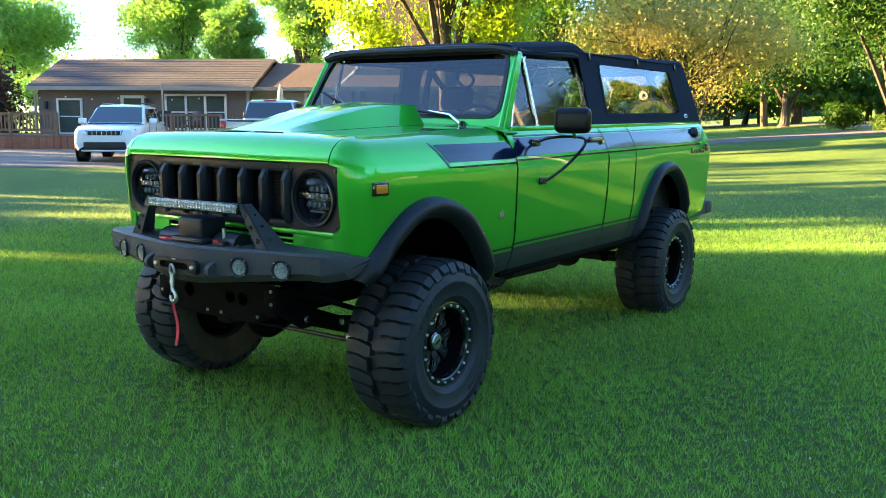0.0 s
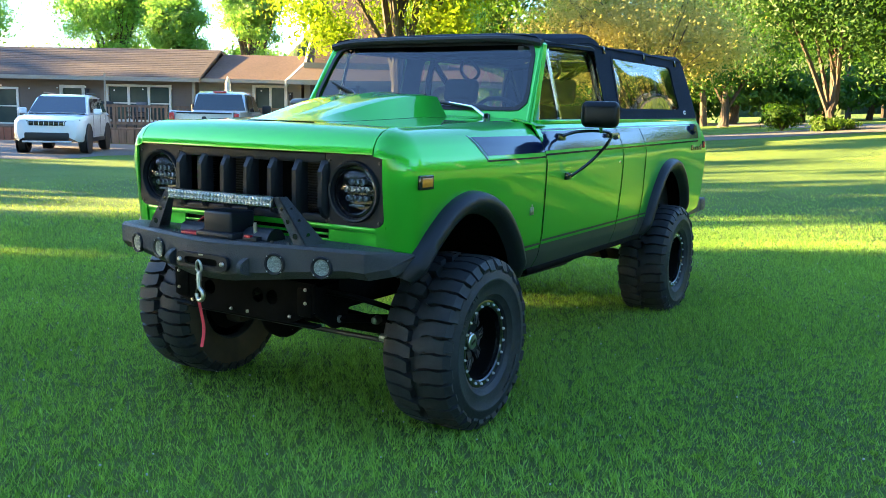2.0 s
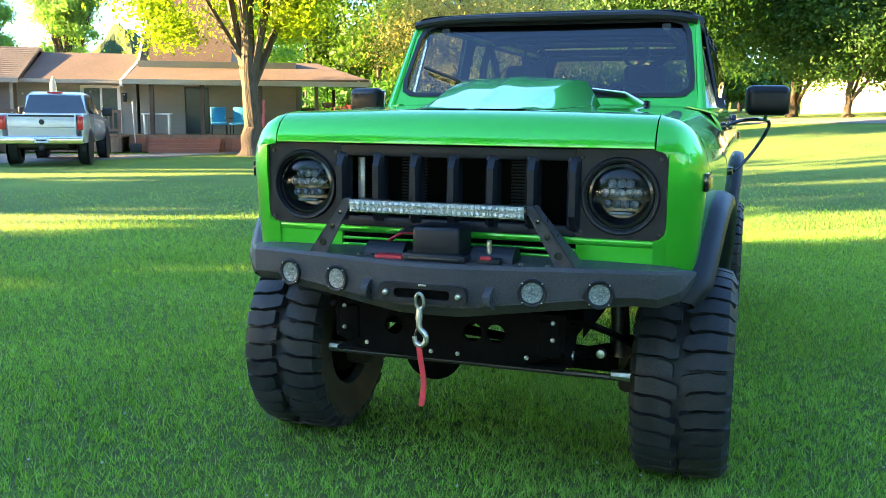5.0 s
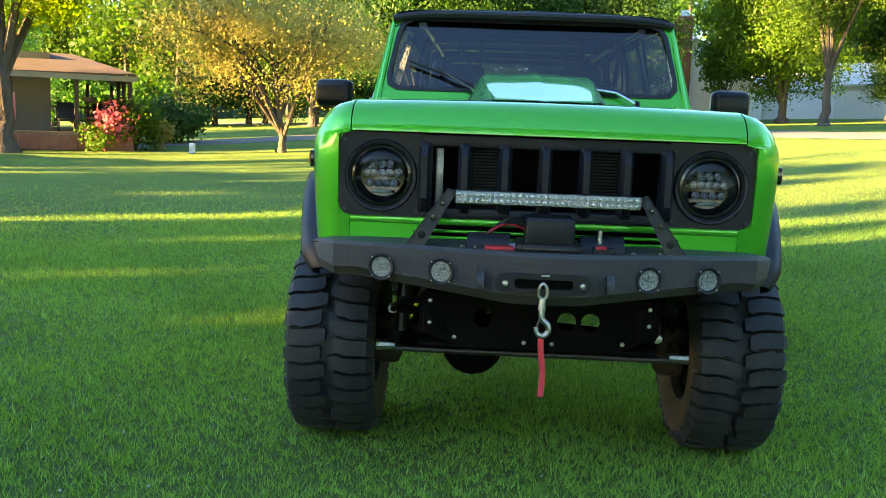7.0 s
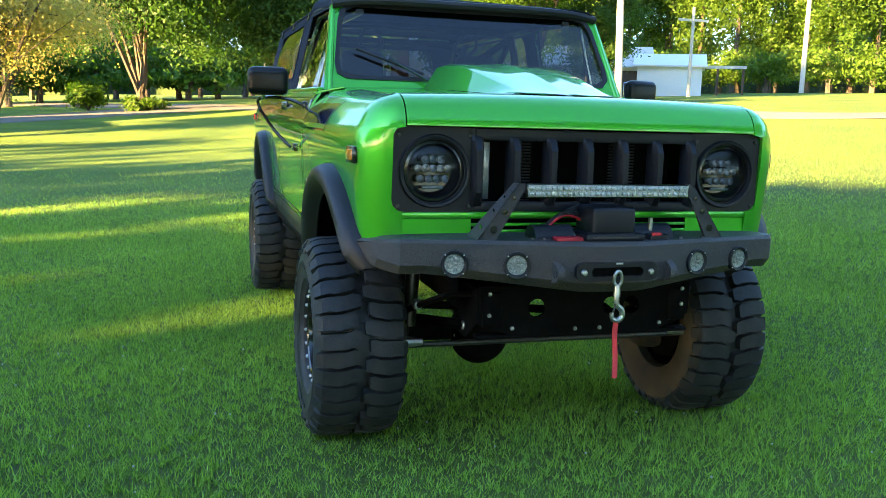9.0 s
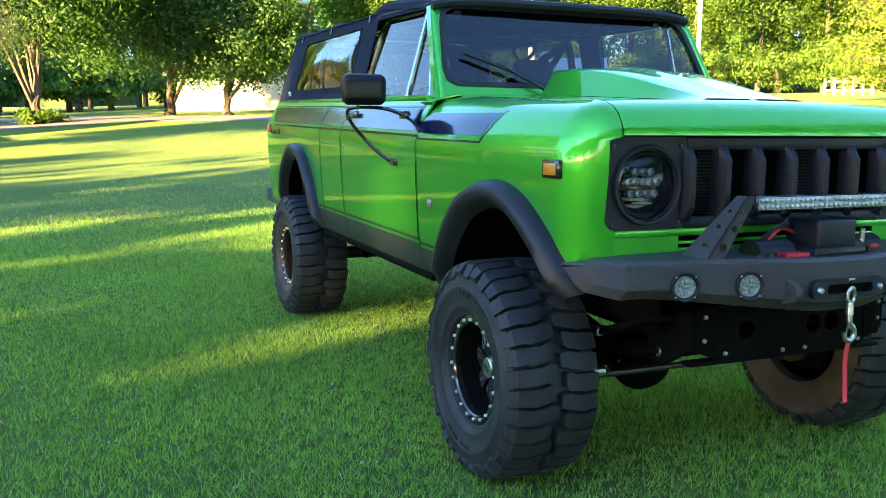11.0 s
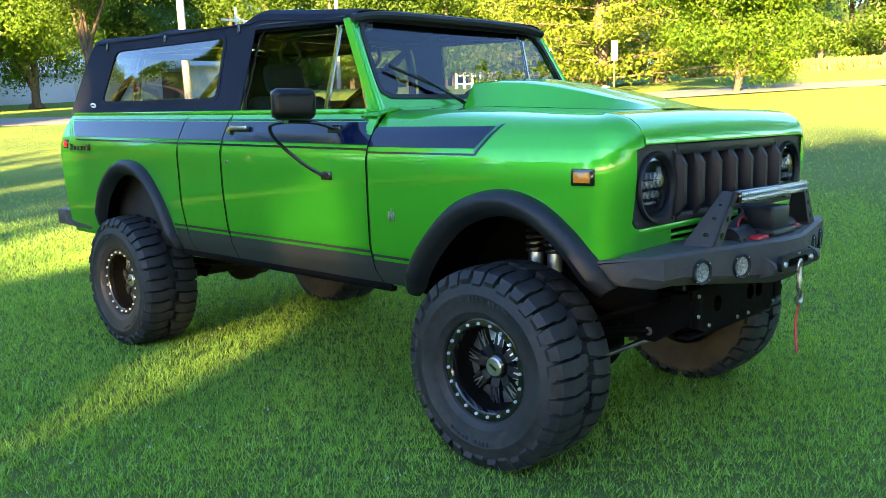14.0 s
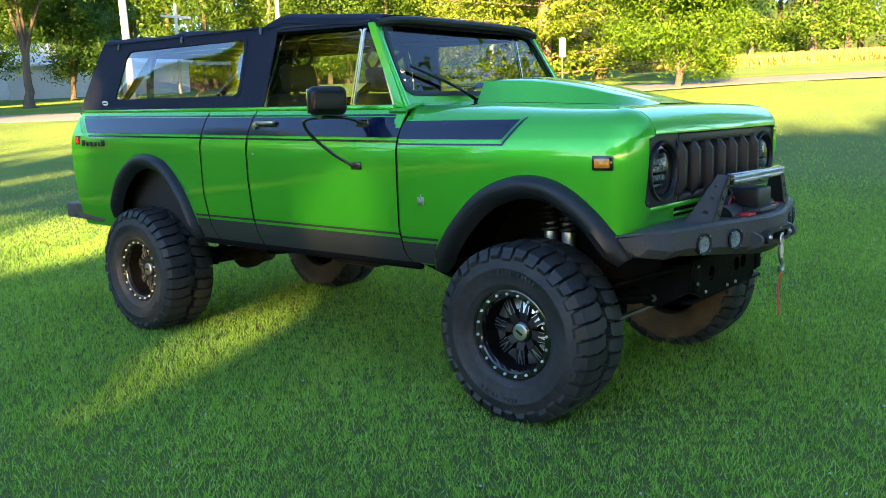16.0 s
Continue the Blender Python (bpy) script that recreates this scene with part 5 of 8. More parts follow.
        one([tube(catmull([(-0.60, -0.05, 0.46), (-0.52, -0.40, 0.60), (-0.40, -0.52, 0.64), (0.40, -0.52, 0.64), (0.52, -0.40, 0.60), (0.60, -0.05, 0.46)], 6), 0.013, 8)], "sway_bar", BLACK, axle)
        one([tube([(0.52, -0.18, 0.44), (-0.40, -0.16, 0.53)], 0.016, 10)], "drag_link", BLACK, axle)


# ---- wheels: outer face towards +x of the wheel ----
def tyre_mesh():
    g = Geo()
    R, C = TYRE_R, TYRE_R - 0.040
    prof = [(0.200, 0.118), (0.212, 0.150), (0.235, 0.163), (0.238, 0.167), (0.250, 0.169), (0.300, 0.176), (0.304, 0.179), (0.312, 0.179), (0.316, 0.176), (0.345, 0.172), (0.368, 0.158), (C - 0.002, 0.135), (C + 0.002, 0.08), (C + 0.004, 0.0), (C + 0.002, -0.08), (C - 0.002, -0.135), (0.368, -0.158), (0.345, -0.172), (0.300, -0.176), (0.250, -0.168), (0.212, -0.150), (0.200, -0.118)]
    vs, fs = lathe(prof[::-1], 72)
    g.add(vs, fs)
    return g


def tread_block(side, long):
    """One lug from the middle of the tread over the shoulder."""
    R, C = TYRE_R, TYRE_R - 0.040
    rows = [(0.006 if long else 0.024, 0.034, 0.044, R - 0.001), (0.038, 0.028, 0.060, R), (0.064, 0.010, 0.055, R), (0.098, 0.0, 0.062, R - 0.001), (0.126, 0.006, 0.056, R - 0.004), (0.154, 0.0, 0.058, R - 0.013),
            (0.177, -0.002, 0.048, R - 0.042 - (0.016 if long else 0.0))]
    vs, fs = [], []
    for i, (w, a, wd, r) in enumerate(rows):
        hw = wd / R / 2
        base = C - 0.012 if w < 0.15 else r - 0.03
        win = w if i < 6 else w - 0.012
        for rr, aa, ww in ((base, a - hw * 1.12, win), (r, a - hw, w), (r, a + hw, w), (base, a + hw * 1.12, win)):
            vs.append(Vector((side * ww, rr * math.cos(aa), rr * math.sin(aa))))
    for i in range(len(rows) - 1):
        for j in range(3):
            q = (i * 4 + j, i * 4 + j + 1, i * 4 + j + 5, i * 4 + j + 4)
            fs.append(q if side < 0 else q[::-1])
    first, last = (0, 1, 2, 3), (len(vs) - 4, len(vs) - 3, len(vs) - 2, len(vs) - 1)
    fs += [first[::-1], last] if side < 0 else [first, last[::-1]]
    return Geo().add(vs, fs)


def wheel_kit():
    kit = []
    g = tyre_mesh()
    kit.append(("tyre", g, RUBBER, Matrix(), 30))
    for side in (1, -1):
        for long in (True, False):
            g = tread_block(side, long)
            for k in range(0 if long else 1, 36, 2):
                kit.append(("tread_block", g, RUBBER, pose(0, 0, 0, 360 * (k + (0.5 if side < 0 else 0.0)) / 36, 0, 0), 30))
    g = Geo()
    g.add(*lathe([(0.206, 0.120), (0.212, 0.128), (0.208, 0.138), (0.196, 0.142), (0.178, 0.140), (0.172, 0.134), (0.169, 0.112)], 56))
    kit.append(("rim", g, GLOSSB, Matrix(), 30))
    kit.append(("barrel", Geo().add(*lathe([(0.169, 0.112), (0.160, 0.04), (0.158, -0.12), (0.10, -0.122), (0.0, -0.122)], 48)), BLACK, Matrix(), 30))
    for k in range(20):
        a = 2 * math.pi * k / 20
        g = kit[-1][1] if k else Geo()
        if k == 0:
            g.add(*lathe([(0.0, 0.009), (0.0055, 0.008), (0.007, 0.0)], 8))
        kit.append(("rim_bolt", g, BOLT, pose(0.141, 0.188 * math.cos(a), 0.188 * math.sin(a)), 30))
    # forked spokes: a stem from the hub that splits in two arms to the barrel
    def bar3(g, pts, hw, dp):
        vs, fs = [], []
        for i, p in enumerate(pts):
            p = Vector(p)
            q = Vector(pts[min(i + 1, len(pts) - 1)]) - Vector(pts[max(i - 1, 0)])
            n = Vector((0, -q.z, q.y)).normalized()
            w = hw[i]
            vs += [p - n * w, p + n * w, p + n * w * 1.25 - Vector((dp, 0, 0)), p - n * w * 1.25 - Vector((dp, 0, 0))]
            if i:
                o = 4 * (i - 1)
                fs += [(o + k, o + (k + 1) % 4, o + 4 + (k + 1) % 4, o + 4 + k) for k in range(4)]
        m = len(vs) - 4
        g.add(vs, fs + [(3, 2, 1, 0), (m, m + 1, m + 2, m + 3)])

    # inner sidewall: the warm sun on its dust is put into the brown
    kit.append(("sidewall_mud", Geo().add(*lathe([(0.366, -0.1605), (0.345, -0.1735), (0.300, -0.1775), (0.250, -0.1695), (0.216, -0.1535)], 48)), SUNLIT_DUST, Matrix(), 40))
    # raised moulded marks on the sidewall
    mk = Geo().add(*bevbox(0.1745, 0.1790, -0.007, 0.007, 0.281, 0.299, 0.0015))
    for arc in (0, 180):
        for i, w in enumerate((0, 4.2, 8.4, 12.6, 16.8, 25.2, 29.4, 33.6, 37.8)):
            kit.append(("sidewall_mark", mk, RUBBER, pose(0, 0, 0, arc + w, 0, 0), 30))
    sp, st = Geo(), Geo()
    for s in (1, -1):
        bar3(sp, [(0.052, s * 0.011, 0.042), (0.062, s * 0.024, 0.082), (0.054, s * 0.036, 0.125), (0.042, s * 0.047, 0.164)], [0.013, 0.012, 0.009, 0.009], 0.03)
        bar3(st, [(0.0635, s * 0.0360, 0.084), (0.0555, s * 0.0445, 0.125), (0.045, s * 0.0545, 0.156)], [0.0022, 0.0028, 0.0030], 0.003)
        bar3(st, [(0.0632, s * 0.0120, 0.090), (0.0555, s * 0.0275, 0.125), (0.045, s * 0.0380, 0.154)], [0.0008, 0.0012, 0.0014], 0.003)
    bar3(st, [(0.052, 0.0, 0.104), (0.045, 0.0, 0.126), (0.034, 0.0, 0.154)], [0.004, 0.013, 0.022], 0.006)
    for k in range(8):
        a = 360 * k / 8
        kit.append(("spoke", sp, FLARE, pose(0, 0, 0, a, 0, 0), 20))
        kit.append(("spoke_face", st, MACHINED, pose(0.0006, 0, 0, a, 0, 0), 20))
    g = Geo()
    g.add(*lathe([(0.052, 0.0), (0.052, 0.055), (0.046, 0.070), (0.038, 0.074), (0.036, 0.066), (0.0, 0.066)], 28))
    kit.append(("hub", g, GLOSSB, Matrix(), 30))
    g = Geo()
    g.add(*lathe([(0.037, 0.066), (0.039, 0.078), (0.033, 0.082), (0.0, 0.083)], 24))
    kit.append(("centre_cap", g, STEEL, Matrix(), 30))
    g = Geo()
    g.add(*bevbox(0.083, 0.085, -0.02, 0.02, -0.006, 0.006, 0.001))
    kit.append(("cap_mark", g, GLOSSB, Matrix(), 30))
    g = Geo()
    g.add(*lathe([(0.156, -0.03), (0.156, -0.015), (0.0, -0.015)], 32))
    kit.append(("brake_disc", g, BLACK, Matrix(), 30))
    return kit


KIT, made_meshes = wheel_kit(), {}
for wx, wy, turn in ((0.80, 0.0, 0), (-0.80, 0.0, 180), (0.80, BASE_Y, 0), (-0.80, BASE_Y, 180)):
    wheel = empty("wheel", parent=truck, m=pose(wx, wy, WHEEL_Z, 0, 0, turn) @ pose(0, 0, 0, 37 * (wx + 2 * wy), 0, 0))
    for name, g, material, m, sm in KIT:
        if id(g) not in made_meshes:
            made_meshes[id(g)] = g.part(name, material, wheel, "", sm)
            made_meshes[id(g)].matrix_basis = m
        else:
            ob = new(name, made_meshes[id(g)].data)
            ob.parent, ob.matrix_basis = wheel, m
            if name == "tyre":
                ob["label"] = "chunky black mud-terrain tyre"

# ---- the neighbourhood ----
SIDING = surface("taupe_siding", (0.135, 0.10, 0.082), (0.18, 0.14, 0.115), 12, 0.8, 0.3, 3, big=0.8, stain=0.3, stretch=(0.2, 1, 9))
SIDING2 = surface("beige_siding", (0.25, 0.225, 0.185), (0.32, 0.29, 0.24), 12, 0.8, 0.3, 3, stretch=(0.2, 1, 9))
SHINGLE = surface("brown_shingle", (0.066, 0.043, 0.033), (0.128, 0.084, 0.064), 14, 0.9, 0.8, 14, big=1.2, stain=0.3, stretch=(1, 1, 1))
SHINGLE_A = surface("grey_brown_shingle", (0.062, 0.052, 0.050), (0.125, 0.106, 0.100), 14, 0.9, 0.8, 14, big=1.2, stain=0.3)
SHINGLE2 = surface("dark_shingle", (0.05, 0.045, 0.045), (0.10, 0.09, 0.085), 14, 0.9, 0.8, 14)
TRIM = surface("pale_trim_paint", (0.62, 0.60, 0.55), (0.72, 0.70, 0.64), 20, 0.6, 0.1)
FASCIA = surface("tan_fascia_paint", (0.27, 0.245, 0.205), (0.34, 0.31, 0.265), 20, 0.6, 0.1)
DECKWOOD = surface("weathered_deck_wood", (0.12, 0.075, 0.05), (0.24, 0.15, 0.10), 10, 0.85, 0.4, 20, stretch=(1, 1, 0.15), island=0.18)
REDWOOD = surface("red_stained_wood", (0.20, 0.075, 0.045), (0.28, 0.11, 0.065), 10, 0.8, 0.3, 20, stretch=(0.15, 1, 1), island=0.12)
DARKWOOD = surface("dark_porch_timber", (0.05, 0.035, 0.025), (0.09, 0.06, 0.045), 12, 0.8, 0.3, 20)
WHITEWALL = surface("white_clapboard", (0.70, 0.69, 0.66), (0.80, 0.79, 0.76), 6, 0.75, 0.3, 3, stretch=(0.2, 0.2, 8))
CREAMWALL = surface("cream_wall", (0.52, 0.50, 0.46), (0.62, 0.60, 0.56), 6, 0.8, 0.2)
BRICKRED = surface("red_brick", (0.17, 0.055, 0.035), (0.25, 0.09, 0.06), 9, 0.85, 0.6, 14, stretch=(1, 1, 3))
WINGLASS = surface("dark_window_glass", (0.03, 0.05, 0.05), (0.05, 0.075, 0.07), 2, 0.12, 0.0, rough_var=0.04, spec=0.25)
CURTAIN = surface("window_sash_paint", (0.6, 0.58, 0.53), (0.7, 0.68, 0.62), 20, 0.6, 0.1)
POLE = surface("weathered_pole_wood", (0.45, 0.42, 0.38), (0.60, 0.56, 0.50), 9, 0.9, 0.3, 20, stretch=(1, 1, 0.1))
RUSTPOST = surface("rusty_post", (0.16, 0.07, 0.04), (0.24, 0.11, 0.06), 30, 0.8, 0.4)
SIGNWHITE = surface("white_sign", (0.72, 0.72, 0.70), (0.80, 0.80, 0.78), 20, 0.5, 0.05)
WHITECAR = surface("white_car_paint", (0.72, 0.73, 0.75), (0.78, 0.79, 0.80), 200, 0.3, 0.0, coat=1.0)
SILVERCAR = surface("silver_car_paint", (0.50, 0.51, 0.53), (0.58, 0.59, 0.61), 300, 0.3, 0.0, metal=0.5, coat=1.0)
CARGLASS = surface("dark_car_glass", (0.012, 0.016, 0.022), (0.018, 0.022, 0.03), 3, 0.05, 0.0, coat=1.0, rough_var=0.02)
CARBLACK = surface("black_car_trim", (0.012, 0.012, 0.013), (0.02, 0.02, 0.021), 60, 0.5, 0.1)
PINKCLOTH = surface("pink_towel", (0.55, 0.12, 0.17), (0.68, 0.22, 0.26), 12, 0.9, 0.4, 60)
BLUECLOTH = surface("blue_chair_fabric", (0.02, 0.22, 0.48), (0.05, 0.32, 0.60), 15, 0.8, 0.3, 60)
GREENCLOTH = surface("green_chair_fabric", (0.05, 0.35, 0.12), (0.09, 0.45, 0.18), 15, 0.8, 0.3, 60)
HOUSE = pose(-33.63, 17.53, 0.0, 0, 0, 26.5)


def boxes(name, items, material, parent, label="", bevel=0.0):
    g = Geo()
    for it in items:
        g.add(*(bevbox(*it, bevel) if bevel else plainbox(*it)))
    return g.part(name, material, parent, label, 0 if not bevel else 35)


def window(parent, a0, a1, z0, z1, b, panes=1, bars=True, depth=0.12):
    w = empty("window", parent=parent)
    t = 0.09
    boxes("window_frame", [(a0 - t, a1 + t, b - 0.05, b + 0.06, z1, z1 + t), (a0 - t, a1 + t, b - 0.07, b + 0.06, z0 - t, z0), (a0 - t, a0, b - 0.05, b + 0.06, z0, z1), (a1, a1 + t, b - 0.05, b + 0.06, z0, z1)], TRIM, w)
    wd = (a1 - a0) / panes
    for i in range(panes):
        x0, x1 = a0 + wd * i, a0 + wd * (i + 1)
        if i:
            boxes("mullion", [(x0 - 0.05, x0 + 0.05, b - 0.045, b + 0.05, z0, z1)], TRIM, w)
        boxes("pane", [(x0 + 0.03, x1 - 0.03, b + 0.0, b + 0.02, z0 + 0.02, z1 - 0.02)], WINGLASS, w)
        if bars:
            zm = (z0 + z1) / 2
            boxes("sash_rail", [(x0 + 0.02, x1 - 0.02, b - 0.025, b + 0.0, zm - 0.025, zm + 0.025)], CURTAIN, w)
    return w


house = empty("house", "long brown single-storey house with shingled roofs and wooden deck", "house", m=HOUSE)


def wall(parent, a0, a1, b0, b1, z0, z1, openings, material, name="wall"):
    """A front wall with openings cut through, plus sides and back."""
    items = []
    xs = sorted({a0, a1} | {o[0] for o in openings} | {o[1] for o in openings})
    for x0, x1 in zip(xs, xs[1:]):
        mid = (x0 + x1) / 2
        cut = [o for o in openings if o[0] < mid < o[1]]
        if cut:
            items += [(x0, x1, b0, b0 + 0.15, z0, cut[0][2]), (x0, x1, b0, b0 + 0.15, cut[0][3], z1)]
        else:
            items.append((x0, x1, b0, b0 + 0.15, z0, z1))
    items += [(a0, a0 + 0.15, b0 + 0.15, b1, z0, z1), (a1 - 0.15, a1, b0 + 0.15, b1, z0, z1), (a0 + 0.15, a1 - 0.15, b1 - 0.15, b1, z0, z1)]
    return [boxes(name, [it], material, parent) for it in items]


def slab(name, quad, thick, material, parent):
    vs = [Vector(q) for q in quad] + [Vector(q) - Vector((0, 0, thick)) for q in quad]
    return link_mesh(name, vs, [(0, 1, 2, 3), (7, 6, 5, 4), (0, 4, 5, 1), (1, 5, 6, 2), (2, 6, 7, 3), (3, 7, 4, 0)], material, parent, smooth=0)


# wing A
win_a = (1.70, 2.70, 0.62, 1.98)
door_a = (4.62, 5.52, 0.58, 2.12)
win_b = (6.62, 9.16, 0.86, 2.18)
wall(house, 0.75, 10.25, 0.0, 7.0, 0.0, 2.52, [win_a, door_a, win_b], SIDING)
window(house, 1.70, 2.70, 0.62, 1.98, -0.01)
window(house, 6.62, 9.16, 0.86, 2.18, -0.01, 3)
dr = empty("door", parent=house)
boxes("door_leaf", [(4.66, 5.48, 0.05, 0.09, 0.58, 2.08)], WINGLASS, dr)
boxes("door_casing", [(4.54, 4.66, -0.03, 0.12, 0.58, 2.2), (5.48, 5.60, -0.03, 0.12, 0.58, 2.2), (4.66, 5.48, -0.03, 0.12, 2.08, 2.2)], TRIM, dr)
slab("roof_front", [(0.55, -0.5, 2.56), (10.6, -0.5, 2.56), (10.6, 2.2, 3.84), (0.55, 2.2, 3.84)], 0.12, SHINGLE_A, house)
slab("roof_back", [(0.55, 2.2, 3.84), (10.6, 2.2, 3.84), (10.6, 7.5, 2.50), (0.55, 7.5, 2.50)], 0.12, SHINGLE_A, house)
boxes("fascia", [(0.55, 10.6, -0.54, -0.50, 2.40, 2.56)], FASCIA, house)
for a in (0.75, 10.1):
    link_mesh("gable_wall", [(a, 0, 2.5), (a, 7, 2.5), (a, 2.2, 3.72), (a + 0.15, 0, 2.5), (a + 0.15, 7, 2.5), (a + 0.15, 2.2, 3.72)], [(0, 1, 2), (5, 4, 3), (0, 3, 4, 1), (1, 4, 5, 2), (2, 5, 3, 0)], SIDING, house, smooth=0)
# shingle courses as thin raised rows
for i in range(16):
    t = (i + 0.5) / 16
    y, z = -0.5 + 2.7 * t, 2.56 + 1.28 * t
    boxes("shingle_course", [(0.55, 10.6, y - 0.03, y + 0.01, z - 0.004, z + 0.0015)], SHINGLE_A, house)
# wing B
door_b = (12.58, 13.86, 0.58, 2.30)
wall(house, 10.25, 14.5, 0.35, 7.0, 0.0, 2.50, [door_b], SIDING2)
boxes("sliding_door", [(12.62, 13.22, 0.42, 0.46, 0.60, 2.26), (13.22, 13.82, 0.44, 0.48, 0.60, 2.26)], WINGLASS, house)
boxes("sliding_door_frame", [(12.50, 12.62, 0.30, 0.50, 0.58, 2.36), (13.82, 13.94, 0.30, 0.50, 0.58, 2.36), (12.62, 13.82, 0.30, 0.50, 2.26, 2.36), (13.18, 13.26, 0.38, 0.50, 0.60, 2.26)], TRIM, house)
slab("roof_front", [(10.62, -0.2, 2.55), (14.6, -0.2, 2.55), (14.6, 2.4, 3.66), (10.62, 2.4, 3.66)], 0.12, SHINGLE, house)
slab("roof_back", [(10.62, 2.4, 3.66), (14.6, 2.4, 3.66), (14.6, 7.3, 2.5), (10.62, 7.3, 2.5)], 0.12, SHINGLE, house)
boxes("fascia", [(10.0, 14.6, -0.26, -0.2, 2.42, 2.56)], FASCIA, house)
# main house with steep roof and porch
wall(house, 14.6, 20.4, 0.4, 9.0, 0.0, 3.3, [(16.25, 17.15, 0.6, 2.35)], SIDING2)
boxes("porch_door", [(16.28, 17.12, 0.46, 0.50, 0.6, 2.32)], WINGLASS, house)
slab("steep_roof_front", [(14.45, 1.4, 3.30), (17.9, 1.4, 3.30), (17.9, 5.6, 7.4), (14.45, 5.6, 7.4)], 0.16, SHINGLE, house)
slab("steep_roof_back", [(14.45, 5.6, 7.4), (17.9, 5.6, 7.4), (17.9, 9.8, 3.3), (14.45, 9.8, 3.3)], 0.16, SHINGLE, house)
for a in (14.6, 17.7):
    link_mesh("gable_wall", [(a, 1.4, 3.2), (a, 9.8, 3.2), (a, 5.6, 7.25), (a + 0.12, 1.4, 3.2), (a + 0.12, 9.8, 3.2), (a + 0.12, 5.6, 7.25)], [(0, 1, 2), (5, 4, 3), (0, 3, 4, 1), (1, 4, 5, 2), (2, 5, 3, 0)], SIDING2, house, smooth=0)
slab("rake_board", [(14.36, -1.7, 2.50), (14.46, -1.7, 2.50), (14.46, 1.42, 3.36), (14.36, 1.42, 3.36)], 0.22, TRIM, house)
slab("rake_board", [(14.36, 1.4, 3.36), (14.46, 1.4, 3.36), (14.46, 5.6, 7.46), (14.36, 5.6, 7.46)], 0.24, TRIM, house)
slab("porch_roof", [(14.45, -1.7, 2.50), (23.1, -1.7, 2.62), (21.2, 1.5, 3.36), (14.45, 1.5, 3.36)], 0.14, SHINGLE, house)
# side slope takes the dark shingle: its shade is put into the colour
slab("porch_roof_side", [(23.1, -1.7, 2.62), (23.1, 9.0, 2.62), (21.2, 9.0, 3.36), (21.2, 1.5, 3.36)], 0.14, SHINGLE2, house)
boxes("fascia", [(14.45, 23.1, -1.76, -1.70, 2.36, 2.54), (23.1, 23.16, -1.7, 9.0, 2.42, 2.62)], FASCIA, house)
slab("low_roof", [(17.92, 1.5, 3.36), (21.2, 1.5, 3.36), (21.2, 9.0, 3.36), (17.92, 9.0, 3.36)], 0.12, SHINGLE2, house)
porch = empty("porch", parent=house)
boxes("porch_floor", [(14.6, 23.0, -1.6, 0.4, 0.5, 0.6), (20.4, 23.0, 0.4, 9.0, 0.5, 0.6)], DECKWOOD, porch)
for i in range(28):
    boxes("skirt_board", [(14.6 + i * 0.3, 14.6 + i * 0.3 + 0.285, -1.62, -1.58, 0.0, 0.5)], REDWOOD, porch)
for a, b in ((15.4, -1.5), (17.15, -1.5), (19.2, -1.5), (21.2, -1.5), (22.9, -1.5), (22.9, 1.4), (22.9, 4.2), (22.9, 8.8), (21.9, 8.8)):
    boxes("porch_post", [(a - 0.07, a + 0.07, b - 0.07, b + 0.07, 0.6, 2.55)], DARKWOOD, porch)
for z in (0.85, 1.45):
    boxes("porch_rail", [(20.5, 22.9, 8.76, 8.84, z, z + 0.08), (22.86, 22.94, 4.2, 8.8, z, z + 0.08)], DARKWOOD, porch)
for i in range(14):
    boxes("baluster", [(20.6 + 0.165 * i, 20.64 + 0.165 * i, 8.78, 8.82, 0.9, 1.45)], DARKWOOD, porch)
for k in range(3):
    boxes("step", [(15.4, 17.8, -1.6 - 0.3 * (k + 1), -1.6 - 0.3 * k, 0.0, 0.45 - 0.15 * k)], REDWOOD, porch)
# deck before wings A and B
deck = empty("deck", parent=house)
boxes("deck_floor", [(-0.6, 10.2, -3.0, 0.0, 0.50, 0.57), (10.2, 14.5, -2.2, 0.35, 0.50, 0.57)], DECKWOOD, deck)
for i in range(50):
    a = -0.6 + 0.3 * i
    if a < 14.3:
        b = -3.0 if a < 10.2 else -2.2
        boxes("skirt_board", [(a, a + 0.27, b - 0.03, b, 0.0, 0.5)], REDWOOD if a < 6 else DECKWOOD, deck)
for z in (0.72, 1.36):
    for a, b, c in ((-0.6, 3.4, -2.98), (6.2, 10.2, -2.98), (10.2, 14.4, -2.18)):
        boxes("deck_rail", [(a, b, c, c + 0.06, z, z + 0.09)], DECKWOOD, deck)
for i in range(96):
    a = -0.55 + 0.155 * i
    if a < 14.4 and not 3.4 < a < 6.2:
        b = -2.97 if a < 10.2 else -2.17
        boxes("baluster", [(a, a + 0.05, b, b + 0.04, 0.78, 1.36)], DECKWOOD, deck)
for a in (-0.6, 1.4, 3.4, 6.2, 8.2, 10.2, 12.3, 14.4):
    b = -2.99 if a <= 10.2 else -2.19
    boxes("rail_post", [(a - 0.05, a + 0.05, b, b + 0.1, 0.0, 1.46)], DECKWOOD, deck)
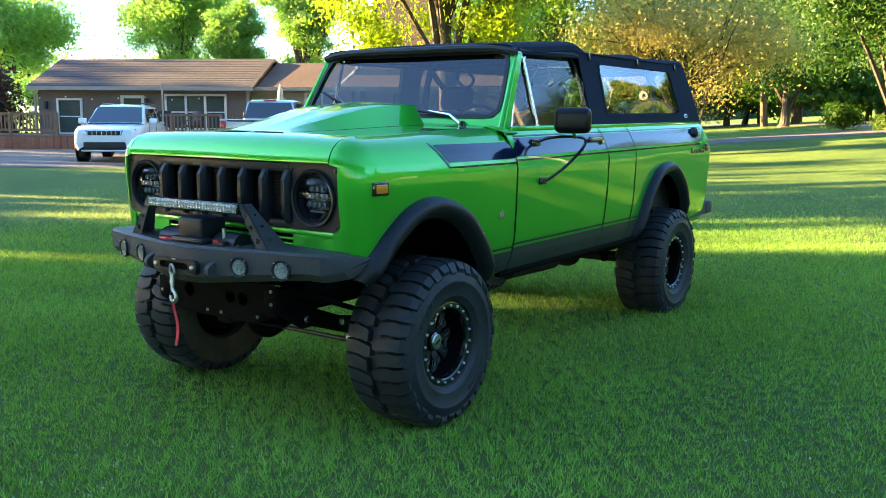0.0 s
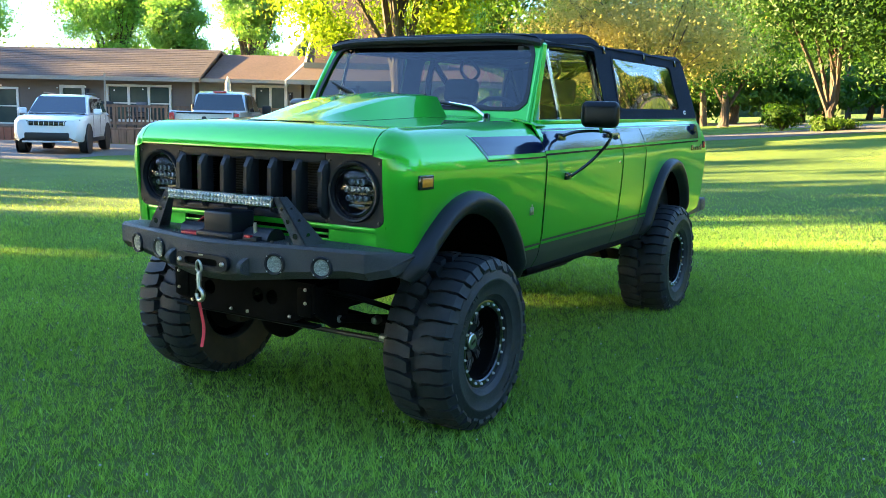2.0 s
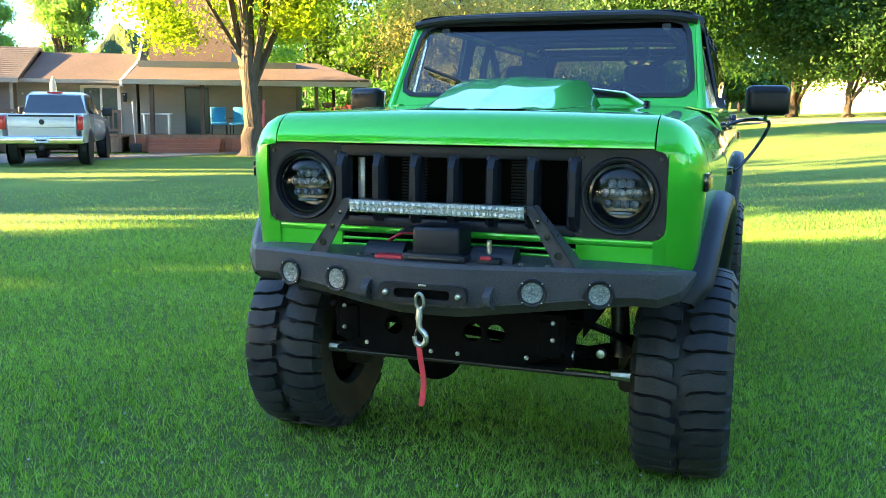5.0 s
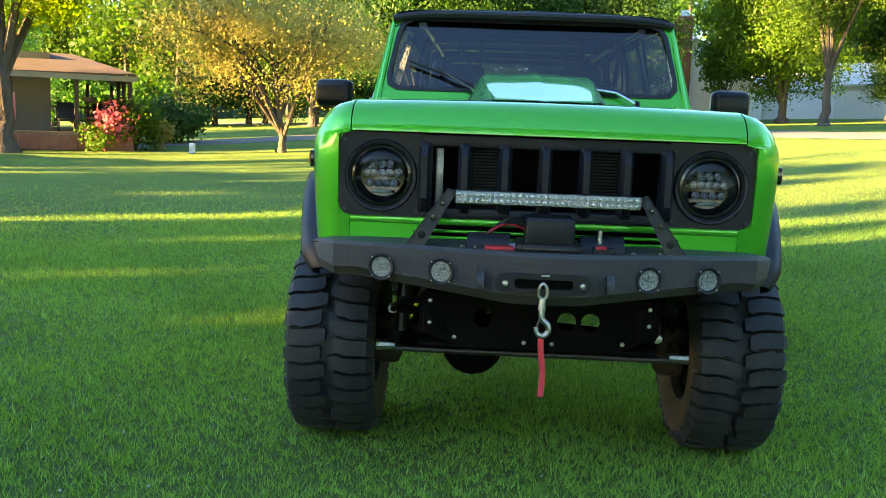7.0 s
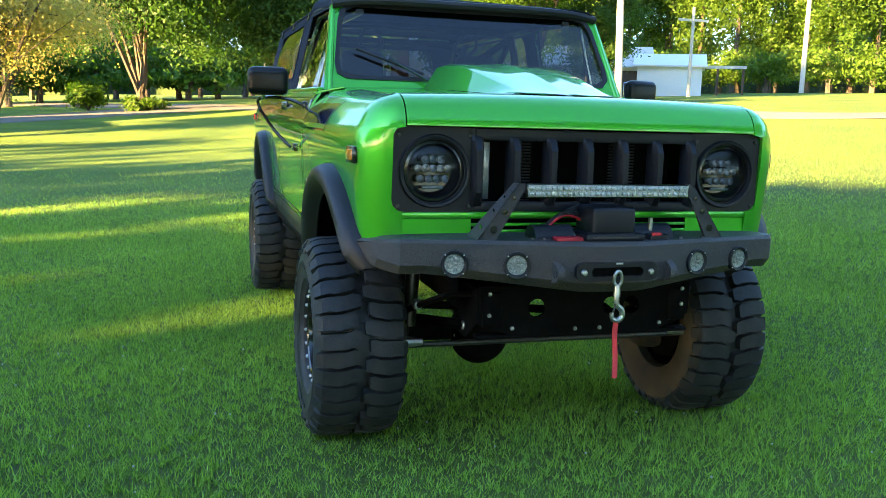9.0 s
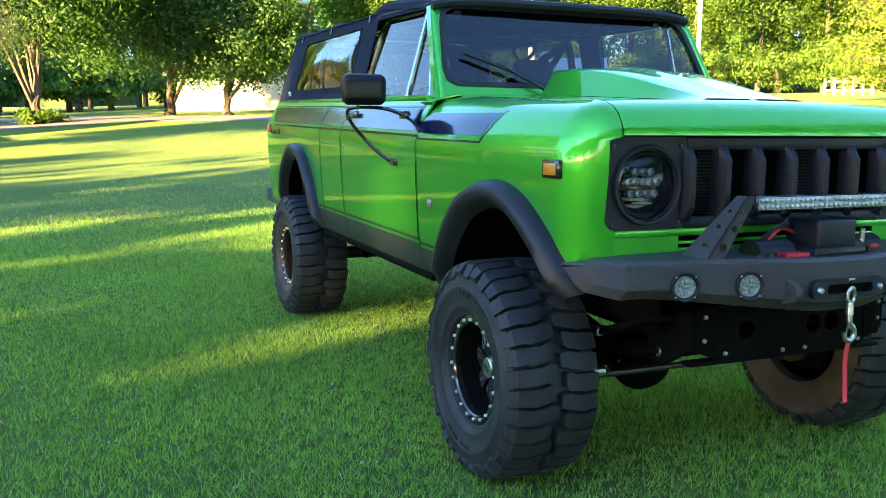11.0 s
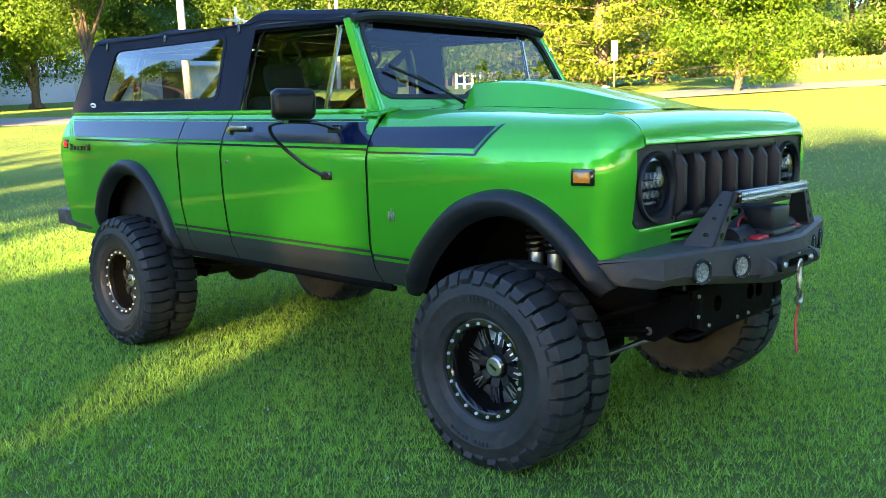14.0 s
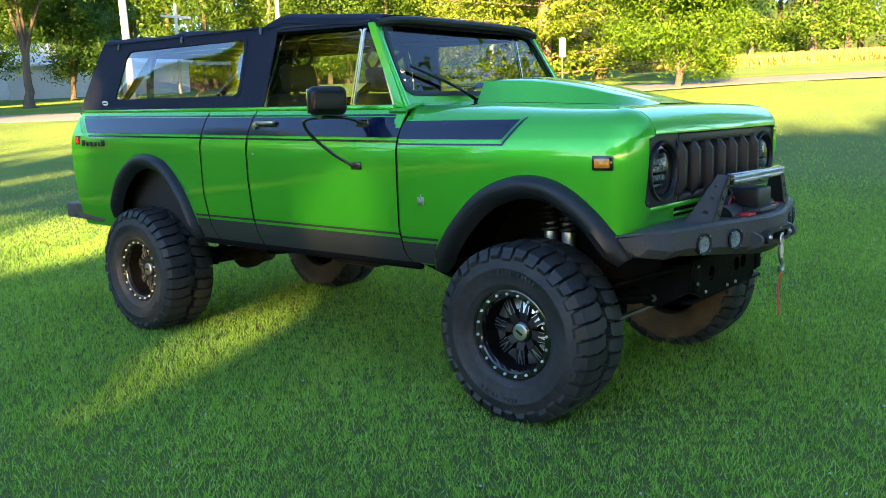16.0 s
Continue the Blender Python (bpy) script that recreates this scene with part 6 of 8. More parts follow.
# stair rail at the far end of the deck
for k in range(4):
    boxes("step", [(-1.0 - 0.3 * k, -0.7 - 0.3 * k, -2.6, -1.2, 0.0, 0.45 - 0.11 * k)], REDWOOD, deck)
for i in range(7):
    a = -0.7 - 0.2 * i
    boxes("baluster", [(a, a + 0.05, -2.62, -2.58, 0.4 - 0.06 * i, 1.36 - 0.08 * i)], DECKWOOD, deck)
slab("stair_rail", [(-0.6, -2.64, 1.46), (-0.6, -2.54, 1.46), (-2.1, -2.54, 0.86), (-2.1, -2.64, 0.86)], 0.09, DECKWOOD, deck)
for a, b, z in ((1.15, -0.03, 1.75), (5.75, -0.03, 1.88), (14.1, 0.3, 1.9)):
    lt = empty("wall_lantern", "black wall lantern on the house siding", "lantern", "house lanterns", m=HOUSE @ pose(a, b, z))
    boxes("lantern_body", [(-0.07, 0.07, -0.12, 0.0, -0.14, 0.14)], CARBLACK, lt, bevel=0.03)
    boxes("lantern_cap", [(-0.09, 0.09, -0.14, 0.01, 0.14, 0.19)], CARBLACK, lt, bevel=0.02)
for spout in ((10.22, 10.32, -0.30, -0.2, 0.0, 2.45), (0.60, 0.68, -0.1, 0.0, 0.0, 2.4), (7.85, 7.9, -3.0, -2.95, 0.5, 2.6)):
    boxes("downspout", [spout], FASCIA, house)
for i in range(12):
    a = 0.9 + 1.2 * i
    bulb = Geo().add(*lathe([(0.0, 0.04), (0.03, 0.02), (0.03, -0.02), (0.0, -0.03)], 8, HOUSE @ pose(a, -0.12 if a < 10 else 0.2, 2.08 + 0.06 * math.sin(i * 2.1), 0, 90, 0))).part("string_light_bulb", SIGNWHITE)
    tagged(bulb, "small white bulb strung along the house wall", "bulb", "string lights")

# things on the deck and porch
um = empty("patio_umbrella", "folded grey patio umbrella on the deck", "umbrella", m=HOUSE @ pose(12.05, -1.4, 0.57))
Geo().add(*tube([(0, 0, 0), (0, 0, 2.0)], 0.025, 8)).part("umbrella_pole", DARKWOOD, um)
Geo().add(*tube([(0, 0, 1.0), (0, 0, 1.35), (0, 0, 1.8), (0, 0, 2.05)], [0.10, 0.13, 0.10, 0.02], 10)).part("umbrella_canopy", CREAMWALL, um)
Geo().add(*lathe([(0.0, 0.08), (0.2, 0.06), (0.25, 0.0)], 16, pose(0, 0, 0, 0, -90, 0))).part("umbrella_base", CARBLACK, um)


def deck_chair(a, b, z, turn, material, label, group):
    c = empty("patio_chair", label, "chair", group, m=HOUSE @ pose(a, b, z, 0, 0, turn))
    Geo().add(*bevbox(-0.28, 0.28, -0.25, 0.25, 0.36, 0.44, 0.03)).part("seat", material, c)
    Geo().add(*bevbox(-0.28, 0.28, -0.03, 0.04, 0.0, 0.62, 0.03, m=pose(0, 0.25, 0.40, -14, 0, 0))).part("backrest", material, c)
    for sx in (-0.26, 0.26):
        for sy in (-0.22, 0.24):
            Geo().add(*tube([(sx, sy, 0), (sx, sy, 0.40)], 0.02, 6)).part("leg", CARBLACK, c)
        Geo().add(*bevbox(sx - 0.03, sx + 0.03, -0.25, 0.28, 0.58, 0.62, 0.01)).part("armrest", CARBLACK, c)


deck_chair(17.65, -0.9, 0.6, 10, BLUECLOTH, "bright blue folding chair on the porch", "porch chairs")
deck_chair(18.35, -0.9, 0.6, -8, BLUECLOTH, "bright blue folding chair on the porch", "porch chairs")
deck_chair(18.95, -0.7, 0.6, -8, GREENCLOTH, "green folding chair on the porch", "porch chairs")
deck_chair(20.9, -0.6, 0.6, 5, CARBLACK, "black cushioned porch armchair", "porch armchairs")
deck_chair(21.9, -0.4, 0.6, -15, CARBLACK, "black cushioned porch armchair", "porch armchairs")
deck_chair(7.2, -1.6, 0.57, 20, CARBLACK, "dark patio chair behind the deck railing", "deck chairs")
deck_chair(8.4, -1.6, 0.57, -20, CARBLACK, "dark patio chair behind the deck railing", "deck chairs")
tb = empty("patio_table", "white folding table beside the porch steps", "table", m=HOUSE @ pose(15.5, -1.1, 0.6))
Geo().add(*bevbox(-0.5, 0.5, -0.3, 0.3, 0.70, 0.76, 0.02)).part("tabletop", SIGNWHITE, tb)
for sx in (-0.42, 0.42):
    Geo().add(*bevbox(sx - 0.03, sx + 0.03, -0.22, 0.22, 0.0, 0.70, 0.01)).part("table_leg", SIGNWHITE, tb)
towel = tagged(Geo().add(*grid(lambda u, v: Vector((u, 0.03 * math.sin(u * 18) * (1.2 - v), v)), lin(-0.35, 0.35, 16), lin(0.0, 1.0, 6)), HOUSE @ pose(19.0, -1.55, 0.85)).part("towel", PINKCLOTH), "pink striped towel hung on the porch", "towel")
towel.modifiers.new("thickness", "SOLIDIFY").thickness = 0.01
shovel = empty("garden_shovel", "long-handled shovel leaning at the porch steps", "shovel", m=HOUSE @ pose(14.9, -2.05, 0.0))
Geo().add(*tube([(0, 0, 0.1), (-0.08, 0.12, 1.75)], 0.02, 6)).part("handle", POLE, shovel)
Geo().add(*bevbox(-0.2, 0.2, -0.03, 0.03, 0.0, 0.3, 0.02)).part("blade", CARBLACK, shovel)
planter = tagged(Geo().add(*bevbox(-0.5, 0.5, -0.25, 0.25, 0, 0.35, 0.03), HOUSE @ pose(-0.9, -3.8, 0)).part("planter", CARBLACK), "dark planter box at the end of the deck", "planter")
# neighbour's low shed beyond the house
sh = empty("garden_shed", "grey weathered shed beyond the house", "shed", m=HOUSE @ pose(-4.2, -1.5, 0))
boxes("wall", [(-2.2, 2.0, 0, 3.0, 0, 1.75)], DARKWOOD, sh)
slab("roof", [(-2.5, -0.3, 1.75), (2.3, -0.3, 1.75), (2.3, 1.5, 2.6), (-2.5, 1.5, 2.6)], 0.1, SHINGLE2, sh)
slab("roof", [(-2.5, 1.5, 2.6), (2.3, 1.5, 2.6), (2.3, 3.3, 1.75), (-2.5, 3.3, 1.75)], 0.1, SHINGLE2, sh)


# ---- parked vehicles: front towards -y of each ----
def car_wheel(parent, x, y, r, w, rimmat):
    wh = empty("wheel", parent=parent, m=pose(x, y, r, 0, 0, 0 if x > 0 else 180))
    Geo().add(*lathe([(r * 0.62, -w / 2), (r * 0.9, -w / 2), (r, -w / 2 + 0.04), (r, w / 2 - 0.04), (r * 0.9, w / 2), (r * 0.62, w / 2), (r * 0.60, w / 2 - 0.05)], 28)).part("tyre", RUBBER, wh)
    Geo().add(*lathe([(r * 0.62, w / 2 - 0.02), (r * 0.58, w / 2 - 0.05), (r * 0.2, w / 2 - 0.04), (0, w / 2 - 0.02)], 20)).part("rim", rimmat, wh)
    for k in range(5):
        Geo().add(*bevbox(w / 2 - 0.045, w / 2 - 0.015, -0.035, 0.035, 0.03, r * 0.58, 0.01, m=pose(0, 0, 0, 72 * k, 0, 0))).part("spoke", rimmat, wh)


def loft(stations, prof):
    """A body skin: at each y station (y, half width, low z, high z) the cross-section prof (fraction of width, fraction of height)."""
    return grid(lambda s, p: Vector((p[0] * s[1], s[0], s[2] + p[1] * (s[3] - s[2]))), stations, prof)


BODYPROF = [(-0.90, 0.0), (-0.97, 0.12), (-1.0, 0.35), (-1.0, 0.62), (-0.97, 0.86), (-0.90, 0.97), (-0.7, 1.0), (0, 1.01), (0.7, 1.0), (0.90, 0.97), (0.97, 0.86), (1.0, 0.62), (1.0, 0.35), (0.97, 0.12), (0.90, 0.0)]


def suv(m):
    c = empty("parked_suv", "white mid-size SUV parked on the gravel", "car", m=m)
    st = [(-2.38, 0.62, 0.50, 0.86), (-2.34, 0.80, 0.42, 0.98), (-2.22, 0.90, 0.36, 1.04), (-1.9, 0.955, 0.34, 1.09), (-1.2, 0.965, 0.34, 1.13), (-0.9, 0.965, 0.34, 1.15), (0.5, 0.97, 0.34, 1.17), (1.7, 0.97, 0.36, 1.17), (2.2, 0.94, 0.40, 1.14), (2.38, 0.86, 0.46, 1.05)]
    vs, fs = loft(st, BODYPROF[::-1])
    n = len(BODYPROF)
    fs = fs + [tuple(range(n))[::-1], tuple(range((len(st) - 1) * n, len(st) * n))]
    Geo().add(vs, fs).part("body", WHITECAR, c)
    cab = [(-1.05, 0.82, 1.12, 1.14), (-0.25, 0.74, 1.13, 1.66), (0.1, 0.72, 1.13, 1.73), (0.8, 0.71, 1.13, 1.745), (1.7, 0.70, 1.13, 1.70), (2.0, 0.72, 1.13, 1.60), (2.33, 0.82, 1.10, 1.12)]
    CP = [(-1.12, 0.0), (-1.08, 0.3), (-1.0, 0.9), (-0.9, 0.98), (0, 1.01), (0.9, 0.98), (1.0, 0.9), (1.08, 0.3), (1.12, 0.0)]
    Geo().add(*loft(cab, CP[::-1])).part("cabin", WHITECAR, c)
    link_mesh("windscreen", [(-0.80, -1.0, 1.185), (0.80, -1.0, 1.185), (0.66, -0.28, 1.655), (-0.66, -0.28, 1.655)], [(0, 1, 2, 3)], CARGLASS, c, smooth=0)
    for s in (1, -1):
        for y0, y1, y2, y3 in ((-0.62, 0.28, 0.26, -0.12), (0.34, 1.20, 1.14, 0.34), (1.28, 1.95, 1.70, 1.24)):
            q = [(s * 0.862, y0, 1.19), (s * 0.862, y1, 1.19), (s * 0.752, y2, 1.62), (s * 0.752, y3, 1.60)]
            link_mesh("side_window", q, [(0, 1, 2, 3) if s > 0 else (3, 2, 1, 0)], CARGLASS, c, smooth=0)
        for y in (-1.45, 1.46):
            car_wheel(c, s * 0.84, y, 0.385, 0.25, CARBLACK)
            Geo().add(*[v for v in tube([(s * 0.955, y + 0.47 * math.cos(a), 0.385 + 0.47 * math.sin(a)) for a in lin(-0.1, math.pi + 0.1, 17)], 0.035, 6)]).part("arch_trim", CARBLACK, c)
            Geo().add(*lathe([(0.0, 0), (0.45, 0)], 24, pose(s * 0.974, y, 0.385))).part("wheel_opening", CARBLACK, c)
        Geo().add(*bevbox(-0.12, 0.12, -0.07, 0.07, -0.09, 0.09, 0.04, 3, m=pose(s * 1.07, -0.62, 1.22))).part("mirror", WHITECAR, c)
        lamp = Geo().add(*bevbox(-0.21, 0.21, -0.035, 0.05, -0.05, 0.05, 0.022, 2, m=pose(s * 0.68, -2.25, 0.93, 0, s * -5, s * 24))).part("headlight", CARGLASS, c)
        Geo().add(*bevbox(-0.17, 0.12, -0.045, 0.0, -0.022, 0.012, 0.012, 2, m=pose(s * 0.68, -2.25, 0.93, 0, s * -5, s * 24))).part("lamp_optic", LEDLENS, lamp)
        Geo().add(*bevbox(-0.13, 0.13, -0.03, 0.03, -0.07, 0.07, 0.02, 2, m=pose(s * 0.72, -2.28, 0.60, 0, 0, s * 24))).part("fog_light", CARBLACK, c)
        Geo().add(*tube([(s * 0.62, 0.0, 1.775), (s * 0.62, 1.6, 1.765)], 0.02, 6)).part("roof_rail", CARBLACK, c)
        Geo().add(*tube(catmull([(s * 0.45, -2.24, 1.035), (s * 0.55, -1.7, 1.098), (s * 0.62, -1.05, 1.135)], 6), 0.012, 6)).part("bonnet_crease", WHITECAR, c)
        for y in (-0.78, 0.31, 1.22):
            Geo().add(*bevbox(s * 0.972 - 0.004, s * 0.972 + 0.002, y - 0.008, y + 0.008, 0.48, 1.12, 0.0)).part("door_seam", CARBLACK, c)
        for y in (0.12, 1.04):
            Geo().add(*bevbox(s * 0.975 - 0.012, s * 0.975 + 0.016, y - 0.10, y + 0.06, 0.98, 1.01, 0.008)).part("door_handle", WHITECAR, c)
        Geo().add(*bevbox(s * 0.95 - 0.03, s * 0.95 + 0.025, -0.95, 0.98, 0.33, 0.45, 0.02)).part("sill_cladding", CARBLACK, c)
    band = Geo().add(*bevbox(-0.50, 0.50, -2.395, -2.33, 0.81, 0.945, 0.03)).part("grille_band", CARBLACK, c)
    for i in range(7):
        Geo().add(*bevbox(-0.050, 0.050, -2.405, -2.385, 0.83, 0.925, 0.012, m=pose(-0.405 + i * 0.135, 0, 0))).part("grille_slot", GLOSSB, band)
    for i in range(8):
        Geo().add(*bevbox(-0.008, 0.008, -2.41, -2.39, 0.825, 0.93, 0.004, m=pose(-0.4725 + i * 0.135, 0, 0))).part("grille_bar", WHITECAR, band)
    Geo().add(*bevbox(-0.60, 0.60, -2.42, -2.3, 0.40, 0.62, 0.04)).part("lower_intake", CARBLACK, c)
    Geo().add(*bevbox(-0.66, 0.66, -2.43, -2.36, 0.335, 0.39, 0.015)).part("bumper_trim", SILVERCAR, c)
    Geo().add(*bevbox(-0.78, 0.78, -1.10, -0.98, 1.135, 1.165, 0.01)).part("screen_cowl", CARBLACK, c)
    return c


def pickup(m):
    c = empty("parked_pickup", "silver full-size pickup parked facing the house", "pickup", m=m)
    st = [(-2.95, 0.80, 0.62, 1.05), (-2.85, 0.94, 0.56, 1.16), (-2.4, 1.0, 0.55, 1.24), (-1.2, 1.01, 0.55, 1.28), (0.9, 1.01, 0.55, 1.30)]
    n = len(BODYPROF)
    vs, fs = loft(st, BODYPROF[::-1])
    Geo().add(vs, fs + [tuple(range(n))[::-1]]).part("body", SILVERCAR, c)
    Geo().add(*bevbox(-1.01, -0.93, 0.92, 2.86, 0.58, 1.33, 0.03)).part("bed_side", SILVERCAR, c)
    Geo().add(*bevbox(0.93, 1.01, 0.92, 2.86, 0.58, 1.33, 0.03)).part("bed_side", SILVERCAR, c)
    Geo().add(*bevbox(-0.93, 0.93, 0.95, 2.80, 0.68, 0.74, 0.0)).part("bed_floor", CARBLACK, c)
    gate = Geo().add(*bevbox(-0.82, 0.82, 2.80, 2.88, 0.74, 1.32, 0.03, 3)).part("tailgate", SILVERCAR, c)
    Geo().add(*bevbox(-0.78, 0.78, 2.878, 2.886, 1.255, 1.30, 0.003)).part("tailgate_cap", CARBLACK, gate)
    Geo().add(*bevbox(-0.80, 0.80, 2.876, 2.884, 0.985, 0.995, 0.002)).part("tailgate_crease", CARBLACK, gate)
    Geo().add(*lathe([(0, 0.012), (0.06, 0.010), (0.075, 0.0)], 6, pose(0, 2.88, 1.12, 0, 0, 90))).part("tailgate_emblem", CARBLACK, gate)
    cab = [(-1.35, 0.86, 1.24, 1.27), (-0.62, 0.76, 1.25, 1.86), (-0.3, 0.74, 1.25, 1.93), (0.5, 0.73, 1.25, 1.94), (0.75, 0.74, 1.25, 1.88), (0.90, 0.80, 1.25, 1.30)]
    CP = [(-1.16, 0.0), (-1.08, 0.3), (-1.0, 0.9), (-0.9, 0.98), (0, 1.01), (0.9, 0.98), (1.0, 0.9), (1.08, 0.3), (1.16, 0.0)]
    Geo().add(*loft(cab, CP[::-1])).part("cabin", SILVERCAR, c)
    link_mesh("rear_glass", [(0.80, 0.915, 1.36), (-0.80, 0.915, 1.36), (-0.66, 0.775, 1.84), (0.66, 0.775, 1.84)], [(0, 1, 2, 3)], CARGLASS, c, smooth=0)
    Geo().add(*bevbox(-0.2, 0.2, 0.74, 0.80, 1.885, 1.935, 0.01)).part("high_brake_light", REDLENS, c)
    for s in (1, -1):
        for y0, y1, y2, y3 in ((-0.95, -0.10, -0.12, -0.55), (-0.02, 0.70, 0.58, -0.04)):
            q = [(s * 0.895, y0, 1.33), (s * 0.895, y1, 1.33), (s * 0.785, y2, 1.82), (s * 0.785, y3, 1.80)]
            link_mesh("side_window", q, [(0, 1, 2, 3) if s > 0 else (3, 2, 1, 0)], CARGLASS, c, smooth=0)
        for y in (-1.85, 1.78):
            car_wheel(c, s * 0.86, y, 0.43, 0.29, CARBLACK)
            Geo().add(*lathe([(0.0, 0), (0.50, 0)], 24, pose(s * 1.013, y, 0.45))).part("wheel_opening", CARBLACK, c)
        Geo().add(*bevbox(-0.075, 0.075, -0.05, 0.04, -0.18, 0.18, 0.03, 3, m=pose(s * 0.92, 2.85, 1.10))).part("tail_light", REDLENS, c)
        Geo().add(*bevbox(-0.14, 0.14, -0.06, 0.06, -0.13, 0.13, 0.04, 3, m=pose(s * 1.15, -0.85, 1.40))).part("mirror", CARBLACK, c)
    rb2 = Geo().add(*bevbox(-1.0, 1.0, 2.86, 3.04, 0.56, 0.76, 0.04, 3)).part("rear_bumper", CHROME, c)
    Geo().add(*bevbox(-0.17, 0.17, 3.035, 3.05, 0.60, 0.72, 0.004)).part("plate", SIGNWHITE, rb2)
    Geo().add(*bevbox(-0.12, 0.12, 3.051, 3.054, 0.645, 0.68, 0.001)).part("plate_bar", CARBLACK, rb2)
    Geo().add(*bevbox(-0.05, 0.05, 2.95, 3.12, 0.42, 0.52, 0.01)).part("tow_hitch", CARBLACK, c)
    Geo().add(*tube([(-0.7, 1.78, 0.43), (0.7, 1.78, 0.43)], 0.07, 10)).part("rear_axle", CARBLACK, c)
    Geo().add(*bevbox(-0.6, 0.6, -2.6, 2.8, 0.46, 0.6, 0.02)).part("underbody", CARBLACK, c)
    return c


suv(pose(-21.45, 13.93, ground_z(-20, 13) + 0.035, 0, 0, 42))
pickup(pose(-17.7, 17.0, ground_z(-17, 16) + 0.035, 0, 0, 213))


# ---- white house, outbuildings, poles beyond the road ----
def put(x, y, turn=0.0, dz=0.0):
    return pose(x, y, ground_z(x, y) + dz, 0, 0, turn)


def small_house(x, y, turn):
    h = empty("white_house", "white clapboard house with red brick chimney", "house", m=put(x, y, turn, -0.2))
    W, D, E, R = 7.0, 8.0, 3.0, 5.6
    boxes("wall", [(0, W, 0, D, 0, E)], WHITEWALL, h)
    link_mesh("gable", [(0, 0, E), (W, 0, E), (W / 2, 0, R), (0, D, E), (W, D, E), (W / 2, D, R)], [(0, 1, 2), (5, 4, 3), (0, 3, 4, 1), (1, 4, 5, 2), (2, 5, 3, 0)], WHITEWALL, h, smooth=0)
    slab("roof", [(-0.4, -0.4, E - 0.25), (W / 2, -0.4, R + 0.1), (W / 2, D + 0.4, R + 0.1), (-0.4, D + 0.4, E - 0.25)], 0.15, CREAMWALL, h)
    slab("roof", [(W / 2, -0.4, R + 0.1), (W + 0.4, -0.4, E - 0.25), (W + 0.4, D + 0.4, E - 0.25), (W / 2, D + 0.4, R + 0.1)], 0.15, CREAMWALL, h)
    boxes("chimney", [(W / 2 - 1.35, W / 2 - 0.25, -0.55, 0.0, 0, R + 1.3)], BRICKRED, h)
    boxes("chimney_cap", [(W / 2 - 1.1, W / 2 - 0.5, -0.4, -0.1, R + 1.3, R + 1.7)], STEEL, h)
    window(h, 4.9, 5.4, 1.0, 2.3, -0.03)
    window(h, 6.1, 6.5, 1.5, 2.2, -0.03)
    window(h, 1.3, 1.8, 1.2, 2.4, -0.03)
    window(h, 4.2, 4.6, 3.4, 4.3, -0.03)
    boxes("side_wing", [(-6.6, 0.0, 1.5, 6.5, 0, 2.6)], CREAMWALL, h)
    slab("wing_roof", [(-6.9, 1.2, 2.5), (0.0, 1.2, 2.5), (0.0, 4.0, 3.9), (-6.9, 4.0, 3.9)], 0.12, SHINGLE2, h)
    return h


small_house(9.6, 55.0, -22)


def outbuilding(name, label, x, y, turn, w, d, e, r, wallm, roofm, doors=()):
    h = empty(name, label, "building", m=put(x, y, turn, -0.2))
    boxes("wall", [(0, w, 0, d, 0, e)], wallm, h)
    link_mesh("gable", [(0, 0, e), (0, d, e), (0, d / 2, r), (w, 0, e), (w, d, e), (w, d / 2, r)], [(0, 1, 2), (5, 4, 3), (0, 3, 4, 1), (1, 4, 5, 2), (2, 5, 3, 0)], wallm, h, smooth=0)
    slab("roof", [(-0.3, -0.3, e - 0.1), (w + 0.3, -0.3, e - 0.1), (w + 0.3, d / 2, r + 0.1), (-0.3, d / 2, r + 0.1)], 0.12, roofm, h)
    slab("roof", [(-0.3, d / 2, r + 0.1), (w + 0.3, d / 2, r + 0.1), (w + 0.3, d + 0.3, e - 0.1), (-0.3, d + 0.3, e - 0.1)], 0.12, roofm, h)
    for a0, a1, z1, mt in doors:
        boxes("shed_door", [(a0, a1, -0.06, 0.0, 0.2, z1)], mt, h)
    return h


outbuilding("barn", "long white sunlit outbuilding beyond the road", 17.0, 62.0, -20, 9.0, 8, 2.6, 3.8, WHITEWALL, CREAMWALL)
outbuilding("garage", "pale garage with brown door beyond the road", 22.8, 56.5, -24, 8.0, 6, 2.6, 4.0, CREAMWALL, CREAMWALL, ((5.6, 7.4, 2.2, DARKWOOD),))
outbuilding("white_shed", "small white shed beyond the road", 29.0, 53.2, -30, 4.4, 4, 2.5, 3.2, WHITEWALL, WHITEWALL)
outbuilding("ruined_cottage", "small white cottage half hidden by trees", 52.0, 35.0, -60, 5.0, 5, 2.4, 3.6, WHITEWALL, SHINGLE2, ((1.2, 2.0, 2.0, DARKWOOD),))
lt = empty("lean_to", "pale timber lean-to frame beside the shed", "lean-to", m=put(32.4, 51.6, -30))
for a in (0, 1.7, 3.4):
    boxes("post", [(a - 0.08, a + 0.08, 0, 0.16, 0, 1.9)], DARKWOOD, lt)
boxes("beam", [(-0.2, 3.6, 0, 0.18, 1.9, 2.1)], POLE, lt)


def pole(x, y, h, r, label, lean=0.0, dx=0.0):
    p = empty("utility_pole", label, "pole", "utility poles", m=put(x, y, 0, -0.3))
    Geo().add(*tube([(0, 0, 0), (math.tan(radians(lean)) * h, 0, h)], [r, r * 0.75], 12)).part("pole_shaft", POLE, p)
    boxes("crossarm", [(-1.1, 1.1, -0.06, 0.06, h - 0.9, h - 0.75)], POLE, p)


